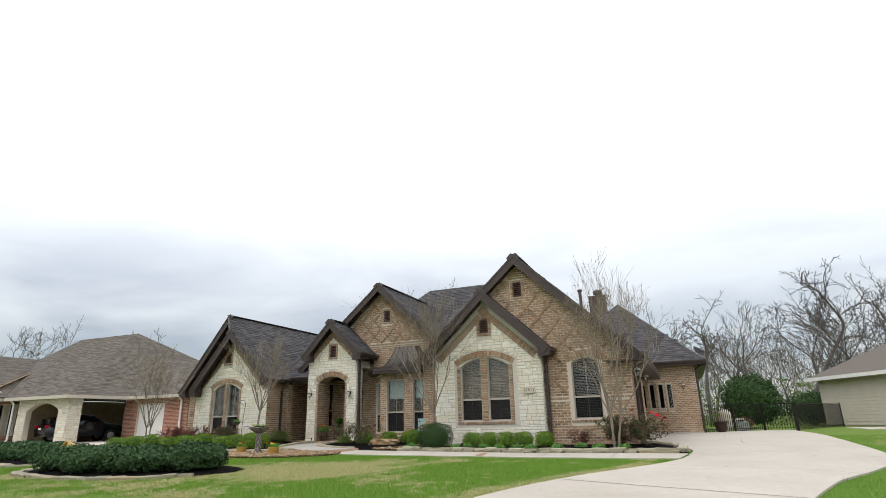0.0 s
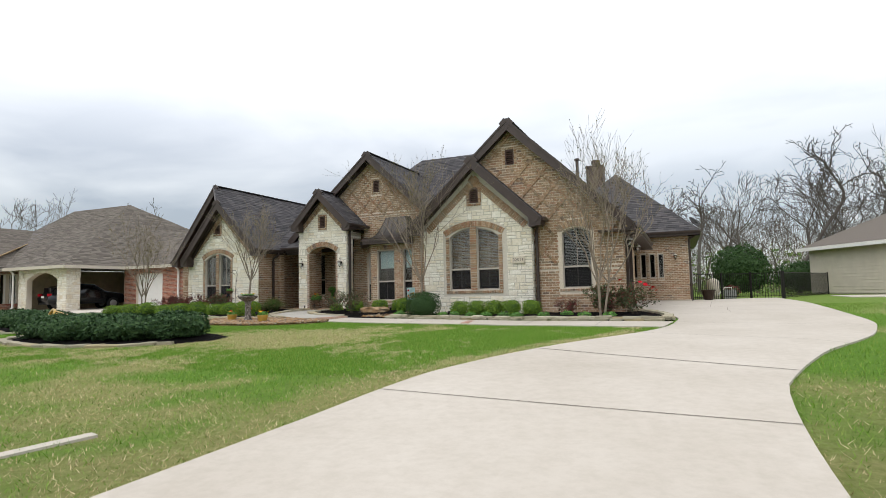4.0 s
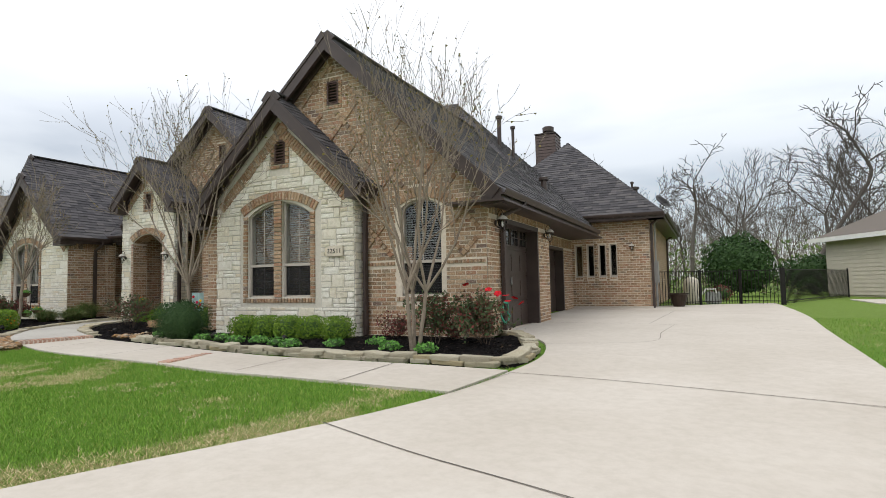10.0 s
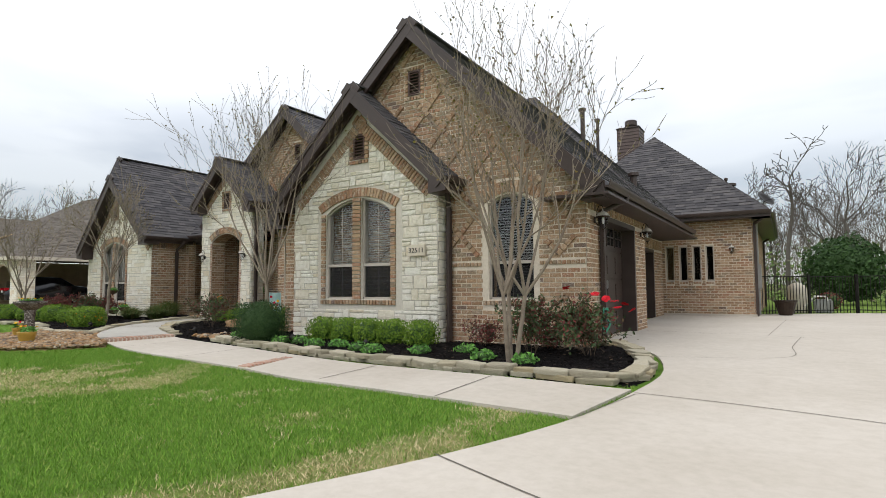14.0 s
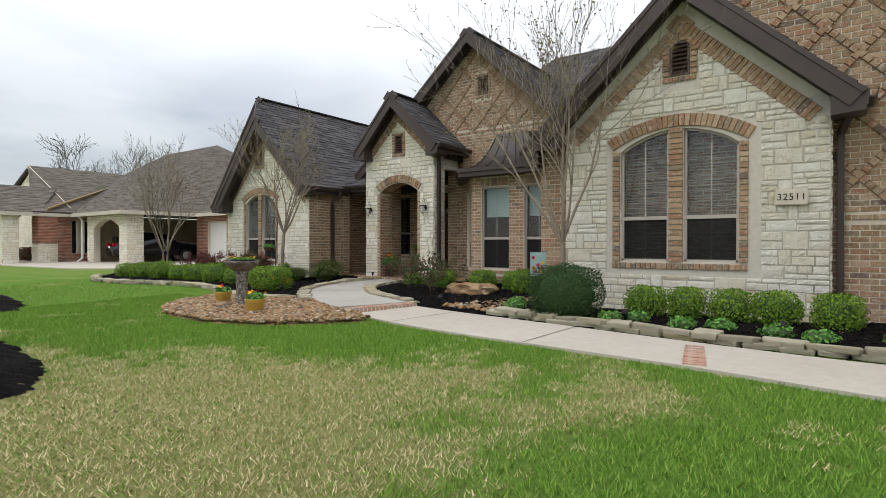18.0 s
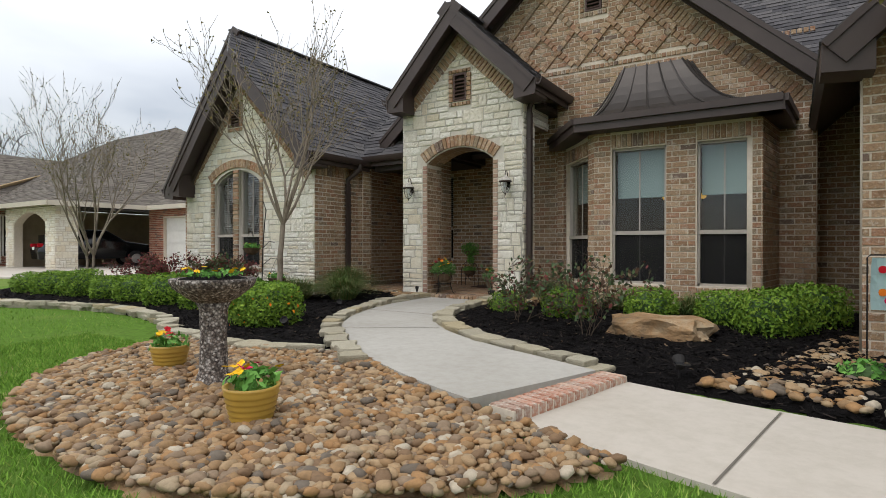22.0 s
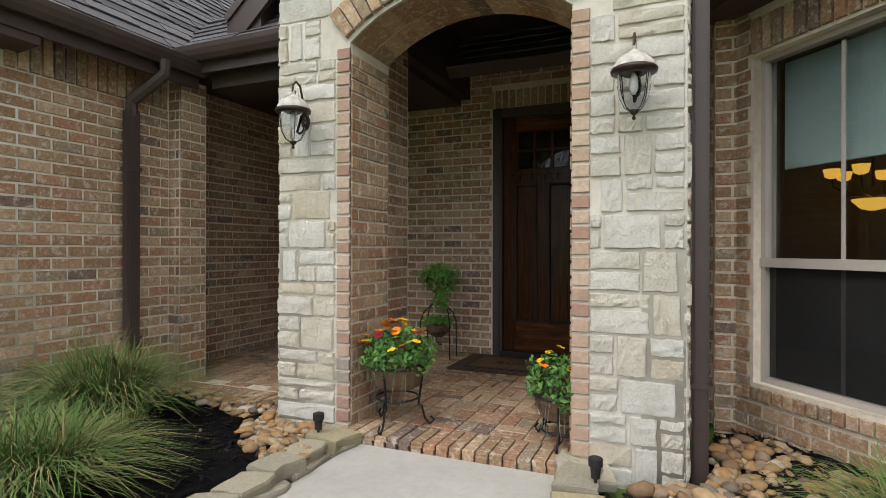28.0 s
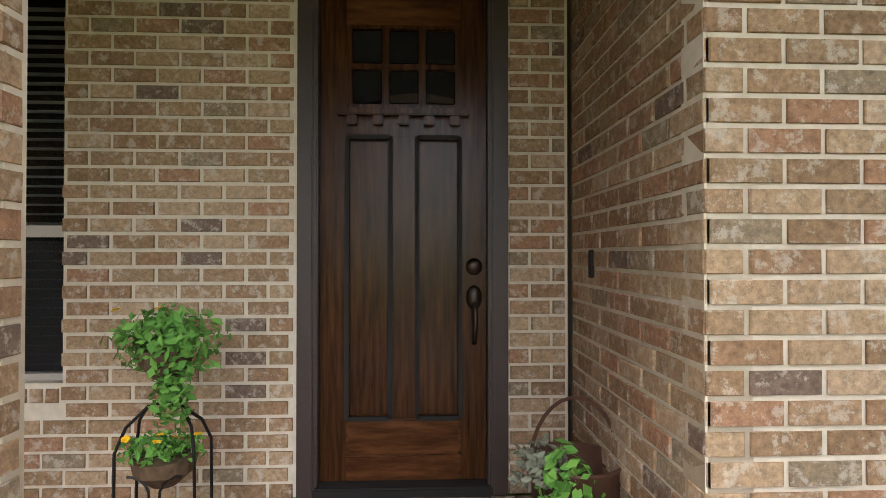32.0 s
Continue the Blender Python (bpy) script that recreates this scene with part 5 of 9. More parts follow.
for p, q in zip(eave, eave[1:]):
    a, b = Vector((*p, 3.19)), Vector((*q, 3.19))
    s_ = (b - a).cross((0, 0, 1)).normalized()
    for nm, shift, w, h in (("bay_fascia", Vector((0, 0, 0)), 0.05, 0.19), ("bay_soffit", Vector((0, 0, -0.09)) - s_ * 0.12, 0.3, 0.03), ("bay_moulding", s_ * 0.04 + Vector((0, 0, 0.05)), 0.05, 0.09)):
        bm = bmesh.new()
        beam(bm, a + shift, b + shift, s_, (0, 0, 1), w, h)
        part(nm, bm, M_TRIM, house)


def downspout(x, y, z0, z1, offset=(0, 0)):
    bm = bmesh.new()
    px, py = x + offset[0], y + offset[1]
    box(bm, x - 0.038, x + 0.038, y - 0.05, y + 0.05, z0, z1 - 0.35, bevel=0.012)
    tube(bm, [(x, y, z1 - 0.40), (x, y, z1 - 0.28), (px, py, z1 - 0.08), (px, py, z1 + 0.02)], 0.045, 8)
    for z in (z0 + 0.5, z1 - 0.8):
        box(bm, x - 0.045, x + 0.045, y - 0.055, y + 0.055, z, z + 0.025)
    part("downspout", bm, M_TRIM, house, "dark brown metal downspout")


downspout(-4.58, 18.02, 0.40, 3.2, (0.1, -0.25))
downspout(GX + 0.06, 18.78, 0.5, 2.95, (0.36, 0.25))
downspout(-13.02, 20.66, 0.45, 3.95, (0.14, -0.1))
downspout(-16.84, 20.52, 0.45, 3.0, (0.22, 0.1))
downspout(WX + 0.06, 28.1, 0.5, 3.5, (0.3, -0.2))
downspout(WX + 0.06, 36.5, 0.5, 3.5, (0.3, -0.2))

# ---- ground ----
S_ = 1500


def dry(x, y):
    """How dormant the lawn is at a place, 0 to 1."""
    n1 = noise.noise((x * 0.33, y * 0.33, 3.1)) * 0.38 + noise.noise((x * 1.1, y * 1.1, 7.7)) * 0.35 + noise.noise((x * 3.1, y * 3.1, 1.7)) * 0.22
    top = 14.15 + 0.45 * (x + 7.5)
    n1 += noise.noise((x * 7.0, y * 7.0, 4.4)) * 0.25
    band = math.exp(-abs((y - top + 2.6) / 2.7) ** 4) * float(np.interp(x, [-18, -12, -10.5, -6.3, -5.2, -3.4, -1.0, 0], [0.3, 0.5, 0.95, 0.95, 0.2, 0.05, 0.0, 0.0]))
    verge = math.exp(-((x - float(np.interp(y, [3.3, 6.4, 8.5, 9.95, 11.0, 12.53], [-3.72, -3.52, -3.07, -2.55, -2.12, -1.41])) + 0.22) / 0.32) ** 2) if x < -1 else 0.35 * math.exp(-((x - 0.9 - 0.2 * y) / 1.2) ** 2)
    edge = math.exp(-((y - 5.0) / 3.2) ** 2) * 0.85
    return float(np.clip((n1 * 1.3 + 0.70 * band + edge * 0.60 + 0.7 * verge - 0.30) * 2.6, 0, 0.90))


ys = [-S_, -100, -30, -12] + list(np.arange(-6, 18.1, 0.5)) + [20, 25, 32, 45, 60, 120, S_]
xs = [-S_, -150, -60, -40, -32] + list(np.arange(-26, 8.1, 0.5)) + [12, 20, 40, 120, S_]
V = [(x, y, gz(x, y) - 0.01) for y in ys for x in xs]
F = [(j * len(xs) + i, j * len(xs) + i + 1, (j + 1) * len(xs) + i + 1, (j + 1) * len(xs) + i) for j in range(len(ys) - 1) for i in range(len(xs) - 1)]
gm = mesh_of("ground", V, F)
at_ = gm.attributes.new("dormant", "FLOAT", "POINT")
at_.data.foreach_set("value", [dry(x, y) if -27 < x < 9 and -7 < y < 19 else 0.25 for y in ys for x in xs])
solid("ground", gm, M_LAWN, "green lawn with straw-coloured dormant patches", "lawn", kind="structure")


def catmull(pts, n=6, closed=False):
    out, L = [], len(pts)
    rngk = range(L if closed else L - 1)
    for k in rngk:
        p = [np.array(pts[(k + d) % L if closed else min(max(k + d, 0), L - 1)], float) for d in (-1, 0, 1, 2)]
        for i in range(n):
            t = i / n
            out.append(tuple(0.5 * (2 * p[1] + (p[2] - p[0]) * t + (2 * p[0] - 5 * p[1] + 4 * p[2] - p[3]) * t ** 2 + (3 * p[1] - p[0] - 3 * p[2] + p[3]) * t ** 3)))
    if not closed:
        out.append(tuple(map(float, pts[-1])))
    return out


def ribbon(name, left, right, lift, thick, n=40):
    """A paved strip between two edge lines, following the ground."""
    def sample(line):
        P_ = np.array(line, float)
        s = np.r_[0, np.cumsum(np.hypot(*np.diff(P_, axis=0).T))]
        t = np.linspace(0, s[-1], n + 1)
        return np.stack([np.interp(t, s, P_[:, 0]), np.interp(t, s, P_[:, 1])], -1)
    A, B = sample(left), sample(right)
    bm = bmesh.new()
    cols = 5
    top = [[bm.verts.new((*(a + (b - a) * i / cols), gz(*(a + (b - a) * i / cols)) + lift)) for i in range(cols + 1)] for a, b in zip(A, B)]
    for r0, r1 in zip(top, top[1:]):
        for i in range(cols):
            bm.faces.new((r0[i], r0[i + 1], r1[i + 1], r1[i]))
    edge = [r[0] for r in top] + top[-1][1:] + [r[-1] for r in top[::-1][1:]] + top[0][1:-1][::-1]
    low = [bm.verts.new(v.co - Vector((0, 0, thick))) for v in edge]
    for i in range(len(edge)):
        j = (i + 1) % len(edge)
        bm.faces.new((edge[i], edge[j], low[j], low[i]))
    return bm


# driveway
DL = catmull([(-5.2, -9), (-4.0, -2), (-3.72, 3.3), (-3.52, 6.4), (-3.07, 8.5), (-2.55, 9.95), (-2.12, 11.0), (-1.41, 12.53), (-0.95, 13.95), (-0.75, 15.3), (-0.72, 16.6), (-1.2, 18.2), (-2.1, 18.9), (-2.2, 21), (-2.62, 23.5), (-2.68, 27.9)], 6)
DR = catmull([(1.2, -9), (0.1, -2), (0.1, 4.4), (0.2, 7.0), (0.43, 8.1), (0.92, 9.6), (1.5, 11.1), (2.02, 12.3), (2.42, 13.2), (2.68, 14.0), (2.96, 15.1), (3.08, 16.3), (3.15, 18), (3.25, 20.5), (3.5, 24), (3.6, 28), (3.6, 31.5), (3.6, 32.0)], 6)
drive = solid("driveway", ribbon("driveway", DL, DR, 0.02, 0.14, 90), M_CONC, "pale tan concrete driveway with sawn joints", "driveway", kind="structure")


def joint(pts, w=0.012, lift=0.0245):
    bm = bmesh.new()
    P_ = catmull(pts, 8)
    vs = []
    for k, p in enumerate(P_):
        q0, q1 = np.array(P_[max(k - 1, 0)]), np.array(P_[min(k + 1, len(P_) - 1)])
        d = (q1 - q0) / (np.linalg.norm(q1 - q0) + 1e-9)
        nrm = np.array((-d[1], d[0])) * w / 2
        z = gz(*p) + lift
        vs.append((bm.verts.new((*(np.array(p) + nrm), z)), bm.verts.new((*(np.array(p) - nrm), z))))
    for a, b in zip(vs, vs[1:]):
        bm.faces.new((a[0], a[1], b[1], b[0]))
    return bm


for pts in ([(-2.62, 9.69), (-1.55, 9.2), (-0.9, 8.93), (0.5, 8.35)], [(-3.5, 6.46), (-1.39, 6.27), (0.14, 6.16)], [(-1.42, 12.6), (-0.43, 12.2), (0.35, 11.95), (1.75, 11.5)], [(-0.95, 13.95), (-0.72, 15.1)],
            [(-0.75, 15.17), (0.1, 15.09), (1.09, 14.92), (2.9, 14.53)], [(-1.0, 17.7), (0.51, 18.3), (0.62, 19.6), (0.76, 21.2)], [(-1.9, 21.5), (0.26, 21.38), (0.81, 21.2)], [(0.26, 21.38), (0.54, 26.3)], [(2.1, 20.85), (3.07, 20.27)], [(-4.2, 0.6), (-0.1, 0.9)]):
    part("joint", joint(pts, 0.022 if pts[0][1] == 9.69 else 0.013 if pts[0][1] in (12.6, 15.17, 6.46) else 0.009), M_JOINT, drive)

# lower walk with brick bands, and the curving upper walk
WF = catmull([(-0.98, 14.02), (-2.2, 14.1), (-3.43, 14.17), (-4.42, 14.2), (-5.68, 14.42), (-6.92, 14.55), (-8.52, 14.72), (-9.7, 14.94), (-11.0, 15.33)], 5)
WB = catmull([(-0.80, 15.3), (-2.2, 15.38), (-3.33, 15.40), (-4.54, 15.42), (-5.93, 15.62), (-7.48, 15.9), (-9.03, 16.16), (-10.0, 16.35), (-10.72, 16.55)], 5)
lower = solid("front_walk", ribbon("front_walk", WF, WB, 0.024, 0.12, 50), M_CONC, "pale concrete front walk with joints", "walk", kind="structure")
for pts in ([(-4.1, 14.28), (-4.1, 15.35)], [(-7.45, 14.62), (-7.35, 15.86)], [(-9.68, 14.95), (-9.45, 16.2)], [(-2.4, 14.12), (-2.4, 15.36)]):
    part("joint", joint(pts, 0.014, 0.0285), M_JOINT, lower)
UL = catmull([(-11.1, 15.30), (-11.6, 15.5), (-12.4, 15.92), (-13.05, 16.4), (-13.75, 17.0), (-14.3, 17.75), (-14.68, 18.7), (-14.82, 19.5), (-14.83, 20.42)], 5)
UR = catmull([(-10.66, 16.48), (-11.24, 16.74), (-11.8, 16.98), (-12.43, 17.35), (-12.85, 17.7), (-13.26, 18.2), (-13.52, 18.85), (-13.6, 19.6), (-13.68, 20.42)], 5)


def upper_z(x, y):
    return 0.455 + 0.01 * max(0.0, y - 16)


_g = gz


def gz(x, y):
    return upper_z(x, y)


ub = ribbon("upper_walk", UL, UR, 0.0, 0.16, 50)
uj = [joint(pts, 0.018, 0.005) for pts in ([(-13.72, 17.02), (-12.8, 17.6)], [(-14.6, 18.5), (-13.4, 18.5)])]


def gz(x, y):
    return _g(x, y)


upper = solid("entry_walk", ub, M_WALK, "curving pale concrete walk to the porch", "walk", kind="structure")
for b in uj:
    part("joint", b, M_JOINT, upper)


def brick_band(name, p0, p1, w, z, drop, parent_label):
    """A band of bricks on edge across a walk, as a step."""
    p0, p1 = Vector((*p0, z)), Vector((*p1, z))
    d = (p1 - p0).normalized()
    s = d.cross(Vector((0, 0, 1)))
    L = (p1 - p0).length
    band = thing(name, (0, 0, 0), parent_label, "step", kind="structure")
    bm = bmesh.new()
    beam(bm, p0 + s * (w / 2) - Vector((0, 0, drop / 2 + 0.012)), p1 + s * (w / 2) - Vector((0, 0, drop / 2 + 0.012)), s, (0, 0, 1), w - 0.01, drop)
    part("mortar_bed", bm, M_MORTAR, band)
    n = int(L / 0.075)
    bm = boxm(0, 0.065, 0.004, w, -drop, 0, bevel=0.006)
    me = bpy.data.meshes.new("brick")
    bm.to_mesh(me)
    bm.free()
    me.materials.append(M_REDONE)
    ang = math.atan2(d.y, d.x)
    for i in range(n):
        p = p0 + d * (i * 0.075 + 0.005)
        ob = new("brick", me)
        ob.parent = band
        ob.matrix_basis = Matrix.Translation(p + Vector((0, 0, rng.uniform(-0.004, 0.004)))) @ pose(0, 0, 0, 0, 0, math.degrees(ang) + 180) @ Matrix.Translation((-0.065, 0, 0))
    return band


m = Mat("worn_red_brick", 0.9, 0, 0.2)
wear = m.ramp(m.noise(14, 7, 0.7), [(0.45, (0, 0, 0)), (0.6, (1, 1, 1))])
M_REDONE = m.done(m.mix(wear, m.ramp(m.objrand(), [(0.0, (0.42, 0.22, 0.15)), (0.3, (0.36, 0.17, 0.11)), (0.6, (0.47, 0.29, 0.21)), (0.85, (0.32, 0.2, 0.15))], True), (0.50, 0.44, 0.37)), m.noise(70, 5), 0.4, 0.005)
brick_band("walk_step", (-10.95, 15.28), (-10.62, 16.52), 0.21, 0.458, 0.13, "worn red brick step across the concrete walk")
brick_band("walk_band", (-5.75, 14.42), (-5.98, 15.64), 0.20, gz(-5.8, 15) + 0.034, 0.06, "red brick band set in the concrete walk")
# ---- porch floor and front door ----
bm = bmesh.new()
box(bm, -17.3, -15.2, 20.8, PY, 0.30, PZ - 0.012)
box(bm, -15.4, -13.1, 20.56, PY, 0.30, PZ - 0.012)
box(bm, -14.95, -13.61, 20.46, 20.57, 0.30, PZ - 0.012)
porch_floor = solid("porch_floor", bm, M_MORTAR, "worn brick porch floor with brick edge", "porch", kind="structure")
quads = []
for i in range(60):
    for j in range(40):
        x0, y0 = -17.28 + i * 0.105 * 1, 20.72 + j * 0.105
        a = (i // 2 + j // 2) % 2
        if j % 2 == 0 and i % 2 == 0:
            cell = [((0, 0), (0.2, 0.095)), ((0, 0.105), (0.2, 0.2))] if a else [((0, 0), (0.095, 0.2)), ((0.105, 0), (0.2, 0.2))]
            for (p, q), (r, s_) in cell:
                A, B = (x0 + p, y0 + q), (x0 + r, y0 + s_)
                if B[0] < -12.96 and B[1] < PY - 0.01 and (A[0] > -15.4 or A[1] > 20.98) and not (A[0] < -15.38 and B[1] < 20.98):
                    quads.append((A, (B[0], A[1]), B, (A[0], B[1])))
part("paver_bricks", blocks("paver_bricks", quads, (0, 0, PZ - 0.012), X, (0, 0, 1), 0.012, 0.002, 0.004, 0.006, up=(0, 1, 0)), M_BRICK, porch_floor, kind="stuff")
edge = blocks("edge_bricks", soldiers(-14.95, -13.56, 0.37, 0.548, 0.076), (0, 20.44, 0), X, FRONT, 0.02)
part("edge_bricks", edge, M_BRICK, porch_floor, kind="stuff")
part("edge_bricks", blocks("edge_bricks", soldiers(-17.28, -15.5, 0.37, 0.548, 0.076), (0, 20.80, 0), X, FRONT, 0.02), M_RED, porch_floor, kind="stuff")
# tops of the edge courses
part("edge_bricks", blocks("edge_bricks", [((-17.28 + k * 0.076, 20.785), (-17.215 + k * 0.076, 20.785), (-17.215 + k * 0.076, 20.975), (-17.28 + k * 0.076, 20.975)) for k in range(24)], (0, 0, PZ - 0.012), X, (0, 0, 1), 0.014, 0.002, up=(0, 1, 0)), M_BRICK, porch_floor, kind="stuff")
part("edge_bricks", blocks("edge_bricks", [((-14.94 + k * 0.076, 20.425), (-14.874 + k * 0.076, 20.425), (-14.874 + k * 0.076, 20.70), (-14.94 + k * 0.076, 20.70)) for k in range(18)], (0, 0, PZ - 0.012), X, (0, 0, 1), 0.016, 0.002, up=(0, 1, 0)), M_BRICK, porch_floor, kind="stuff")

front_door = thing("front_door", (0, 0, 0), "dark stained wooden craftsman front door, closed, with six small panes", "door", kind="structure")
fy = PY - 0.02
bm = bmesh.new()
for a, b in ((DX0 + 0.002, DX0 + 0.10), (DX1 - 0.10, DX1 - 0.002)):
    box(bm, a, b, fy, fy + 0.16, PZ, 3.05, bevel=0.006)
    box(bm, a + 0.02, b - 0.02, fy - 0.015, fy + 0.01, PZ, 3.03, bevel=0.006)
box(bm, DX0, DX1, fy, fy + 0.16, 2.96, 3.05, bevel=0.006)
part("door_frame", bm, M_TRIM, front_door, "dark brown moulded door frame")
part("threshold", boxm(DX0 + 0.08, DX1 - 0.08, fy - 0.02, fy + 0.14, PZ, PZ + 0.05, bevel=0.01), M_BLACK, front_door)
lx0, lx1, ly, z0, z1 = DX0 + 0.102, DX1 - 0.102, fy + 0.07, PZ + 0.055, 2.955
W_ = lx1 - lx0
leaf = part("door_leaf", boxm(lx0, lx1, ly + 0.015, ly + 0.05, z0, z1), M_DOOR, front_door)
bm = bmesh.new()
st = 0.125
zb, zl, zt = z0 + 0.30, 2.27, z1 - 0.14
for a in ((lx0, lx0 + st, z0, z1), (lx1 - st, lx1, z0, z1), (lx0 + W_ / 2 - 0.06, lx0 + W_ / 2 + 0.06, zb, zl)):
    box(bm, a[0], a[1], ly - 0.012, ly + 0.015, a[2], a[3], bevel=0.005)
part("stile", bm, M_DOOR, leaf)
for za, zc in ((z0, z0 + 0.12), (zt, z1)):
    part("rail", boxm(lx0 + st, lx1 - st, ly - 0.010, ly + 0.015, za, zc, bevel=0.005), M_DOOR_H, leaf)
part("rail", boxm(lx0 + st, lx1 - st, ly - 0.010, ly + 0.015, z0 + 0.12, zb, bevel=0.012), M_DOOR_H, leaf)
part("rail", boxm(lx0 + st, lx1 - st, ly - 0.010, ly + 0.015, zl, zl + 0.14, bevel=0.005), M_DOOR, leaf)
for a, b in ((lx0 + st + 0.02, lx0 + W_ / 2 - 0.08), (lx0 + W_ / 2 + 0.08, lx1 - st - 0.02)):
    part("door_panel", boxm(a, b, ly + 0.007, ly + 0.018, zb + 0.02, zl - 0.02, bevel=0.012), M_DOOR, leaf)
# black strips round each panel draw the shade of its grooves
for a, b in ((lx0 + st + 0.004, lx0 + W_ / 2 - 0.064), (lx0 + W_ / 2 + 0.064, lx1 - st - 0.004)):
    bm = bmesh.new()
    for p_, q_ in (((a, zb), (b, zb)), ((b, zb), (b, zl)), ((b, zl), (a, zl)), ((a, zl), (a, zb))):
        v0, v1 = Vector((p_[0], ly - 0.008, p_[1])), Vector((q_[0], ly - 0.008, q_[1]))
        beam(bm, v0, v1, (v1 - v0).cross((0, 1, 0)), (0, 1, 0), 0.022, 0.022)
    part("panel_moulding", bm, M_BLACK, leaf)
part("dentil_shelf", boxm(lx0 + st - 0.04, lx1 - st + 0.04, ly - 0.06, ly - 0.008, zl + 0.10, zl + 0.135, bevel=0.006), M_DOOR, leaf)
for k in range(5):
    x = lx0 + st + 0.03 + k * (W_ - 2 * st - 0.06) / 4
    part("dentil", boxm(x - 0.025, x + 0.025, ly - 0.05, ly - 0.008, zl + 0.055, zl + 0.10, bevel=0.004), M_DOOR, leaf)
gz0, gz1 = zl + 0.15, zt - 0.0
gx0, gx1 = lx0 + st + 0.01, lx1 - st - 0.01
for r in range(2):
    for c in range(3):
        w_, h_ = (gx1 - gx0) / 3, (gz1 - gz0) / 2
        a, b = gx0 + c * w_, gz0 + r * h_
        part("pane", boxm(a + 0.018, a + w_ - 0.018, ly + 0.004, ly + 0.010, b + 0.018, b + h_ - 0.018, bevel=0.003), M_DGLASS, leaf)
bm = bmesh.new()
for c in range(4):
    x = gx0 + c * (gx1 - gx0) / 3
    box(bm, x - 0.016, x + 0.016, ly - 0.008, ly + 0.012, gz0, gz1, bevel=0.004)
for r in range(3):
    z = gz0 + r * (gz1 - gz0) / 2
    box(bm, gx0, gx1, ly - 0.007, ly + 0.012, z - 0.014, z + 0.014, bevel=0.004)
part("muntins", bm, M_DOOR, leaf)
bm = bmesh.new()
hx = lx1 - 0.06
lathe(bm, [(0.04, -0.02), (0.042, 0.0), (0.035, 0.012), (0.015, 0.02)], 18)
bmesh.ops.transform(bm, matrix=pose(hx, ly - 0.012, 1.64, 90), verts=bm.verts)
smooth(part("deadbolt", bm, M_BRONZE, leaf, "dark bronze deadbolt"))
bm = bmesh.new()
lathe(bm, [(0.036, -0.02), (0.04, 0.0), (0.03, 0.014), (0.012, 0.02)], 18)
bmesh.ops.scale(bm, vec=(1, 1.5, 1), verts=bm.verts)
bmesh.ops.transform(bm, matrix=pose(hx, ly - 0.012, 1.49, 90), verts=bm.verts)
tube(bm, [(hx, ly - 0.02, 1.46), (hx, ly - 0.07, 1.43), (hx, ly - 0.075, 1.36), (hx, ly - 0.06, 1.30), (hx, ly - 0.02, 1.27)], [0.012, 0.014, 0.012, 0.011, 0.014], 8)
smooth(part("handle_set", bm, M_BRONZE, leaf, "dark bronze thumb-latch handle set"))
bell = solid("doorbell", boxm(-13.55, -13.533, 22.68, 22.72, 1.60, 1.72, bevel=0.005), M_BLACK, "small black doorbell button on brick", "doorbell")

bm = bmesh.new()
box(bm, -15.02, -13.72, 22.22, 22.92, PZ + 0.002, PZ + 0.022, bevel=0.006)
mat_ = solid("doormat", bm, M_MATEDGE, "brown coir doormat with black border and letters", "doormat")
part("border", boxm(-14.90, -13.84, 22.30, 22.84, PZ + 0.020, PZ + 0.0255), M_BLACK, mat_)
part("field", boxm(-14.85, -13.89, 22.35, 22.79, PZ + 0.022, PZ + 0.029), M_MAT, mat_)
for k, ch_ in enumerate("BURRIS"):
    cu = bpy.data.curves.new("letter", "FONT")
    cu.body, cu.size, cu.extrude, cu.align_x = ch_, 0.15, 0.001, "CENTER"
    tmp = new("letter", cu)
    me = bpy.data.meshes.new_from_object(tmp.evaluated_get(bpy.context.evaluated_depsgraph_get()))
    bpy.data.objects.remove(tmp)
    me.transform(pose(-14.37 + (k - 2.5) * 0.102, 22.51, PZ + 0.0305))
    part("letter", me, M_BLACK, mat_)


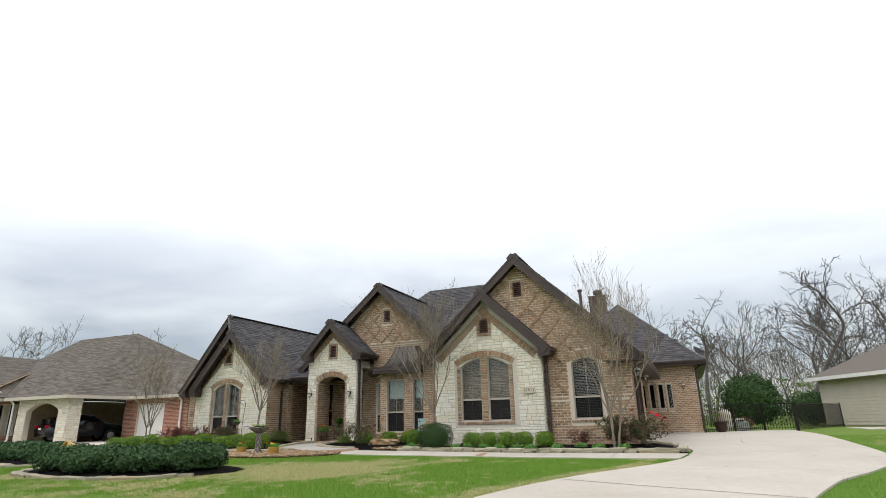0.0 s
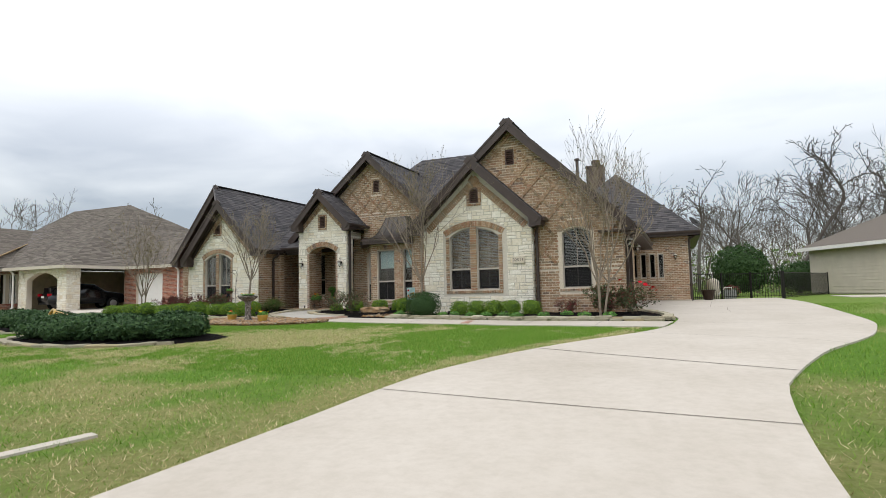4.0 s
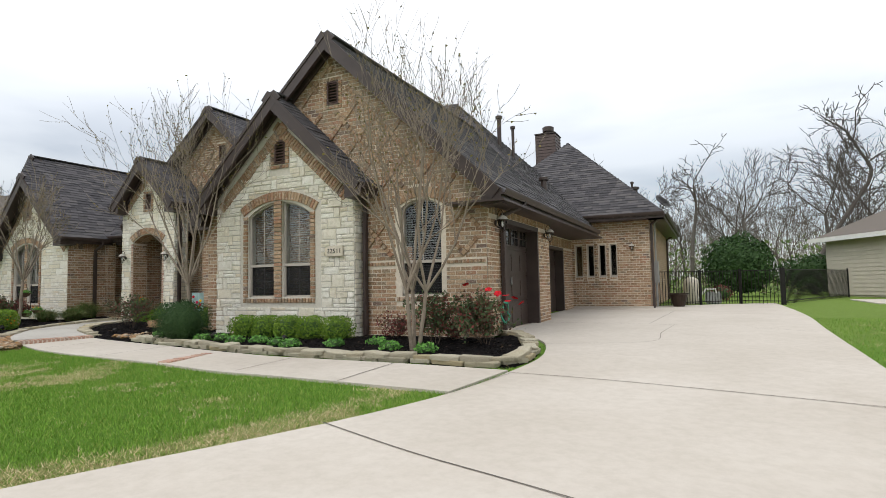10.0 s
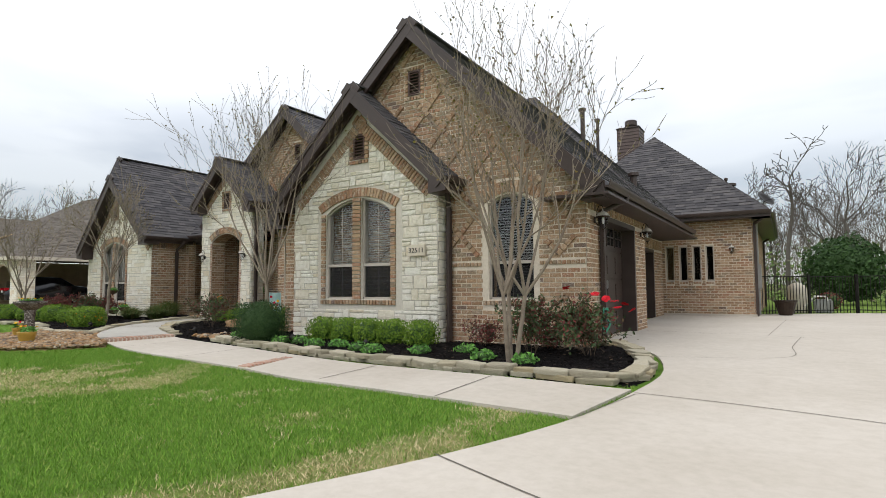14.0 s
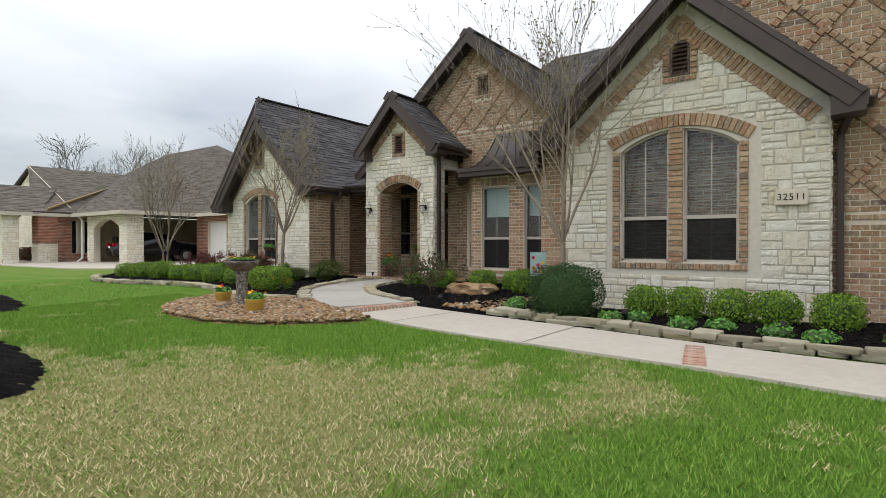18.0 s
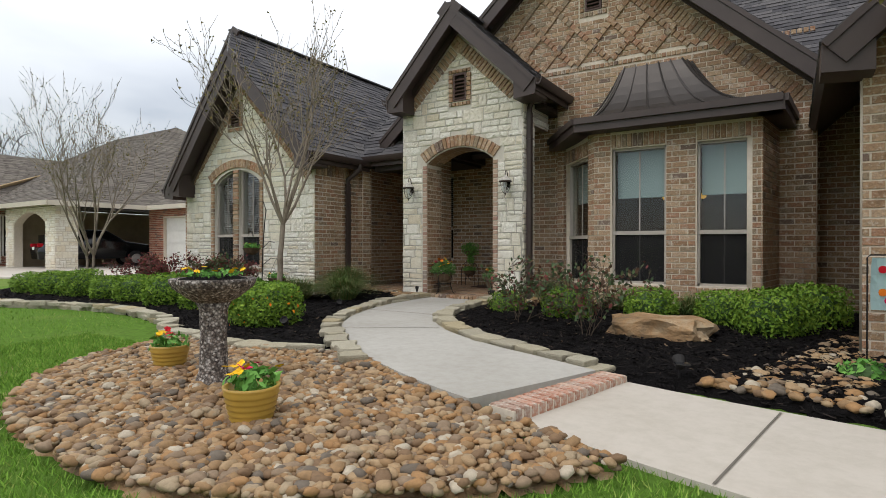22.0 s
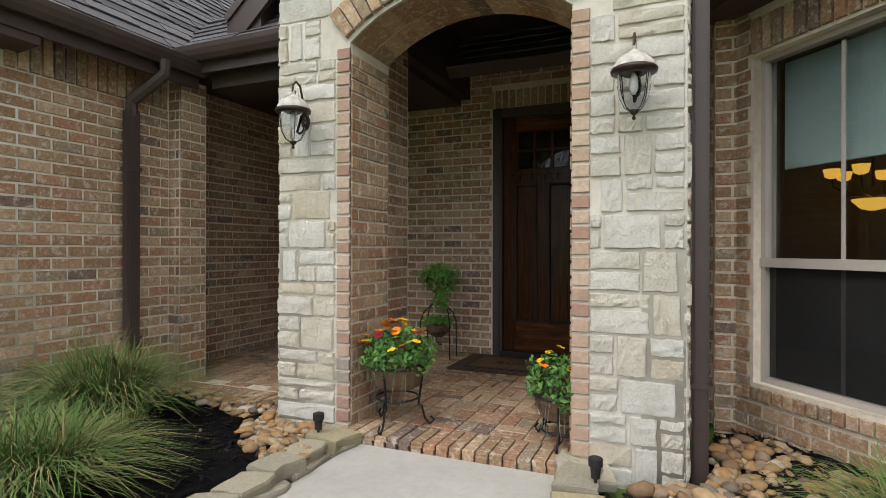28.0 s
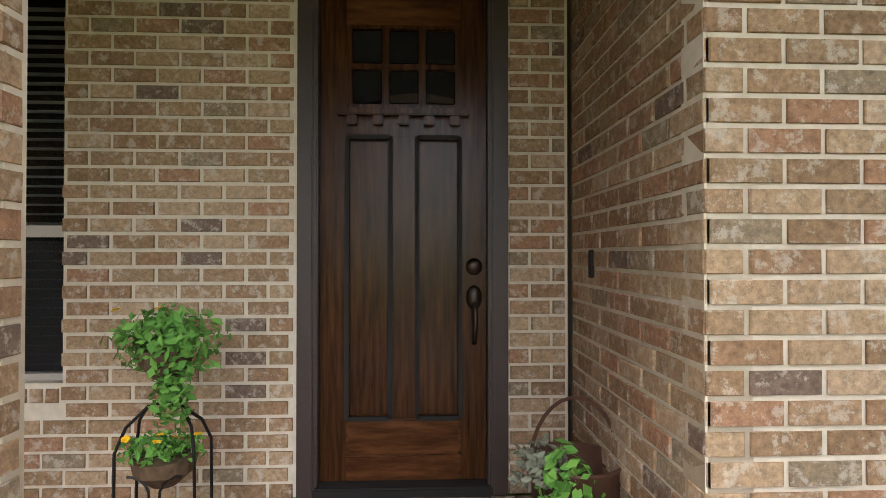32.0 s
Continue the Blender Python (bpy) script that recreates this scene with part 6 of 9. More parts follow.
def planter_stand(at, top, flowers, spill, name="flower_stand"):
    """An iron stand with a coco-lined basket full of flowers."""
    t_ = thing(name, at, flowers[0], "plant stand", "flower stands in the porch arch")
    bm = bmesh.new()
    lathe(bm, [(0.07, top - 0.16), (0.13, top - 0.13), (0.165, top - 0.04), (0.17, top)], 16)
    part("basket", bm, M_COCO, t_)
    for k in range(3):
        q = 2 * math.pi * (k / 3 + 0.08)
        c, s = math.cos(q), math.sin(q)
        bm = bmesh.new()
        tube(bm, [(0.16 * c, 0.16 * s, top - 0.02), (0.13 * c, 0.13 * s, top - 0.25), (0.15 * c, 0.15 * s, 0.12), (0.17 * c, 0.17 * s, 0.04), (0.20 * c, 0.20 * s, 0.008), (0.225 * c, 0.225 * s, 0.03), (0.205 * c, 0.205 * s, 0.055)], 0.007, 6)
        part("leg", bm, M_IRON, t_)
    for z, r in ((top - 0.01, 0.172), (top - 0.2, 0.13)):
        bm = bmesh.new()
        tube(bm, [(r * math.cos(q), r * math.sin(q), z) for q in np.linspace(0, 2 * math.pi, 20)], 0.007, 5)
        part("ring", bm, M_IRON, t_)
    part("foliage", leaf_cloud("foliage", 1500, (0.22, 0.22, 0.15), 0.020, (0, 0, top + 0.06), shell=0.45), L_PANSY, t_)
    for mat__, n, sz in flowers[1]:
        for k in range(n):
            q, r = rng.uniform(0, 6.28), 0.23 * math.sqrt(rng.random())
            part("flower", flower_head(sz, (r * math.cos(q), r * math.sin(q), top + 0.07 + 0.165 * (1 - (r / 0.26) ** 2) + rng.uniform(-0.02, 0.035))), mat__, t_)
    part("trailing_moss", strands("trailing_moss", spill, 0.17, top - 0.03, 0.32), L_MOSS, t_)
    return t_


# ---- plants ----


def leaf_cloud(name, n, radii, size, center, shell=0.5, flat=0.0, lump=0.18, low=-1.0, seed=None, boxy=0.0):
    """Many small folded leaves filling the outer shell of a lumpy rounded body."""
    r_ = np.random.default_rng(seed if seed is not None else int(rng.integers(1e6)))
    d = r_.normal(size=(n, 3))
    d /= np.linalg.norm(d, axis=1)[:, None]
    d[:, 2] = np.maximum(d[:, 2], low)
    ph = r_.uniform(0, 6.28, 6)
    k = 1 + lump * (np.sin(3.1 * d[:, 0] * 2 + ph[0]) * np.sin(2.7 * d[:, 1] * 2 + ph[1]) + 0.6 * np.sin(7 * d[:, 0] + ph[2]) * np.sin(6 * d[:, 2] + ph[3]))
    rad = (1 - shell * r_.random(n) ** 1.6) * k
    rad = rad * np.abs(d).max(1) ** -boxy
    c = d * rad[:, None] * np.array(radii) + np.array(center)
    nrm = d * 0.8 + r_.normal(size=(n, 3)) * 0.55
    nrm /= np.linalg.norm(nrm, axis=1)[:, None]
    a = np.cross(nrm, r_.normal(size=(n, 3)))
    a /= np.linalg.norm(a, axis=1)[:, None]
    b = np.cross(nrm, a)
    s = size * r_.uniform(0.6, 1.3, (n, 1))
    V = np.stack([c - a * s, c + b * s * 0.5 + nrm * s * 0.12, c + a * s, c - b * s * 0.5 + nrm * s * 0.12], 1).reshape(-1, 3)
    F = np.arange(4 * n).reshape(-1, 4)
    return mesh_of(name, V, F)


def flower_head(size, at):
    """Five rounded, slightly ruffled petals, tipped to one side."""
    bm = bmesh.new()
    turn, tip = rng.uniform(0, 6.28), rng.uniform(-0.5, 0.9)
    R_ = Matrix.Rotation(rng.uniform(0, 6.28), 3, "Z") @ Matrix.Rotation(tip, 3, "X")
    for i in range(5):
        q = turn + 2 * math.pi * i / 5
        rim = []
        for k in range(6):
            f = k / 5 - 0.5
            r = size * (1.0 - 1.4 * f * f) * rng.uniform(0.95, 1.05)
            rim.append((r * math.cos(q + f * 1.75), r * math.sin(q + f * 1.75), size * (0.18 + 0.10 * (i % 2) + rng.uniform(-0.07, 0.07))))
        bm.faces.new([bm.verts.new(R_ @ Vector(v) + Vector(at)) for v in [(0, 0, size * 0.05 * (i % 2))] + rim])
    me = bpy.data.meshes.new("flower")
    bm.to_mesh(me)
    bm.free()
    return me


def strands(name, n, r, top, drop):
    V, F = [], []
    for k in range(n):
        q = rng.uniform(0, 6.28)
        x, y = r * math.cos(q), r * math.sin(q)
        L = drop * rng.uniform(0.3, 1)
        a = np.array((x, y, top))
        t_ = np.array((-math.sin(q), math.cos(q), 0)) * 0.0013
        e = a + np.array((rng.uniform(-0.03, 0.03), rng.uniform(-0.03, 0.03), -L))
        m_ = (a + e) / 2 + np.array((rng.uniform(-0.03, 0.03), rng.uniform(-0.03, 0.03), 0))
        o = len(V)
        V += [a - t_, a + t_, m_ + t_, m_ - t_, e]
        F += [(o, o + 1, o + 2, o + 3), (o + 3, o + 2, o + 4)]
    return mesh_of(name, V, F)


def segs_mesh(name, segs, sides):
    """Tapered prisms from rows of (p0, p1, r0, r1)."""
    P0, P1 = np.array([s[0] for s in segs]), np.array([s[1] for s in segs])
    R0, R1 = np.array([s[2] for s in segs]), np.array([s[3] for s in segs])
    d = P1 - P0
    d /= np.linalg.norm(d, axis=1)[:, None] + 1e-9
    ref = np.where(np.abs(d[:, 2:3]) > 0.9, np.array([[1.0, 0, 0]]), np.array([[0, 0, 1.0]]))
    a = np.cross(d, ref)
    a /= np.linalg.norm(a, axis=1)[:, None]
    b = np.cross(d, a)
    q = 2 * np.pi * np.arange(sides) / sides
    ring = np.cos(q)[None, :, None] * a[:, None] + np.sin(q)[None, :, None] * b[:, None]
    V = np.concatenate([P0[:, None] + ring * R0[:, None, None], P1[:, None] + ring * R1[:, None, None]], 1).reshape(-1, 3)
    pat = np.array([(i, (i + 1) % sides, sides + (i + 1) % sides, sides + i) for i in range(sides)])
    F = (pat[None] + 2 * sides * np.arange(len(segs))[:, None, None]).reshape(-1, 4)
    return mesh_of(name, V, F)


def grow(r_, start, way, length, radius, depth, spread, up, kids, out, wig=0.18, shrink=0.72):
    """A branch of several bends with its own side branches, recursively."""
    p, d = np.array(start, float), np.array(way, float)
    n = 4 if depth > 1 else 3
    for i in range(n):
        d = d + r_.normal(size=3) * wig + np.array((0, 0, up))
        d /= np.linalg.norm(d)
        q = p + d * length / n
        r0, r1 = radius * (1 - 0.5 * i / n), radius * (1 - 0.5 * (i + 1) / n)
        out.append((p, q, r0, r1, depth))
        p = q
        if depth > 0 and (i > 0 or depth < 3):
            for _ in range(kids if i == n - 1 else max(1, kids - 1)):
                side = r_.normal(size=3)
                side -= d * side.dot(d)
                side /= np.linalg.norm(side) + 1e-9
                grow(r_, p, d * (1 - spread) + side * spread, length * shrink * r_.uniform(0.7, 1.1), r1 * 0.62, depth - 1, spread, up, kids, out, wig, shrink)


def crape_myrtle(at, height, seed, trunks=1, fork=1.2, lean=(0.0, 0.0), label="bare crape myrtle with pale peeling bark and fine upright twigs"):
    """One or a few short trunks that fork into upright limbs with a fan of fine twigs."""
    r_ = np.random.default_rng(seed)
    t_ = thing("crape_myrtle", at, label, "tree", "crape myrtles in the beds")
    out = []
    for k in range(trunks):
        q = 2 * math.pi * k / max(trunks, 1) + r_.uniform(-0.4, 0.4)
        off_ = 0.05 * (trunks > 1)
        p = np.array((off_ * math.cos(q), off_ * math.sin(q), -0.05))
        d = np.array((lean[0] + off_ * 2.0 * math.cos(q), lean[1] + off_ * 2.0 * math.sin(q), 1.0))
        n = 6
        for i in range(n):
            w = d + r_.normal(size=3) * 0.05
            e = p + w / np.linalg.norm(w) * (fork + 0.05) / n
            r0 = (0.046 if trunks == 1 else 0.034) * (1 - 0.25 * i / n)
            out.append((p, e, r0, r0 * 0.96, 4))
            p = e
        limbs = 8 if trunks == 1 else 4
        for b_ in range(limbs):
            a = 2 * math.pi * b_ / limbs + r_.uniform(-0.5, 0.5)
            tilt = r_.uniform(0.25, 0.62)
            grow(r_, p, (tilt * math.cos(a) + lean[0], tilt * math.sin(a) + lean[1], 1), (height - fork) * r_.uniform(0.46, 0.58), 0.022, 3, 0.36, 0.12, 2, out, 0.12, 0.62)
    thick = [s[:4] for s in out if s[4] >= 2]
    thin = [(s[0], s[1], max(s[2], 0.0036), max(s[3], 0.0026)) for s in out if s[4] < 2]
    smooth(part("trunk", segs_mesh("trunk", thick, 7), M_BARK, t_, kind="stuff"))
    part("twig_growth", segs_mesh("twig_growth", thin, 3), M_BARK, t_, kind="stuff")
    tips = [s[1] for s in out if s[4] == 0]
    sel = [tips[i] for i in r_.choice(len(tips), min(len(tips), 900), replace=False)]
    n = len(sel)
    c = np.array(sel)
    a, b = r_.normal(size=(n, 3)), r_.normal(size=(n, 3))
    a /= np.linalg.norm(a, axis=1)[:, None]
    b /= np.linalg.norm(b, axis=1)[:, None]
    V = np.stack([c, c + a * 0.035, c + a * 0.025 + b * 0.035, c + b * 0.012], 1).reshape(-1, 3)
    part("bud_growth", mesh_of("bud_growth", V, np.arange(4 * n).reshape(-1, 4)), L_BUD, t_, kind="stuff")
    return t_


def shrub(at, w, d, h, material, label, n=900, size=0.022, category="shrub", group="", name="boxwood_shrub", mesh=None, turn=0.0):
    t_ = thing(name, at, label, category, group)
    t_.rotation_euler[2] = turn
    me = mesh or leaf_cloud("foliage", n, (w / 2, d / 2, h / 2), size, (0, 0, h * 0.5), 0.45, low=-0.8, lump=0.10)
    part("foliage", me, material, t_)
    # a dark ball stands in for the shade deep inside the leaves
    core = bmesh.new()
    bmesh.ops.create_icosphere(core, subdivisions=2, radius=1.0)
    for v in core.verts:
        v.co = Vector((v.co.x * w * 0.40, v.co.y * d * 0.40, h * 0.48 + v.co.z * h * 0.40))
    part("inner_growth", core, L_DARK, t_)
    return t_


def bush_branches(at, w, h, n, leaf, seed, label, name="rose_bush", leaves=420, size=0.03, group=""):
    """An open shrub: canes from the base with scattered leaves."""
    r_ = np.random.default_rng(seed)
    t_ = thing(name, at, label, "shrub", group)
    out = []
    for k in range(n):
        q = r_.uniform(0, 6.28)
        grow(r_, (0.04 * math.cos(q), 0.04 * math.sin(q), 0), (0.5 * w / h * math.cos(q), 0.5 * w / h * math.sin(q), 1), h * 0.55, 0.0055, 2, 0.42, 0.03, 2, out, 0.16, 0.62)
    part("cane_growth", segs_mesh("cane_growth", [(s[0], s[1], max(s[2], 0.003), max(s[3], 0.0025)) for s in out], 4), M_CANE, t_, kind="stuff")
    pts = np.array([s[1] for s in out if s[4] <= 1 and s[1][2] > h * 0.25])
    idx = r_.integers(0, len(pts), leaves)
    c = pts[idx] + r_.normal(size=(leaves, 3)) * 0.035
    a, b = r_.normal(size=(leaves, 3)), r_.normal(size=(leaves, 3))
    a /= np.linalg.norm(a, axis=1)[:, None]
    b -= a * (a * b).sum(1)[:, None]
    b /= np.linalg.norm(b, axis=1)[:, None]
    V = np.stack([c - a * size, c + b * size * 0.55, c + a * size, c - b * size * 0.55], 1).reshape(-1, 3)
    part("foliage", mesh_of("foliage", V, np.arange(4 * leaves).reshape(-1, 4)), leaf, t_)
    return t_, pts


def grass_clump(at, r, h, n, seed, label="tall arching ornamental grass clump, green and straw"):
    r_ = np.random.default_rng(seed)
    t_ = thing("ornamental_grass", at, label, "ornamental grass", "grass clumps in the beds")
    V, F = [], []
    for k in range(n):
        q, q2 = r_.uniform(0, 6.28), r_.uniform(0, 6.28)
        base = np.array((math.cos(q2), math.sin(q2), 0)) * r * 0.30 * math.sqrt(r_.random())
        o_ = np.array((math.cos(q), math.sin(q), 0))
        bend = r_.random() ** 0.7
        L = h * r_.uniform(0.75, 1.2)
        out_ = r * (0.15 + 0.95 * bend)
        side = np.array((-o_[1], o_[0], 0)) * r_.uniform(0.0035, 0.0065)
        twist = np.array((r_.normal() * 0.03, r_.normal() * 0.03, 0))
        for i in range(6):
            f = i / 5
            p = base + (o_ * out_ + twist) * f ** 1.8 + np.array((0, 0, L * (f - (0.22 + 0.42 * bend) * f ** 2.8)))
            w = side * (1 - 0.9 * f ** 1.5)
            V += [p - w, p + w]
            if i:
                o = len(V) - 4
                F.append((o, o + 1, o + 3, o + 2))
    part("blades", mesh_of("blades", V, F), L_TALL, t_)
    return t_


# ---- planting beds ----


def in_poly(P_, poly):
    x, y = P_[:, 0], P_[:, 1]
    c = np.zeros(len(P_), bool)
    for (x0, y0), (x1, y1) in zip(poly, poly[1:] + poly[:1]):
        hit_ = ((y0 > y) != (y1 > y)) & (x < (x1 - x0) * (y - y0) / (y1 - y0 + 1e-12) + x0)
        c ^= hit_
    return c


def edge_dist(P_, poly):
    d = np.full(len(P_), 1e9)
    for p, q in zip(poly, poly[1:] + poly[:1]):
        p, q = np.array(p), np.array(q)
        t_ = np.clip(((P_ - p) @ (q - p)) / ((q - p) @ (q - p) + 1e-12), 0, 1)
        d = np.minimum(d, np.hypot(*(P_ - p - t_[:, None] * (q - p)).T))
    return d


def bed(name, poly, material, label, rise, chips, step=0.09, bump=0.018):
    """A mounded bed on a fine grid inside an outline, with loose chips on top."""
    pa = np.array(poly)
    lo, hi = pa.min(0), pa.max(0)
    gx_, gy_ = np.arange(lo[0], hi[0] + step, step), np.arange(lo[1], hi[1] + step, step)
    G = np.stack(np.meshgrid(gx_, gy_), -1).reshape(-1, 2)
    ins, dist = in_poly(G, poly), edge_dist(G, poly)
    keep = ins | (dist < step * 0.8)
    z = np.array([gz(x, y) for x, y in G]) + np.where(ins, rise * np.clip(dist / 0.35, 0.0, 1), -0.03) + rng.uniform(-bump, bump, len(G)) * ins
    idx = np.full(len(G), -1)
    idx[keep] = np.arange(keep.sum())
    nx = len(gx_)
    F = []
    for j in range(len(gy_) - 1):
        for i in range(nx - 1):
            k = [j * nx + i, j * nx + i + 1, (j + 1) * nx + i + 1, (j + 1) * nx + i]
            if all(keep[q] for q in k) and any(ins[q] for q in k):
                F.append([idx[q] for q in k])
    ob = solid(name, mesh_of(name, np.c_[G, z][keep], F), material, label, "flower bed", kind="structure")
    if chips:
        P_ = rng.uniform(lo, hi, (int(chips * 1.8), 2))
        P_ = P_[in_poly(P_, poly)][:chips]
        n = len(P_)
        zz = np.array([gz(x, y) for x, y in P_]) + rise * np.clip(edge_dist(P_, poly) / 0.35, 0, 1) + 0.012
        c = np.c_[P_, zz]
        q = rng.uniform(0, 6.28, n)
        a = np.stack([np.cos(q), np.sin(q), rng.uniform(-0.4, 0.5, n)], 1) * rng.uniform(0.012, 0.035, (n, 1))
        b = np.stack([-np.sin(q), np.cos(q), rng.uniform(-0.5, 0.5, n)], 1) * rng.uniform(0.003, 0.008, (n, 1))
        V = np.stack([c - a - b, c + a - b, c + a + b, c - a + b], 1).reshape(-1, 3)
        part("bark_chips", mesh_of("bark_chips", V, np.arange(4 * n).reshape(-1, 4)), M_CHIP, ob, kind="stuff")
    return ob


off = lambda line, d: [tuple(np.array(p) + d * np.array((-(b[1] - a[1]), b[0] - a[0])) / (math.hypot(b[0] - a[0], b[1] - a[1]) + 1e-9)) for p, a, b in zip(line, [line[0]] + line[:-1], line[1:] + [line[-1]])]
BED_R = [tuple(p) for p in off(UR, -0.03)][::3] + [(-13.1, 20.46), (-12.9, 21.6), (-8.4, 21.55), (-8.33, 17.7), (-4.65, 17.7), (-4.6, 18.05), (-2.05, 18.1), (-2.05, 18.85), (-1.5, 18.5), (-0.95, 17.3), (-0.74, 16.2), (-0.86, 15.52), (-1.4, 15.46), (-2.2, 15.5), (-3.3, 15.52), (-4.5, 15.55), (-5.93, 15.74), (-7.48, 16.02), (-9.03, 16.28), (-10.0, 16.46)]
BED_L = [tuple(p) for p in off(UL, 0.03)][::-1][:-14:3] + [(-12.95, 16.12), (-13.25, 15.92), (-13.75, 15.78), (-14.3, 15.75), (-14.9, 15.85), (-15.5, 15.95), (-16.2, 16.35), (-17.2, 16.6), (-18.3, 16.7), (-19.6, 16.5), (-20.6, 16.2), (-22.5, 16.3), (-24.2, 17.2), (-26.5, 19.5), (-25.5, 21.2), (-22.0, 21.4), (-20.97, 19.7), (-16.92, 19.7), (-16.92, 21.3), (-15.5, 20.82), (-15.2, 20.5)]
ROCK = [(-14.95, 15.78), (-14.88, 14.9), (-14.4, 14.25), (-13.87, 13.87), (-13.1, 13.62), (-12.3, 13.55), (-11.7, 13.62), (-11.2, 13.8), (-10.8, 14.1), (-10.4, 14.45), (-10.05, 14.9), (-10.5, 15.12), (-11.1, 15.28), (-12.0, 15.70), (-12.85, 16.2), (-13.25, 15.92), (-14.2, 15.75)]
ROCK2 = [(-9.95, 16.55), (-9.0, 16.4), (-8.8, 16.85), (-8.65, 18.0), (-8.45, 19.2), (-9.0, 19.1), (-9.2, 18.2), (-9.6, 17.3)]
ROCK3 = [(-13.3, 20.2), (-12.95, 20.05), (-12.5, 20.2), (-12.0, 20.35), (-12.6, 21.3), (-12.9, 21.3), (-12.98, 20.45), (-13.3, 20.46)]
ROCK4 = [(-14.88, 19.95), (-15.3, 20.0), (-15.7, 20.45), (-16.5, 20.62), (-16.6, 20.82), (-15.5, 20.76), (-15.45, 20.48), (-15.0, 20.46)]
ISLAND = [(-14.6, 8.9), (-13.5, 8.5), (-12.1, 8.3), (-11.2, 8.4), (-10.4, 8.65), (-9.7, 9.2), (-9.35, 9.95), (-9.7, 10.75), (-10.5, 11.1), (-11.2, 11.25), (-12.5, 11.35), (-13.8, 11.2), (-14.9, 10.7), (-15.3, 10.0)]
ISLAND2 = [(-17.2, 10.4), (-18.2, 10.7), (-20.5, 11.05), (-23.0, 11.6), (-23.6, 12.8), (-21.0, 13.4), (-18.5, 13.2), (-17.0, 12.95), (-15.9, 12.5), (-16.0, 11.4)]
ROCK_AREAS = (ROCK, ROCK2, ROCK3, ROCK4)
bed("mulch_bed", BED_R, M_MULCH, "black mulch bed along the house front", 0.07, 26000)
bed("mulch_bed", BED_L, M_MULCH, "black mulch bed beside the entry walk", 0.07, 22000)
bed("mulch_bed", ISLAND, M_MULCH, "black mulch island bed in the lawn", 0.06, 1500, 0.15)
bed("mulch_bed", ISLAND2, M_MULCH, "black mulch island bed in the lawn", 0.06, 1200, 0.2)
bed("rock_bed", ROCK, M_BOULDER, "bed filled with brown river stones", 0.05, 0)

# river stones
base_st = []
low_st = []
for k in range(16):
    bm = bmesh.new()
    bmesh.ops.create_icosphere(bm, subdivisions=2 if k < 8 else 1, radius=1.0)
    sc = Vector((rng.uniform(0.8, 1.2), rng.uniform(0.6, 0.95), rng.uniform(0.4, 0.62)))
    for v in bm.verts:
        v.co = Vector((v.co.x * sc.x, v.co.y * sc.y, v.co.z * sc.z)) * (1 + 0.32 * noise.noise(v.co * 1.5 + Vector((k * 9, 0, 0))))
    me = bpy.data.meshes.new("river_stone")
    bm.to_mesh(me)
    bm.free()
    me.polygons.foreach_set("use_smooth", [True] * len(me.polygons))
    (base_st if k < 8 else low_st).append(me)


def scatter(poly, n, rmin, rmax, layers=0.03):
    pa = np.array(poly)
    P_ = rng.uniform(pa.min(0), pa.max(0), (n * 4, 2))
    P_ = P_[in_poly(P_, poly)][:n]
    return [(x, y, gz(x, y) + 0.042 + rng.uniform(0, layers), rng.uniform(rmin, rmax)) for x, y in P_]


def stones_joined(name, rows):
    src_ = base_st + low_st
    base = [np.array([v.co for v in me.vertices]) for me in src_]
    faces = [np.array([tuple(p.vertices) for p in me.polygons]) for me in src_]
    V, F, o = [], [], 0
    for x, y, z, r in rows:
        k = int(rng.integers(8)) + (0 if r > 0.042 else 8)
        q = rng.uniform(0, 6.28)
        c, s = math.cos(q), math.sin(q)
        tl = rng.uniform(-0.5, 0.5)
        R_ = np.array(((c, -s, 0), (s, c, 0), (0, 0, 1))) @ np.array(((1, 0, 0), (0, math.cos(tl), -math.sin(tl)), (0, math.sin(tl), math.cos(tl))))
        V.append(base[k] @ R_.T * r + (x, y, z))
        F.append(faces[k] + o)
        o += len(base[k])
    me = mesh_of(name, np.concatenate(V), np.concatenate(F))
    me.polygons.foreach_set("use_smooth", [True] * len(me.polygons))
    return me


near_, rest_ = [], []
for row in scatter(ROCK, 7000, 0.018, 0.052):
    (near_ if len(near_) < 260 and row[0] > -12.9 and row[1] > 14.1 and row[3] > 0.040 else rest_).append(row)
rest_ += scatter(ROCK2, 520, 0.024, 0.062) + scatter(ROCK3, 360, 0.022, 0.06, 0.05) + scatter(ROCK4, 420, 0.022, 0.055, 0.05)
rocks = solid("river_stones", stones_joined("river_stones", rest_), M_PEBBLE, "loose brown and tan river stones", "river stones", kind="stuff")
for x, y, z, r in near_:
    ob = new("stone", base_st[int(rng.integers(8))])
    ob.parent = rocks
    ob.matrix_basis = pose(x, y, z + 0.012, rng.uniform(-25, 25), rng.uniform(-25, 25), rng.uniform(0, 360)) @ Matrix.Diagonal((r, r, r, 1))
for me in base_st:
    me.materials.append(M_PEBBLE_ONE)

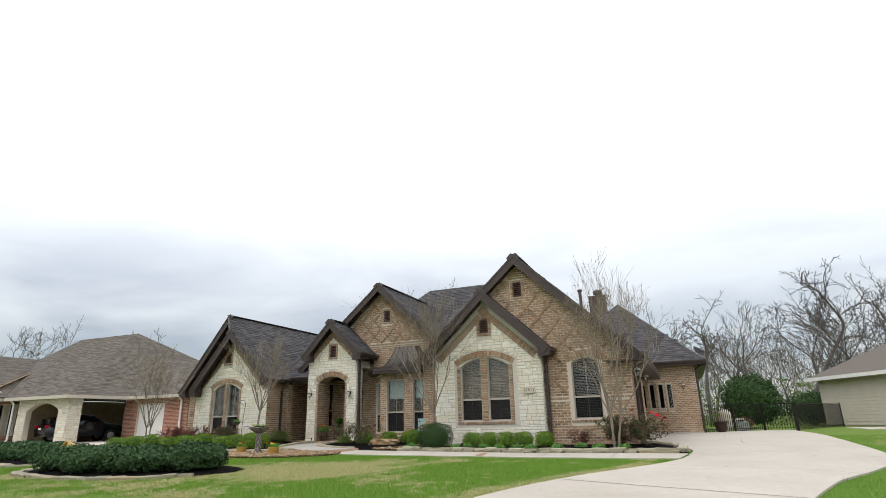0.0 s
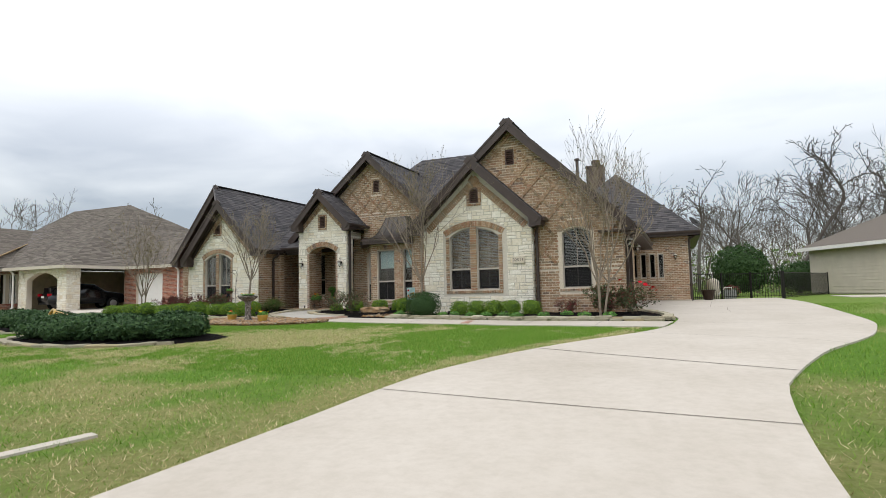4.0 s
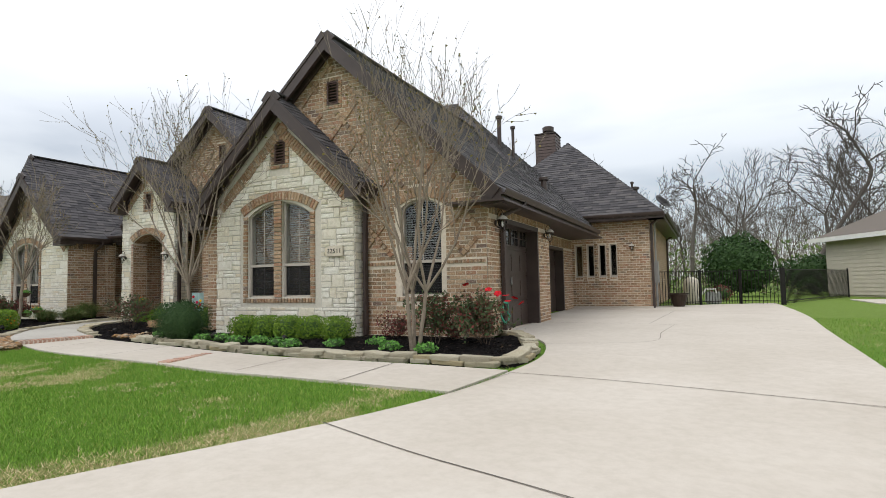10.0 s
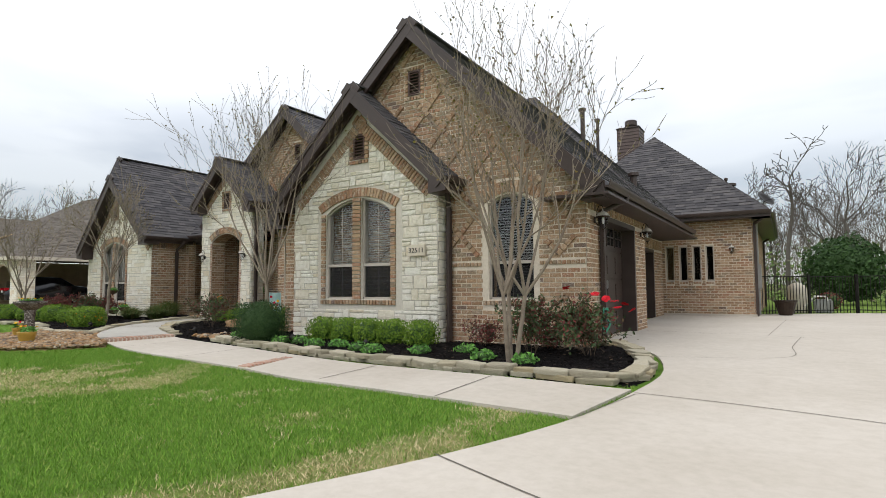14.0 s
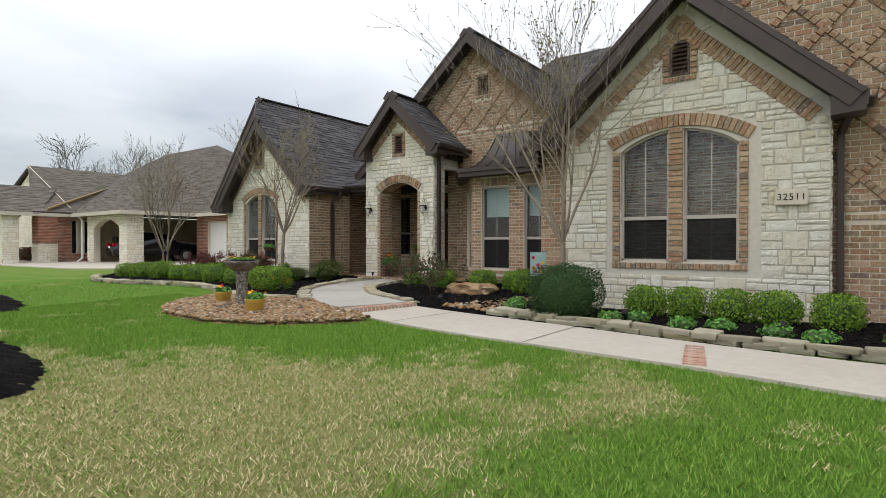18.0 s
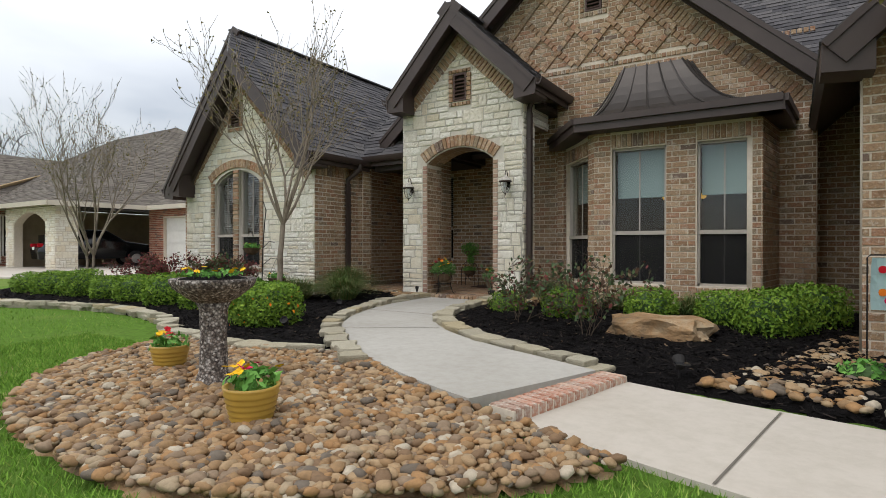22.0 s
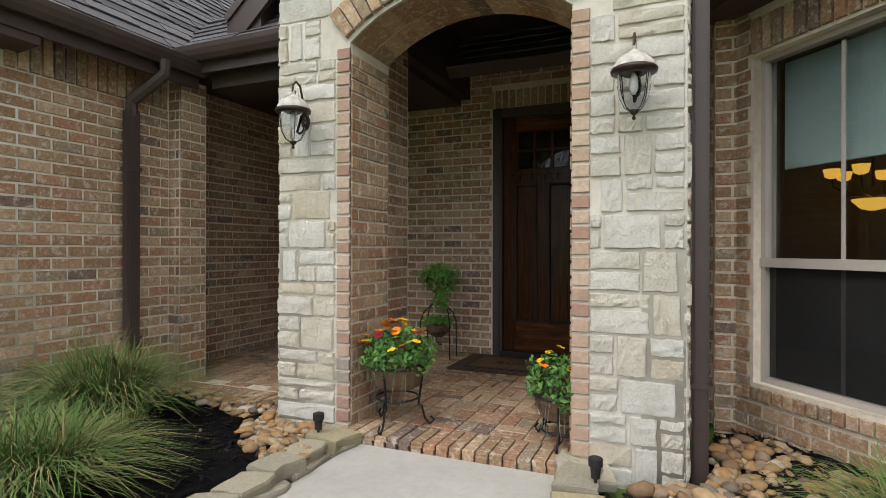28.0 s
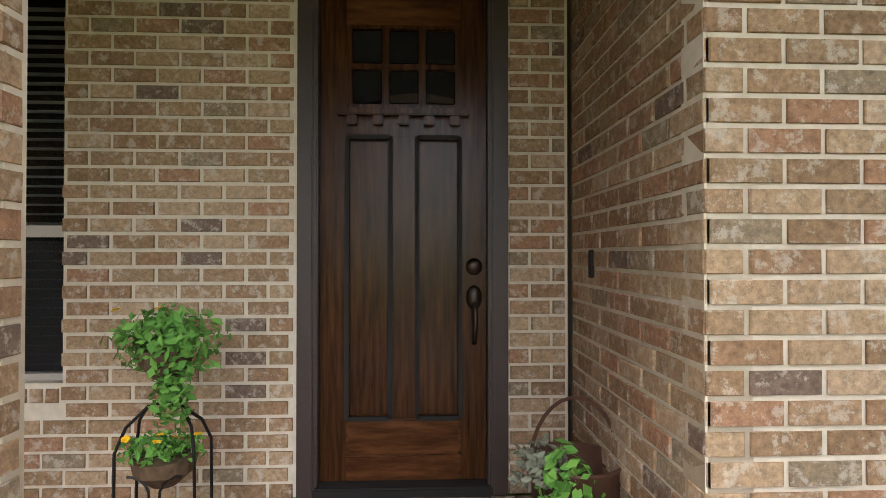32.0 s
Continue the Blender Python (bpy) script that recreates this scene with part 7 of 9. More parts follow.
# flat edging stones
edge_me = []
for k in range(9):
    bm = bmesh.new()
    corners = [(-0.5, -0.5), (0.5, -0.5), (0.5, 0.5), (-0.5, 0.5)]
    pts = []
    for (ax, ay), (bx_, by_) in zip(corners, corners[1:] + corners[:1]):
        pts.append((ax + rng.uniform(-0.06, 0.10) * (1 if ax < 0 else -1), ay + rng.uniform(-0.10, 0.12) * (1 if ay < 0 else -1)))
        for f in (0.36, 0.7):
            pts.append((ax + (bx_ - ax) * f + rng.uniform(-0.05, 0.05), ay + (by_ - ay) * f + rng.uniform(-0.06, 0.06)))
    tilt = rng.uniform(-0.25, 0.25, 2)
    n = len(pts)
    lo, mid, hi = ([bm.verts.new((x * sx * rng.uniform(0.98, 1.02), y * sx, z + (tilt[0] * x + tilt[1] * y + rng.uniform(-0.08, 0.08) if z > 0 else 0))) for x, y in pts] for sx, z in ((0.95, -1.0), (1.0, 0.55), (0.955, 0.98)))
    for a, b in ((lo, mid), (mid, hi)):
        for i in range(n):
            bm.faces.new((a[i], a[(i + 1) % n], b[(i + 1) % n], b[i]))
    bm.faces.new(hi)
    bm.faces.new(lo[::-1])
    me = bpy.data.meshes.new("edging_stone")
    bm.to_mesh(me)
    bm.free()
    me.materials.append(M_EDGE)
    edge_me.append(me)


def edging(line, label, inset=0.1, size=(0.30, 0.46), z_off=0.03, two=False):
    e = thing("stone_edging", (0, 0, 0), label, "stone edging", kind="structure")
    P_ = np.array(line, float)
    s = np.r_[0, np.cumsum(np.hypot(*np.diff(P_, axis=0).T))]
    for layer in range(2 if two else 1):
        t_ = 0.0 if not layer else 0.15
        while t_ < s[-1]:
            L = rng.uniform(*size)
            m_ = min(t_ + L / 2, s[-1])
            x, y = np.interp(m_, s, P_[:, 0]), np.interp(m_, s, P_[:, 1])
            x2, y2 = np.interp(min(m_ + 0.1, s[-1]), s, P_[:, 0]), np.interp(min(m_ + 0.1, s[-1]), s, P_[:, 1])
            x1, y1 = np.interp(m_ - 0.1, s, P_[:, 0]), np.interp(m_ - 0.1, s, P_[:, 1])
            q = math.atan2(y2 - y1, x2 - x1)
            ob = new("stone", edge_me[int(rng.integers(9))])
            ob.parent = e
            nx_, ny_ = -math.sin(q), math.cos(q)
            h = rng.uniform(0.024, 0.038)
            j_ = rng.uniform(-0.022, 0.022)
            ob.matrix_basis = pose(x + nx_ * (inset + j_), y + ny_ * (inset + j_), gz(x, y) + z_off + h * 0.7 + layer * 0.05, rng.uniform(-4, 4), rng.uniform(-3, 3), math.degrees(q) + rng.uniform(-12, 12)) @ Matrix.Diagonal((L * 0.985, rng.uniform(0.17, 0.26), h, 1))
            t_ += L * 0.99
    return e


edging(off(UR, -0.02), "flat tan stones edging the bed by the walk", -0.10, (0.20, 0.36), 0.012, True)
edging(off(UL, 0.02)[9:], "flat tan stones edging the bed by the walk", 0.10, (0.20, 0.36), 0.012, True)
edging(catmull([(-13.0, 16.15), (-13.25, 15.94), (-13.75, 15.8), (-14.3, 15.77), (-14.9, 15.86), (-15.5, 15.97), (-16.2, 16.36), (-17.2, 16.62), (-18.3, 16.72), (-19.6, 16.52), (-20.6, 16.22), (-22.5, 16.3), (-24.0, 17.0)], 5), "stacked tan stones edging the mulch bed", -0.04, (0.28, 0.45), 0.0, True)
edging(catmull([(-8.95, 16.32), (-7.48, 16.04), (-5.93, 15.76), (-4.5, 15.58), (-3.3, 15.54), (-2.2, 15.52), (-1.4, 15.5), (-0.98, 15.62), (-0.84, 16.2), (-1.02, 17.2), (-1.5, 18.3), (-1.95, 18.75)], 5), "flat tan stones edging the front bed", 0.06, (0.26, 0.5), 0.02, True)
edging(catmull([(-15.3, 9.9), (-14.6, 8.9), (-13.5, 8.5), (-12.1, 8.3), (-11.2, 8.4), (-10.4, 8.65), (-9.7, 9.2)], 5), "flat tan stones edging the island bed", 0.05, (0.3, 0.5), 0.0)
edging(catmull([(-16.0, 11.4), (-17.2, 10.4), (-18.2, 10.7), (-20.5, 11.05), (-23.0, 11.6)], 5), "flat tan stones edging the island bed", 0.05, (0.3, 0.5), 0.0)

# ---- lawn blades ----
NO = [list(DL) + list(DR)[::-1], list(WF) + list(WB)[::-1], list(UL) + list(UR)[::-1], BED_R, BED_L, ROCK, ISLAND, ISLAND2]


def lawn_blades(name, x0, x1, y0, y1, per, h):
    n = int((x1 - x0) * (y1 - y0) * per)
    P_ = rng.uniform((x0, y0), (x1, y1), (n, 2))
    ok = np.ones(n, bool)
    for poly in NO:
        ok &= ~in_poly(P_, poly)
    P_ = P_[ok]
    n = len(P_)
    dv = np.array([dry(x, y) for x, y in P_])
    z = np.array([gz(px, py) for px, py in P_]) - 0.012
    q = rng.uniform(0, 6.28, n)
    hh = h * rng.uniform(0.55, 1.25, n) * (1 - 0.35 * dv)
    w = rng.uniform(0.0025, 0.005, n)
    ln = rng.uniform(0.2, 1.0, n) * hh * (1 + 0.8 * dv)
    q2 = rng.uniform(0, 6.28, n)
    c = np.c_[P_, z]
    a = np.stack([np.cos(q), np.sin(q), np.zeros(n)], 1) * w[:, None]
    tip = c + np.stack([np.cos(q2) * ln, np.sin(q2) * ln, hh], 1)
    straw_ = rng.random(n) < dv * 0.9
    for sel, mt, nm in ((~straw_, M_BLADE, "grass"), (straw_, M_STRAW, "dry_grass")):
        k = int(sel.sum())
        if not k:
            continue
        V = np.stack([c[sel] - a[sel], c[sel] + a[sel], tip[sel]], 1).reshape(-1, 3)
        solid(nm, mesh_of(nm, V, np.arange(3 * k).reshape(-1, 3)), mt, "short lawn grass blades" if nm == "grass" else "straw-coloured dormant grass blades", "grass", kind="stuff")


lawn_blades("lawn", -16.5, -0.7, 7.0, 15.6, 3600, 0.038)
lawn_blades("lawn", -16.5, -3.4, 1.5, 7.0, 700, 0.045)
lawn_blades("lawn", -23, -16.5, 5.0, 17.0, 260, 0.05)
lawn_blades("lawn", -0.2, 5.5, 4.0, 24.0, 420, 0.05)

# ---- trees and shrubs of the front ----
crape_myrtle((-2.5, 16.15, 0.42), 4.4, 11, trunks=3, fork=0.9, lean=(0.05, 0.0))
crape_myrtle((-7.9, 16.75, 0.42), 4.8, 23, trunks=1, fork=1.05, lean=(-0.02, 0.0))
crape_myrtle((-15.7, 17.7, 0.42), 4.0, 35, trunks=1, fork=1.3, lean=(0.10, 0.02))
crape_myrtle((-21.6, 17.95, 0.45), 4.0, 41, trunks=2, fork=0.75, lean=(0.0, 0.0))
box_me = [leaf_cloud("foliage", 3000, (0.28, 0.26, 0.21), 0.019, (0, 0, 0.2), 0.35, low=-0.8, boxy=0.55, lump=0.07) for _ in range(3)]
for k, x in enumerate((-6.82, -6.3, -5.74, -5.22, -4.6)):
    o = shrub((x, 17.15 + 0.03 * (k % 2), 0.40), 0.56, 0.5, 0.42, L_BOX, "clipped bright green boxwood under the paired windows", group="boxwoods under the paired windows", mesh=box_me[k % 3], turn=k * 1.1)
    o.scale = (0.97, 1.0, 1.16)
shrub((-7.74, 16.46, 0.38), 1.02, 0.84, 0.80, L_DARK, "large clipped dark green shrub in black mulch", 15000, 0.015, name="clipped_shrub", mesh=leaf_cloud("foliage", 15000, (0.51, 0.42, 0.40), 0.015, (0, 0, 0.40), 0.4, low=-0.85, boxy=0.5, lump=0.06))
for k, (x, y) in enumerate(((-22.5, 17.3), (-21.6, 17.35), (-20.7, 17.45), (-19.75, 17.45), (-18.85, 17.45), (-17.9, 17.45), (-17.0, 17.45), (-16.35, 17.5))):
    o = shrub((x, y, 0.40), 0.56, 0.5, 0.42, L_BOX, "clipped green boxwood in a row by the lawn", group="boxwood row by the lawn", mesh=box_me[k % 3], turn=k * 0.9)
    o.scale = (1.36 + 0.1 * (k % 2), 1.3, 1.15 + 0.12 * (k % 3))
big = leaf_cloud("foliage", 6500, (0.42, 0.40, 0.29), 0.024, (0, 0, 0.28), 0.35, low=-0.85, boxy=0.6, lump=0.05)
bx = shrub((-14.85, 16.82, 0.40), 0.8, 0.76, 0.58, L_BOX, "clipped box-shaped bright green boxwood by the walk", mesh=big)
part("red_leaves", leaf_cloud("red_leaves", 70, (0.43, 0.41, 0.27), 0.024, (0, 0, 0.22), 0.1, low=-0.85, boxy=0.6, lump=0.05), F_ORG, bx)
for k, (x, y, s) in enumerate(((-11.8, 19.1, 0.95), (-12.75, 19.3, 0.75), (-10.85, 19.3, 0.98), (-10.05, 19.4, 0.98), (-9.55, 18.95, 1.12), (-9.2, 19.75, 1.15))):
    o = shrub((x, y, 0.42), 0.56, 0.5, 0.42, L_BOX, "bright green boxwood below the bay windows", group="boxwoods below the bay", mesh=box_me[k % 3], turn=k)
    o.scale = (s * 1.15, s * 1.15, s * 1.2)
bush_branches((-1.75, 17.05, 0.42), 1.25, 0.95, 9, L_ROSE, 3, "leafy rose bush with red blooms beside the garage", leaves=2600, size=0.03)
rose = [o for o in scene.objects if o.name == "rose_bush"][0]
for k, (x, y, z) in enumerate(((0.18, -0.30, 0.84), (0.30, -0.22, 0.78), (0.38, -0.10, 0.74), (0.48, 0.02, 0.70), (0.56, 0.10, 0.62), (-0.35, 0.1, 0.92), (0.42, -0.15, 0.66))):
    part("rose_bloom", flower_head(0.06, (x, y, z + 0.05)), F_RED, rose, "bright red rose bloom")
bush_branches((-2.55, 16.9, 0.42), 0.9, 0.9, 6, L_ROSE, 4, "brownish leafy rose bush in mulch", leaves=1800)
for k, (x, y, h) in enumerate(((-11.2, 17.85, 0.98), (-12.15, 18.4, 0.88))):
    bush_branches((x, y, 0.42), 0.75, h, 5, L_ROSE, 60 + k, "open rose bush with reddish new leaves", leaves=600, size=0.030, group="rose bushes by the walk")
for k, (x, y) in enumerate(((-19.4, 18.5), (-18.2, 18.7), (-20.9, 18.6), (-17.6, 18.2))):
    bush_branches((x, y, 0.42), 0.9, 0.85, 7, L_RED if k < 3 else L_ROSE, 80 + k, "dark red leafy shrub in a mulch bed", name="red_shrub", leaves=2400, size=0.028, group="red shrubs in the mulch bed")
bush_branches((-3.62, 17.55, 0.42), 0.5, 0.5, 7, L_RED, 91, "small dark red shrub against the brick wall", name="red_shrub", leaves=900, size=0.022)
bush_branches((-2.45, 17.7, 0.42), 0.4, 0.45, 5, L_RED, 92, "small dark red shrub against the brick wall", name="red_shrub", leaves=700, size=0.022)
for k, (x, y) in enumerate(((-7.05, 16.35), (-6.75, 16.5), (-6.15, 16.25), (-5.75, 16.4), (-5.15, 16.2), (-4.75, 16.05), (-4.05, 16.3), (-3.5, 16.7), (-2.95, 16.2), (-2.3, 16.1), (-8.7, 16.75), (-8.95, 17.3))):
    o = shrub((x, y, 0.40), 0.34, 0.34, 0.18, L_PERENNIAL, "low fresh green perennial in mulch", 260, 0.030, "perennial", "perennials in the front bed", "perennial")
for k, (x, y, r, h) in enumerate(((-15.75, 19.2, 0.62, 0.62), (-16.4, 20.0, 0.68, 0.82), (-16.45, 18.85, 0.58, 0.58), (-17.15, 19.2, 0.5, 0.55), (-12.3, 19.95, 0.55, 0.66), (-11.4, 20.05, 0.42, 0.52), (-10.45, 19.85, 0.42, 0.5))):
    grass_clump((x, y, 0.42), r, h, 1700 if k < 3 else 1000, 100 + k)
# junipers of the island
for k, (x, y, w, d, h) in enumerate(((-13.6, 9.5, 2.0, 1.5, 0.56), (-12.4, 9.2, 2.0, 1.5, 0.58), (-11.2, 9.4, 1.9, 1.5, 0.56), (-10.4, 9.85, 1.5, 1.4, 0.60), (-12.6, 10.3, 2.2, 1.1, 0.52), (-17.6, 11.6, 2.2, 1.5, 0.58), (-19.6, 12.0, 2.6, 1.6, 0.6), (-21.8, 12.3, 2.4, 1.6, 0.55))):
    shrub((x, y, 0.31), w, d, h, L_JUNI, "low spreading dark green juniper", 5200, 0.045, group="junipers in the island bed", name="juniper")
bm = bmesh.new()
lathe(bm, [(0.20, 0.0), (0.24, 0.05), (0.26, 0.36), (0.30, 0.38), (0.30, 0.44), (0.25, 0.44), (0.22, 0.12), (0.02, 0.1)], 20)
bmesh.ops.transform(bm, matrix=pose(-15.6, 11.0, 0.55, 72, 0, -20), verts=bm.verts)
tp = solid("tipped_pot", bm, M_POT, "terracotta pot lying on its side with flowers", "flower pot")
part("flowers", leaf_cloud("flowers", 60, (0.18, 0.1, 0.14), 0.035, (-15.7, 10.65, 0.57)), F_RED, tp)

# concrete kerb piece in the lawn
bm = bmesh.new()
beam(bm, (-5.20, 3.86, gz(-5.2, 3.9) - 0.035), (-5.02, 4.50, gz(-5.0, 4.5) - 0.03), (1, -0.28, 0), (0, 0, 1), 0.13, 0.085)
solid("drain_cover", bm, M_CONC, "narrow concrete drain cover sunk in the lawn", "drain cover")

# boulder
bm = bmesh.new()
bmesh.ops.create_icosphere(bm, subdivisions=4, radius=1.0)
for v in bm.verts:
    c = v.co.copy()
    c = Vector((max(-0.85, min(0.85, c.x)), max(-0.8, min(0.8, c.y)), max(-0.7, min(0.62, c.z))))
    v.co = Vector((c.x * 0.56, c.y * 0.36, c.z * 0.24)) * (1 + 0.22 * noise.noise(c * 2.2) + 0.08 * noise.noise(c * 6.0))
solid("boulder", bm, M_BOULDER, "flat-topped rusty tan boulder lying in mulch", "boulder", at=(-10.55, 18.35, 0.52))

# bird bath planter and pots
bb = thing("birdbath_planter", (-12.98, 14.82, 0.36), "pebble aggregate bird bath planted with yellow pansies", "bird bath")
bm = bmesh.new()
lathe(bm, [(0.165, 0.0), (0.16, 0.03), (0.125, 0.07), (0.10, 0.14), (0.092, 0.40), (0.098, 0.58), (0.125, 0.645)], 20)
smooth(part("pedestal", bm, M_AGG, bb))
bm = bmesh.new()
lathe(bm, [(0.11, 0.63), (0.18, 0.67), (0.275, 0.745), (0.298, 0.785), (0.30, 0.81), (0.27, 0.81), (0.235, 0.775), (0.02, 0.765)], 28)
smooth(part("bowl", bm, M_AGG, bb))
bm = bmesh.new()
lathe(bm, [(0.262, 0.785), (0.23, 0.81), (0.12, 0.835), (0.01, 0.84)], 20)
part("soil", bm, M_MULCH, bb)
part("foliage", leaf_cloud("foliage", 150, (0.22, 0.22, 0.03), 0.020, (0, 0, 0.845)), L_PERENNIAL, bb)
for k in range(11):
    q = 2 * math.pi * k / 11
    part("pansy", flower_head(0.024, (0.21 * math.cos(q), 0.21 * math.sin(q), 0.865 + rng.uniform(0, 0.02))), F_YEL, bb)


def pot(at, s, blooms, label):
    p = thing("flower_pot", at, label, "flower pot", "yellow pots among the river stones")
    bm = bmesh.new()
    prof = [(0.09, 0.0), (0.10, 0.015)]
    for k in range(5):
        z = 0.03 + k * 0.03
        prof += [(0.104 + 0.007 * k, z), (0.110 + 0.007 * k, z + 0.012), (0.106 + 0.007 * k, z + 0.024)]
    prof += [(0.138, 0.185), (0.142, 0.20), (0.125, 0.20), (0.115, 0.16), (0.01, 0.16)]
    lathe(bm, [(r * s, z * s) for r, z in prof], 24)
    smooth(part("pot_body", bm, M_POT, p, "ribbed ochre glazed pot"))
    part("foliage", leaf_cloud("foliage", 150, (0.13 * s, 0.13 * s, 0.07 * s), 0.03 * s, (0, 0, 0.22 * s)), L_PERENNIAL, p)
    for mat__, n in blooms:
        for k in range(n):
            q, r = rng.uniform(0, 6.28), rng.uniform(0.02, 0.14) * s
            part("bloom", flower_head(0.026 * s, (r * math.cos(q), r * math.sin(q), 0.28 * s + rng.uniform(-0.02, 0.03))), mat__, p)
    return p


pot((-12.05, 14.42, 0.37), 1.15, [(F_YEL, 9), (F_PNK, 3)], "ribbed yellow pot of pink and yellow flowers")
pot((-13.75, 14.95, 0.37), 1.1, [(F_YEL, 5), (F_RED, 4)], "ribbed yellow pot of red and yellow flowers")

# garden flag
fl = thing("garden_flag", (-8.91, 17.62, 0.42), "pale blue garden flag with printed flowers on an iron stand", "garden flag")
bm = bmesh.new()
tube(bm, [(0, 0, 0), (0, 0, 0.90), (0.02, 0, 0.92), (0.33, 0, 0.92)], 0.006, 6)
part("stand", bm, M_IRON, fl)
bm = bmesh.new()
g_ = [[bm.verts.new((0.03 + 0.27 * i / 6, 0.02 * math.sin(i * 1.1 + j * 0.4), 0.90 - 0.40 * j / 6)) for i in range(7)] for j in range(7)]
for j in range(6):
    for i in range(6):
        bm.faces.new((g_[j][i], g_[j][i + 1], g_[j + 1][i + 1], g_[j + 1][i]))
bmesh.ops.solidify(bm, geom=bm.faces[:], thickness=0.003)
part("cloth", bm, M_FLAG, fl)
for k, (x, z, mt) in enumerate(((0.09, 0.78, F_ORG), (0.17, 0.82, F_PNK), (0.24, 0.78, F_PNK), (0.13, 0.73, F_PNK), (0.21, 0.74, F_YEL), (0.25, 0.85, F_YEL), (0.09, 0.92, F_RED))):
    bm = bmesh.new()
    lathe(bm, [(0.012, 0), (0.03, 0.001), (0.03, 0.003), (0.012, 0.004)], 10)
    bmesh.ops.transform(bm, matrix=pose(x, -0.027, z * 1.25 - 0.34, 90), verts=bm.verts)
    part("printed_flower", bm, mt, fl)
fl.rotation_euler[2] = radians(20)

# path spots and solar lights
for x, y, turn in ((-10.1, 16.7, 200), (-14.3, 16.66, 30), (-6.9, 16.45, 180), (-5.1, 16.3, 180), (-15.2, 18.5, 60)):
    s = thing("spotlight", (x, y, 0.44), "small black garden spotlight on a stake", "garden light", "garden spotlights")
    s.rotation_euler[2] = radians(turn)
    bm = bmesh.new()
    tube(bm, [(0, 0, -0.02), (0, 0, 0.07)], 0.008, 6)
    part("stake", bm, M_BLACK, s)
    bm = bmesh.new()
    lathe(bm, [(0.02, -0.05), (0.035, -0.04), (0.042, 0.03), (0.045, 0.05), (0.035, 0.045), (0.03, 0.03)], 14)
    bmesh.ops.transform(bm, matrix=pose(0, 0, 0.1, 55), verts=bm.verts)
    part("lamp_head", bm, M_BLACK, s)
    part("solar_panel", boxm(-0.05, 0.05, 0.06, 0.14, 0.11, 0.12, bevel=0.003), M_DGLASS, s)
for x, y in ((-15.0, 20.28), (-13.46, 20.22)):
    s = thing("path_light", (x, y, 0.44), "slim black solar path light by the porch step", "path light", "path lights at the porch step")
    bm = bmesh.new()
    tube(bm, [(0, 0, -0.03), (0, 0, 0.22)], 0.008, 6)
    part("post", bm, M_BLACK, s)
    bm = bmesh.new()
    lathe(bm, [(0.02, 0.16), (0.024, 0.21), (0.032, 0.215), (0.032, 0.25), (0.02, 0.255)], 14)
    part("lamp_head", bm, M_BLACK, s)

# ---- wall lanterns ----


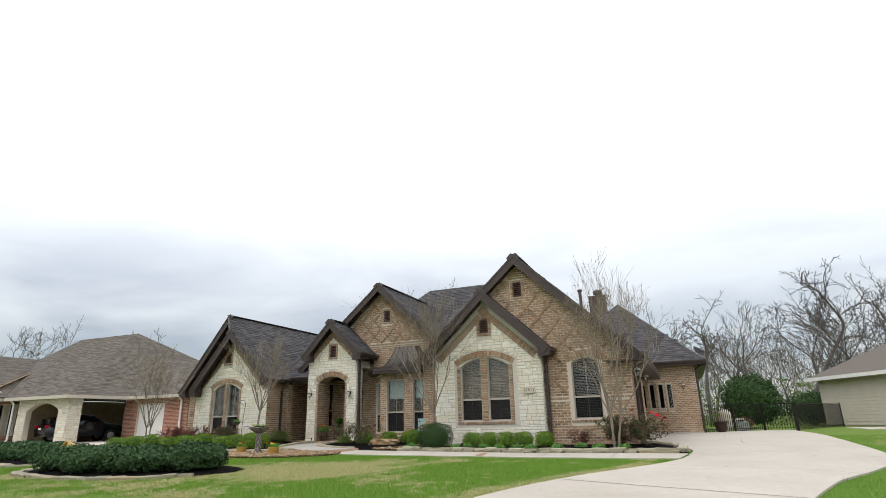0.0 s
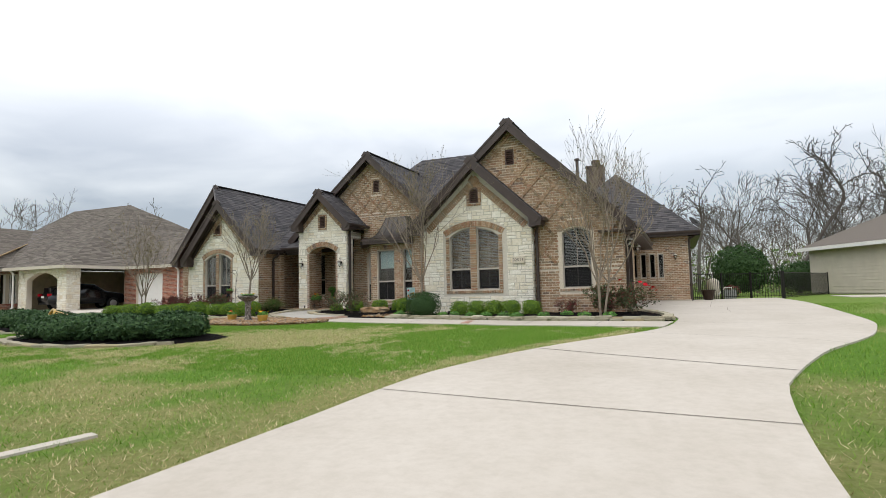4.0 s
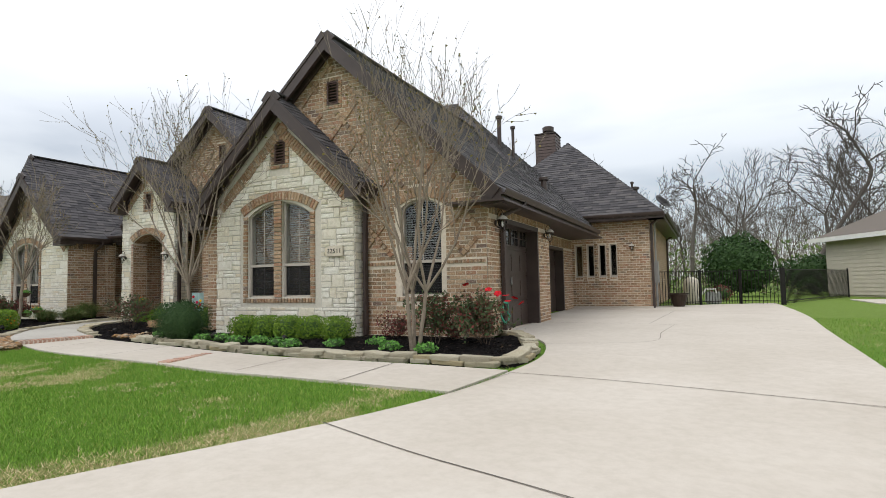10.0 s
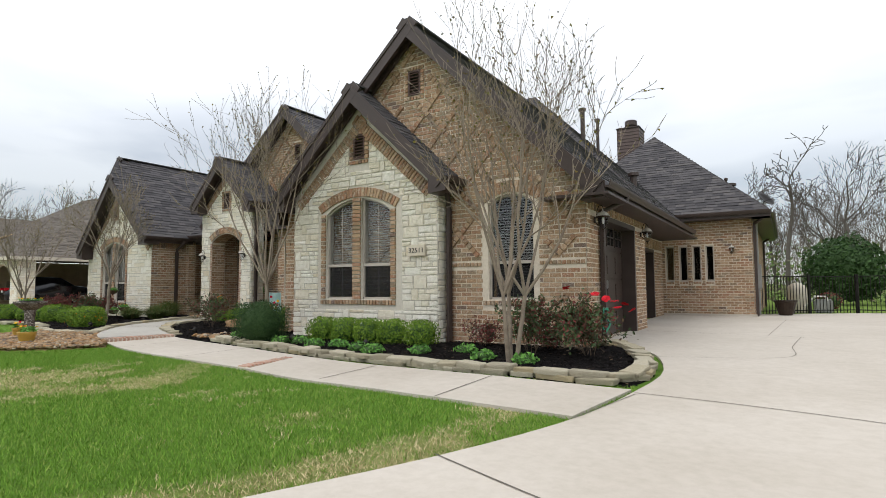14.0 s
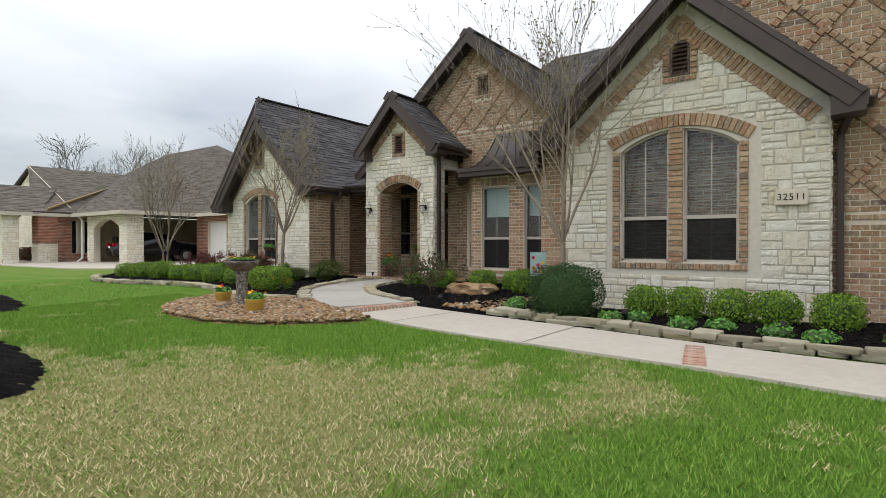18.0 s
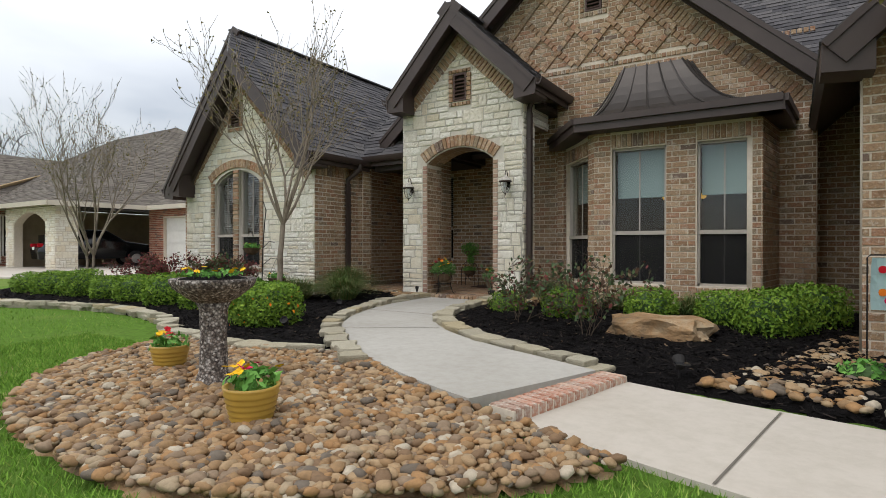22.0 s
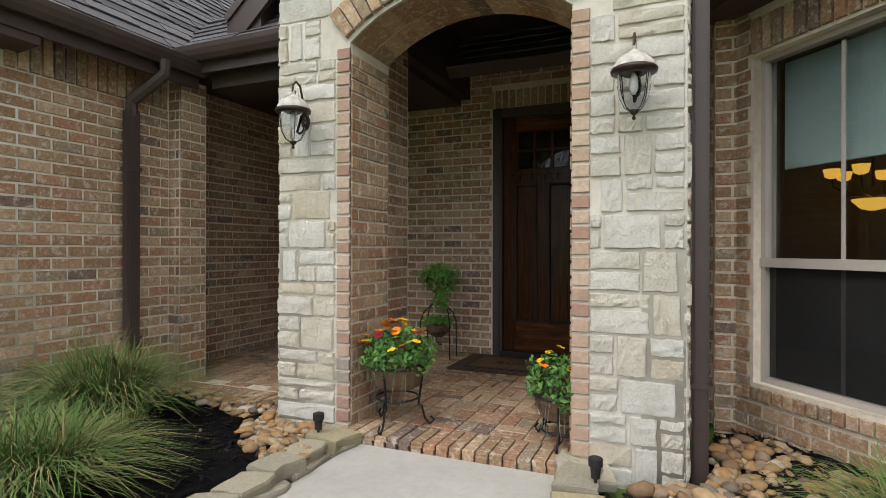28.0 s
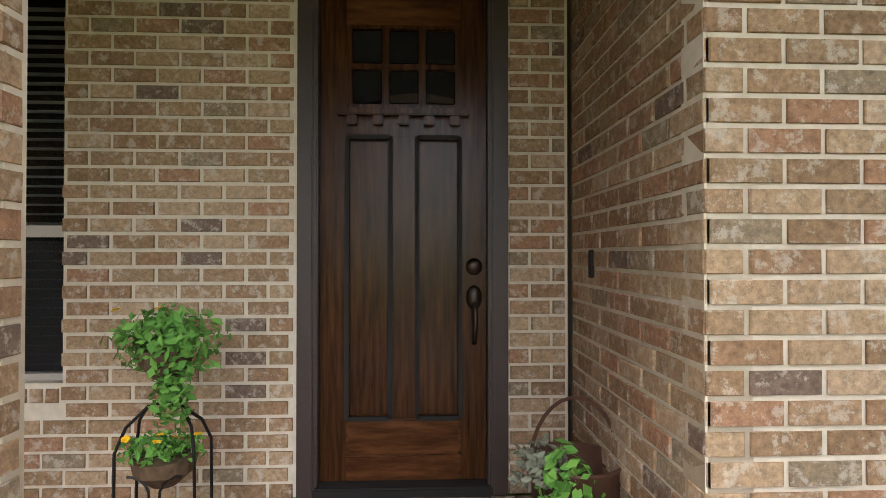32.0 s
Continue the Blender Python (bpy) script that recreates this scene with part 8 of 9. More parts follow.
def lantern(at, out, scale=1.0, label="weathered bronze wall lantern with ribbed hood and clear glass"):
    """A carriage lantern: wall plate, scrolled hook above, ribbed bell hood, tapering glass jar and a finial."""
    t_ = thing("wall_lantern", at, label, "wall lamp", "carriage lanterns on the house")
    o = Vector(out).normalized() * 0.15
    bm = bmesh.new()
    lathe(bm, [(0.028, -0.01), (0.033, 0.0), (0.029, 0.02)], 14)
    bmesh.ops.transform(bm, matrix=Vector(out).to_track_quat("Z", "Y").to_matrix().to_4x4() @ Matrix.Diagonal((1, 1.9, 1, 1)), verts=bm.verts)
    part("wall_plate", bm, M_BRONZE, t_)
    bm = bmesh.new()
    arc = [o * 0.12 + Vector((0, 0, -0.05))] + [o * (0.55 + 0.45 * math.cos(q)) + Vector((0, 0, 0.0 + 0.10 * math.sin(q))) for q in np.linspace(-2.4, -1.2, 4)] + [o * 0.40 + Vector((0, 0, 0.02))]
    tube(bm, arc, 0.010, 6)
    tube(bm, [o * 0.2 + Vector((0, 0, 0.03)), o * 0.30 + Vector((0, 0, 0.16)), o * 0.5 + Vector((0, 0, 0.245)), o * 0.8 + Vector((0, 0, 0.265)), o * 1.02 + Vector((0, 0, 0.235)), o * 1.06 + Vector((0, 0, 0.19)), o * 0.92 + Vector((0, 0, 0.17)), o * 0.84 + Vector((0, 0, 0.195))], 0.008, 6)
    part("bracket", bm, M_BRONZE, t_)
    c = (o.x, o.y, 0)
    bm = bmesh.new()
    lathe(bm, [(0.100, 0.030), (0.122, 0.036), (0.126, 0.052), (0.118, 0.062)], 24, c)
    smooth(part("hood_rim", bm, M_BRONZE, t_, "dark bronze rim"))
    bm = bmesh.new()
    rings, n_ = [], 36
    for r, z in ((0.116, 0.062), (0.104, 0.085), (0.085, 0.112), (0.060, 0.135), (0.030, 0.150), (0.012, 0.165), (0.012, 0.20)):
        rings.append([bm.verts.new((c[0] + r * (1 + (0.05 if i % 3 == 0 and r > 0.03 else 0)) * math.cos(2 * math.pi * i / n_), c[1] + r * (1 + (0.05 if i % 3 == 0 and r > 0.03 else 0)) * math.sin(2 * math.pi * i / n_), z)) for i in range(n_)])
    for r0, r1 in zip(rings, rings[1:]):
        for i in range(n_):
            bm.faces.new((r0[i], r0[(i + 1) % n_], r1[(i + 1) % n_], r1[i]))
    bm.faces.new(rings[-1])
    part("hood", bm, M_BRONZE_PALE, t_, "pale weathered ribbed hood")
    bm = bmesh.new()
    lathe(bm, [(0.022, -0.17), (0.05, -0.155), (0.078, -0.10), (0.09, -0.03), (0.092, 0.034), (0.089, 0.034), (0.087, -0.03), (0.075, -0.099), (0.048, -0.151), (0.021, -0.166)], 20, c)
    bmesh.ops.recalc_face_normals(bm, faces=bm.faces[:])
    smooth(part("glass", bm, M_LGLASS, t_))
    bm = bmesh.new()
    lathe(bm, [(0.004, -0.222), (0.012, -0.212), (0.006, -0.197), (0.022, -0.182), (0.028, -0.168)], 14, c)
    smooth(part("finial", bm, M_BRONZE, t_))
    for k in range(4):
        bm = bmesh.new()
        q = 2 * math.pi * (k + 0.5) / 4
        tube(bm, [(c[0] + r * math.cos(q), c[1] + r * math.sin(q), z) for r, z in ((0.026, -0.172), (0.054, -0.155), (0.082, -0.10), (0.094, -0.03), (0.097, 0.035))], 0.0028, 4)
        part("cage_bar", bm, M_BRONZE, t_)
    bm = bmesh.new()
    lathe(bm, [(0.010, -0.08), (0.024, -0.05), (0.022, 0.0), (0.012, 0.03)], 12, c)
    smooth(part("bulb", bm, M_WHITE, t_))
    t_.scale = (scale,) * 3
    return t_


M_BRONZE_PALE = plain("weathered_bronze", (0.44, 0.41, 0.36), 0.7, 0.0, 0.3, 20)
lantern((-15.24, TY - 0.04, 2.41), FRONT, 0.84)
lantern((-13.31, TY - 0.04, 2.41), FRONT, 0.84)
lantern((GX + 0.03, DY + 0.36, 2.50), RIGHT, 0.9)
lantern((GX + 0.03, DY + 3.75, 2.52), RIGHT, 0.9)
lantern((-0.74, WY - 0.03, 2.48), FRONT, 0.7)
sl_ = thing("security_light", (GX + 0.02, DY + 4.05, 2.95), "twin white floodlight under the eave", "flood light")
for a in (-0.1, 0.1):
    bm = bmesh.new()
    lathe(bm, [(0.02, -0.06), (0.05, 0.0), (0.065, 0.05), (0.02, 0.055)], 14)
    bmesh.ops.transform(bm, matrix=pose(0.12, a, 0.02, 35, 70, 0), verts=bm.verts)
    part("lamp_head", bm, M_WHITE, sl_)
part("mount", boxm(-0.01, 0.10, -0.06, 0.06, -0.03, 0.05, bevel=0.01), M_WHITE, sl_)

# coiled hose on the garage corner
hs = thing("garden_hose", (GX + 0.10, 18.62, 0.86), "green garden hose coiled on a wall hanger", "garden hose")
bm = bmesh.new()
tube(bm, [(0.012 * (k % 5), (0.19 + 0.012 * math.sin(k * 0.37)) * math.cos(k * math.pi / 10), (0.19 + 0.012 * math.sin(k * 0.37)) * math.sin(k * math.pi / 10)) for k in range(101)], 0.011, 6)
smooth(part("hose_coil", bm, M_HOSE, hs))
part("hanger", boxm(-0.09, 0.03, -0.05, 0.05, 0.12, 0.17, bevel=0.01), M_IRON, hs)

# ---- porch things ----
ORN = [(F_ORG, 9, 0.034), (F_YEL, 10, 0.030), (F_MAR, 8, 0.032)]
planter_stand((-14.69, 20.65, PZ), 0.38, ("iron stand with orange, yellow and maroon pansies", ORN), 24)
planter_stand((-13.70, 20.76, PZ), 0.28, ("iron stand with orange and yellow marigolds", [(F_YEL, 13, 0.026), (F_ORG, 5, 0.030), (F_MAR, 2, 0.028)]), 40)
iv = thing("ivy_stand", (-15.32, 22.73, PZ), "two-tier wrought iron stand with trailing ivy", "plant stand")
for s in (-1, 1):
    for d in (-0.09, 0.09):
        bm = bmesh.new()
        tube(bm, [(s * 0.16, d, 0), (s * 0.155, d, 0.36), (s * 0.13, d * 0.6, 0.45), (s * 0.07, 0, 0.52), (0, 0, 0.54)], 0.007, 6)
        part("leg", bm, M_IRON, iv)
bm = bmesh.new()
for s in (-1, 1):
    tube(bm, [(s * (0.02 + 0.06 * f) + s * 0.04 * math.sin(7 * f), -0.09, 0.12 + 0.12 * f + 0.035 * math.cos(7 * f)) for f in np.linspace(0, 1, 14)], 0.006, 5)
part("scroll", bm, M_IRON, iv)
for z, r in ((0.32, 0.13), (0.76, 0.11)):
    bm = bmesh.new()
    lathe(bm, [(0.05, z - 0.12), (r * 0.9, z - 0.06), (r, z)], 16)
    part("basket", bm, M_COCO, iv)
bm = bmesh.new()
tube(bm, [(0, 0, 0.53), (0.02, 0, 0.60), (0, 0, 0.66)], 0.01, 6)
part("upright", bm, M_IRON, iv)
part("foliage", leaf_cloud("foliage", 620, (0.21, 0.15, 0.15), 0.026, (0.02, -0.02, 0.79), shell=0.7), L_PERENNIAL, iv)
part("trailing_foliage", leaf_cloud("trailing_foliage", 260, (0.08, 0.07, 0.17), 0.024, (0.05, -0.05, 0.60), shell=0.8), L_PERENNIAL, iv)
part("lower_foliage", leaf_cloud("lower_foliage", 420, (0.16, 0.13, 0.06), 0.018, (0, -0.02, 0.36), shell=0.7), L_PERENNIAL, iv)
for k in range(9):
    part("flower", flower_head(0.018, (rng.uniform(-0.17, 0.17), rng.uniform(-0.15, -0.02), 0.42 if k < 6 else 0.93)), F_YEL, iv)
bu = thing("copper_bucket", (-13.67, 22.50, PZ), "aged copper bucket with hoop handle and a trailing plant", "planter")
bm = bmesh.new()
lathe(bm, [(0.14, 0.0), (0.165, 0.05), (0.19, 0.40), (0.20, 0.42), (0.185, 0.42), (0.17, 0.30), (0.01, 0.29)], 24)
smooth(part("bucket_body", bm, M_COPPER, bu))
bm = bmesh.new()
tube(bm, [(0.19 * math.cos(q), 0.0, 0.38 + 0.30 * math.sin(q)) for q in np.linspace(0, math.pi, 16)], 0.009, 6)
part("handle", bm, M_COPPER, bu)
part("moss", leaf_cloud("moss", 260, (0.13, 0.12, 0.10), 0.022, (-0.16, -0.08, 0.42), shell=0.8), L_MOSS, bu)
part("foliage", leaf_cloud("foliage", 150, (0.12, 0.10, 0.20), 0.042, (-0.07, -0.16, 0.34), shell=0.7), L_PERENNIAL, bu)

bu.scale = (0.92, 0.92, 0.88)

# shepherd's hook with hanging baskets
hk = thing("basket_hook", (-17.5, 18.95, 0.42), "black scrolled hook with three hanging baskets of flowers", "plant hanger")
bm = bmesh.new()
tube(bm, [(0, 0, 0), (0.03, 0, 0.9), (0.08, 0, 1.4), (0.12, 0, 1.62), (0.05, 0, 1.78), (-0.12, 0, 1.8), (-0.2, 0, 1.68)], 0.009, 6)
for z, s in ((1.05, 0.34), (0.75, 0.42), (1.68, -0.2)):
    tube(bm, [(0.04, 0, z - 0.1), (s * 0.6, 0, z + 0.02), (s, 0, z)], 0.006, 5)
part("hook", bm, M_IRON, hk)
for x, z in ((-0.28, 0.95), (0.40, 0.42), (-0.2, 0.32)):
    bm = bmesh.new()
    lathe(bm, [(0.03, z - 0.13), (0.11, z - 0.09), (0.16, z)], 14, (x, 0, 0))
    b_ = part("basket", bm, M_COCO, hk)
    bm = bmesh.new()
    for q in (0, 2.1, 4.2):
        tube(bm, [(x + 0.15 * math.cos(q), 0.15 * math.sin(q), z), (x, 0, z + 0.36)], 0.003, 4)
    part("wire", bm, M_IRON, b_)
    part("foliage", leaf_cloud("foliage", 160, (0.17, 0.15, 0.07), 0.03, (x, 0, z + 0.03), shell=0.8), L_PERENNIAL, b_)
    for k in range(5):
        part("bloom", flower_head(0.02, (x + rng.uniform(-0.13, 0.13), rng.uniform(-0.15, 0.05), z + 0.08)), F_YEL, b_)

# chandelier behind the bay glass
chn = thing("chandelier", (-11.28, 24.55, 0.17), "bronze chandelier with lit amber glass bowls", "chandelier")
bm = bmesh.new()
tube(bm, [(0, 0, 2.1), (0, 0, 3.6)], 0.012, 6)
part("stem", bm, M_BRONZE, chn)
for k in range(6):
    q = 2 * math.pi * k / 6
    c, s = math.cos(q), math.sin(q)
    bm = bmesh.new()
    tube(bm, [(0, 0, 2.0), (0.16 * c, 0.16 * s, 2.02), (0.27 * c, 0.27 * s, 2.12), (0.28 * c, 0.28 * s, 2.2)], 0.009, 6)
    arm = part("arm", bm, M_BRONZE, chn)
    bm = bmesh.new()
    lathe(bm, [(0.02, 2.2), (0.05, 2.22), (0.065, 2.30)], 12, (0.28 * c, 0.28 * s, 0))
    smooth(part("bowl", bm, M_AMBER, arm))
bm = bmesh.new()
lathe(bm, [(0.01, 1.86), (0.08, 1.88), (0.14, 1.96), (0.145, 1.98)], 18)
smooth(part("centre_bowl", bm, M_AMBER, chn))
chn.scale = (1.25, 1.25, 1.0)
# ---- neighbour's house ----
nb = thing("neighbour_house", (0, 0, 0), "low brick and limestone house with grey hip roof and carport", "house")
NY, NX = 22.1, -33.2


def nwall(name, O, u, n, outline, holes, style, mat__=None, clear=None):
    w = part(name, slab(name, outline, holes, O, u, n, 0.3), M_STUCCO if style == "plain" else M_MORTAR, nb)
    if style == "stone":
        part("ashlar", rough_stones("ashlar", stone_quads(outline, clear or holes), O, u, n, 0.03), M_STONE, w, kind="stuff")
    elif style == "brick":
        part("bricks", blocks("bricks", brick_quads(outline, clear or holes), O, u, n, 0.012), M_RED2, w, kind="stuff")
    return w


arch_n = arch(-36.9, -34.0, 0.4, 2.3, 2.75)
nwall("carport_arch", (0, NY, 0), X, FRONT, rect(-37.7, NX, 0.42, 3.0), [arch_n], "stone")
nwall("carport_column", (NX, NY, 0), Y, RIGHT, rect(0, 0.8, 0.42, 3.0), [], "stone")
nwall("carport_back", (0, 29.0, 0), X, FRONT, rect(-37.6, -33, 0.42, 3.0), [], "plain")
nwall("carport_left", (-37.6, NY, 0), Y, RIGHT, rect(0.3, 7, 0.42, 3.0), [], "plain")
nwall("carport_ceiling_wall", (-33.3, 26, 0), Y, RIGHT, rect(0, 3, 0.42, 3.0), [], "brick")
nwall("garage_wall", (0, 25.8, 0), X, FRONT, rect(-33.3, -28.0, 0.42, 3.0), [rect(-32.2, -29.9, 0.42, 2.6)], "brick")
gd = part("garage_door", boxm(-32.2, -29.9, 25.95, 26.0, 0.42, 2.6), M_WHITE, nb, "white garage door")
for k in range(4):
    part("section", boxm(-32.18, -29.92, 25.92, 25.95, 0.45 + k * 0.54, 0.96 + k * 0.54, bevel=0.01), M_WHITE, gd)
nwall("garage_side", (-28.0, 25.8, 0), Y, RIGHT, rect(0, 8, 0.42, 3.0), [], "brick")
nwall("wing_side", (-39.2, 21.2, 0), Y, RIGHT, rect(0, 2.6, 0.42, 3.1), [rect(0.7, 1.7, 0.95, 2.75)], "brick")
nwall("wing_front", (0, 22.2, 0), X, FRONT, [(-50, 0.42), (-39.4, 0.42), (-39.4, 3.1), (-46, 6.2), (-50, 4.3)], [], "stone")
nw = part("window", boxm(-39.45, -39.42, 21.9, 22.9, 0.95, 2.75), M_DGLASS, nb)
bm = bmesh.new()
for y_ in np.linspace(21.92, 22.88, 4):
    box(bm, -39.42, -39.36, y_ - 0.03, y_ + 0.03, 0.95, 2.75)
part("window_frame", bm, M_WHITE, nw)
x0, y0_ = -39.75, 20.2
c_ = part("porch_column", boxm(x0 + 0.02, x0 + 0.88, y0_ + 0.02, y0_ + 0.9, 0.42, 3.1), M_MORTAR, nb)
for lo, hi, st_ in ((1.45, 3.1, 0), (0.42, 1.45, 1)):
    for O_, u_, n_, L_ in (((0, y0_, 0), X, FRONT, (x0, x0 + 0.9)), ((x0 + 0.9, y0_, 0), Y, RIGHT, (0, 0.9))):
        qs = stone_quads(rect(*L_, lo, hi), []) if st_ else brick_quads(rect(*L_, lo, hi), [])
        part("ashlar" if st_ else "bricks", rough_stones("ashlar", qs, O_, u_, n_, 0.03) if st_ else blocks("bricks", qs, O_, u_, n_, 0.012), M_STONE if st_ else M_RED2, c_, kind="stuff")
nwall("porch_gable", (0, 18.7, 0), X, FRONT, [(-44.2, 0.42), (-39.0, 0.42), (-39.0, 3.1), (-41.6, 4.6), (-44.2, 3.1)], [arch(-43.3, -39.9, 0.43, 2.5, 2.9)], "stone")
nwall("porch_gable_side", (-39.0, 18.7, 0), Y, RIGHT, rect(0, 0.7, 0.42, 3.1), [], "stone")


def nroof(*polys):
    for p in polys:
        roof_plane(p, M_SHINGLE2, nb, "roof", 0.17, 0.4)


e = 3.08
p1, p2 = (-47.4, 31.6, 8.5), (-40.6, 31.6, 8.5)
nroof([(-38.4, 21.6, e), (-32.6, 21.6, e), p2, p1, (-46.0, 27.7, 6.4)], [(-32.6, 21.6, e), (-32.6, 41.6, e), p2],
      [(-33.6, 25.3, e), (-25.0, 25.3, e), (-25.0, 30.2, 5.75), (-38.3, 30.2, 5.75)],
      [(-38.8, 19.9, e + 0.1), (-38.8, 30, e + 0.1), (-46, 30, 6.4), (-46, 22.0, 6.4)], [(-53, 30, 3.2), (-53, 21.8, 3.2), (-46, 22.0, 6.4), (-46, 30, 6.4)],
      [(-38.7, 18.4, e), (-38.7, 20.2, e), (-41.6, 22.0, 4.7), (-41.6, 18.4, 4.7)], [(-44.6, 21.0, e), (-44.6, 18.4, e), (-41.6, 18.4, 4.7), (-41.6, 22.0, 4.7)])
bm = bmesh.new()
for p, q in (((-38.4, 21.6), (-32.6, 21.6)), ((-32.6, 21.6), (-32.6, 25.3)), ((-32.6, 25.3), (-27.5, 25.3)), ((-38.75, 19.9), (-38.75, 22.6)), ((-38.65, 18.4), (-38.65, 19.9))):
    a, b = Vector((*p, e - 0.06)), Vector((*q, e - 0.06))
    beam(bm, a, b, (b - a).cross((0, 0, 1)), (0, 0, 1), 0.08, 0.18)
for a, b in (((-38.7, 18.38, e), (-41.6, 18.38, 4.68)), ((-44.6, 18.38, e), (-41.6, 18.38, 4.68)), ((-39.4, 21.9, 3.4), (-46, 21.95, 6.36))):
    beam(bm, a, b, (0, 1, 0), (0, 0, 1), 0.06, 0.22)
part("fascia", bm, M_CREAM, nb)
for x, y in ((-38.0, 22.0), (-28.4, 25.7)):
    bm = bmesh.new()
    tube(bm, [(x, y - 0.3, 3.0), (x, y - 0.05, 2.75), (x, y - 0.05, 0.7), (x, y - 0.3, 0.5)], 0.06, 8)
    part("downspout", bm, M_WHITE, nb)
bm = bmesh.new()
beam(bm, (-38.9, 20.6, 3.28), (-42.6, 25.2, 4.95), (0.4, 0, 0.2), (-0.3, 0, 1), 0.5, 0.05)
part("bare_decking", bm, M_LUMBER, nb)
solid("neighbour_driveway", ribbon("neighbour_driveway", [(-62, 17.5), (-44, 17.8), (-30, 18.6), (-24.3, 21.4)], [(-62, 22), (-44, 23), (-34, 30), (-24.3, 25.6)], 0.03, 0.12, 24), M_CONC, "pale concrete neighbour driveway", "driveway", kind="structure")
car = thing("parked_car", (-35.4, 24.6, 0.5), "black hatchback parked in the carport", "car")
car.rotation_euler[2] = radians(78)
prof = [(-2.2, 0.35), (-2.25, 0.75), (-2.05, 0.95), (-1.7, 1.42), (-0.9, 1.6), (0.3, 1.55), (1.0, 1.1), (1.9, 0.95), (2.25, 0.7), (2.2, 0.35)]
bm = bmesh.new()
secs = []
for y_, s_, dz in ((-0.86, 0.98, -0.04), (-0.8, 1.0, 0.0), (-0.6, 1.0, 0.02), (0.6, 1.0, 0.02), (0.8, 1.0, 0.0), (0.86, 0.98, -0.04)):
    secs.append([bm.verts.new((x * s_, y_ * (0.82 if z > 1.0 else 1.0), z + (dz if z > 0.5 else 0))) for x, z in prof])
for a, b in zip(secs, secs[1:]):
    for i in range(len(prof)):
        j = (i + 1) % len(prof)
        bm.faces.new((a[i], a[j], b[j], b[i]))
bm.faces.new(secs[0])
bm.faces.new(secs[-1][::-1])
smooth(part("car_body", bm, M_CARPAINT, car))
for sx in (-1.35, 1.35):
    for sy in (-0.83, 0.83):
        bm = bmesh.new()
        lathe(bm, [(0.2, -0.1), (0.33, -0.1), (0.345, -0.06), (0.345, 0.06), (0.33, 0.1), (0.2, 0.1)], 22)
        bmesh.ops.transform(bm, matrix=pose(sx, sy, 0.345, 90), verts=bm.verts)
        wl_ = part("wheel", bm, M_TYRE, car)
        bm = bmesh.new()
        lathe(bm, [(0.03, -0.11), (0.2, -0.105), (0.21, 0.105), (0.03, 0.11)], 14)
        bmesh.ops.transform(bm, matrix=pose(sx, sy, 0.345, 90), verts=bm.verts)
        part("rim", bm, M_SILVER, wl_)
part("rear_window", boxm(-2.0, -1.72, -0.55, 0.55, 1.06, 1.36), M_DGLASS, car)
for sy in (-0.72, 0.72):
    part("tail_light", boxm(-2.24, -2.05, sy - 0.1, sy + 0.1, 0.85, 1.0, bevel=0.02), F_RED, car)
part("number_plate", boxm(-2.262, -2.25, -0.2, 0.2, 0.74, 0.86), M_WHITE, car)
# neighbour's shrubs and sago palm
for k, (x, y) in enumerate(((-44.5, 21.4), (-43.2, 21.3), (-46.2, 21.2))):
    shrub((x, y, 0.44), 1.3, 0.9, 0.85, L_RED if k < 2 else L_DARK, "clipped reddish shrub by the neighbour's porch", 1500, 0.05, group="neighbour's shrubs")
sg = thing("sago_palm", (-47.4, 20.8, 0.44), "yellowing sago palm by the neighbour's porch", "palm")
V, F = [], []
for k in range(46):
    q = rng.uniform(0, 6.28)
    el = rng.uniform(0.15, 1.3)
    o_ = np.array((math.cos(q), math.sin(q), 0))
    prev = None
    for i in range(5):
        f = i / 4
        p = o_ * 1.1 * f * math.cos(el) + np.array((0, 0, 0.5 + 1.1 * f * math.sin(el) - 0.55 * f * f))
        sd = np.array((-o_[1], o_[0], 0)) * 0.10 * math.sin(math.pi * (0.15 + 0.85 * f))
        V += [p - sd, p + sd]
        if i:
            o = len(V) - 4
            F.append((o, o + 1, o + 3, o + 2))
part("fronds", mesh_of("fronds", V, F), L_BUD, sg)
bm = bmesh.new()
lathe(bm, [(0.28, 0), (0.3, 0.2), (0.22, 0.5), (0.1, 0.6)], 12)
part("trunk", bm, M_BARK2, sg)

# ---- rear and right of the house ----
sh = thing("neighbour_garage", (9.4, 36.1, 0.45), "cream lap-sided garage with shingle roof", "garage")
sh.rotation_euler[2] = radians(25.5)
bm = bmesh.new()
box(bm, 0.05, 7.5, 0.05, 6.0, 0, 2.8)
part("wall", bm, M_CREAM, sh)
for side, L in ((0, 7.5), (1, 6.0)):
    for k in range(15):
        z = 0.1 + k * 0.18
        bm = bmesh.new()
        if side == 0:
            beam(bm, (0, 0.02, z + 0.09), (L, 0.02, z + 0.09), (0, 1, -0.12), (0, 0.12, 1), 0.02, 0.185)
        else:
            beam(bm, (0.02, 0, z + 0.09), (0.02, L, z + 0.09), (1, 0, -0.12), (0.12, 0, 1), 0.02, 0.185)
        part("lap_board", bm, M_CREAM, sh)
part("garage_door", boxm(0.9, 5.8, -0.03, 0.0, 0.0, 2.2, bevel=0.01), M_CREAM, sh, "cream garage door")
bm = bmesh.new()
box(bm, -0.03, 0.12, -0.03, 0.12, 0, 2.8)
box(bm, 0.75, 0.9, -0.05, 0.02, 0, 2.35)
box(bm, 0.75, 6.0, -0.05, 0.02, 2.2, 2.35)
part("corner_trim", bm, M_WHITE, sh)
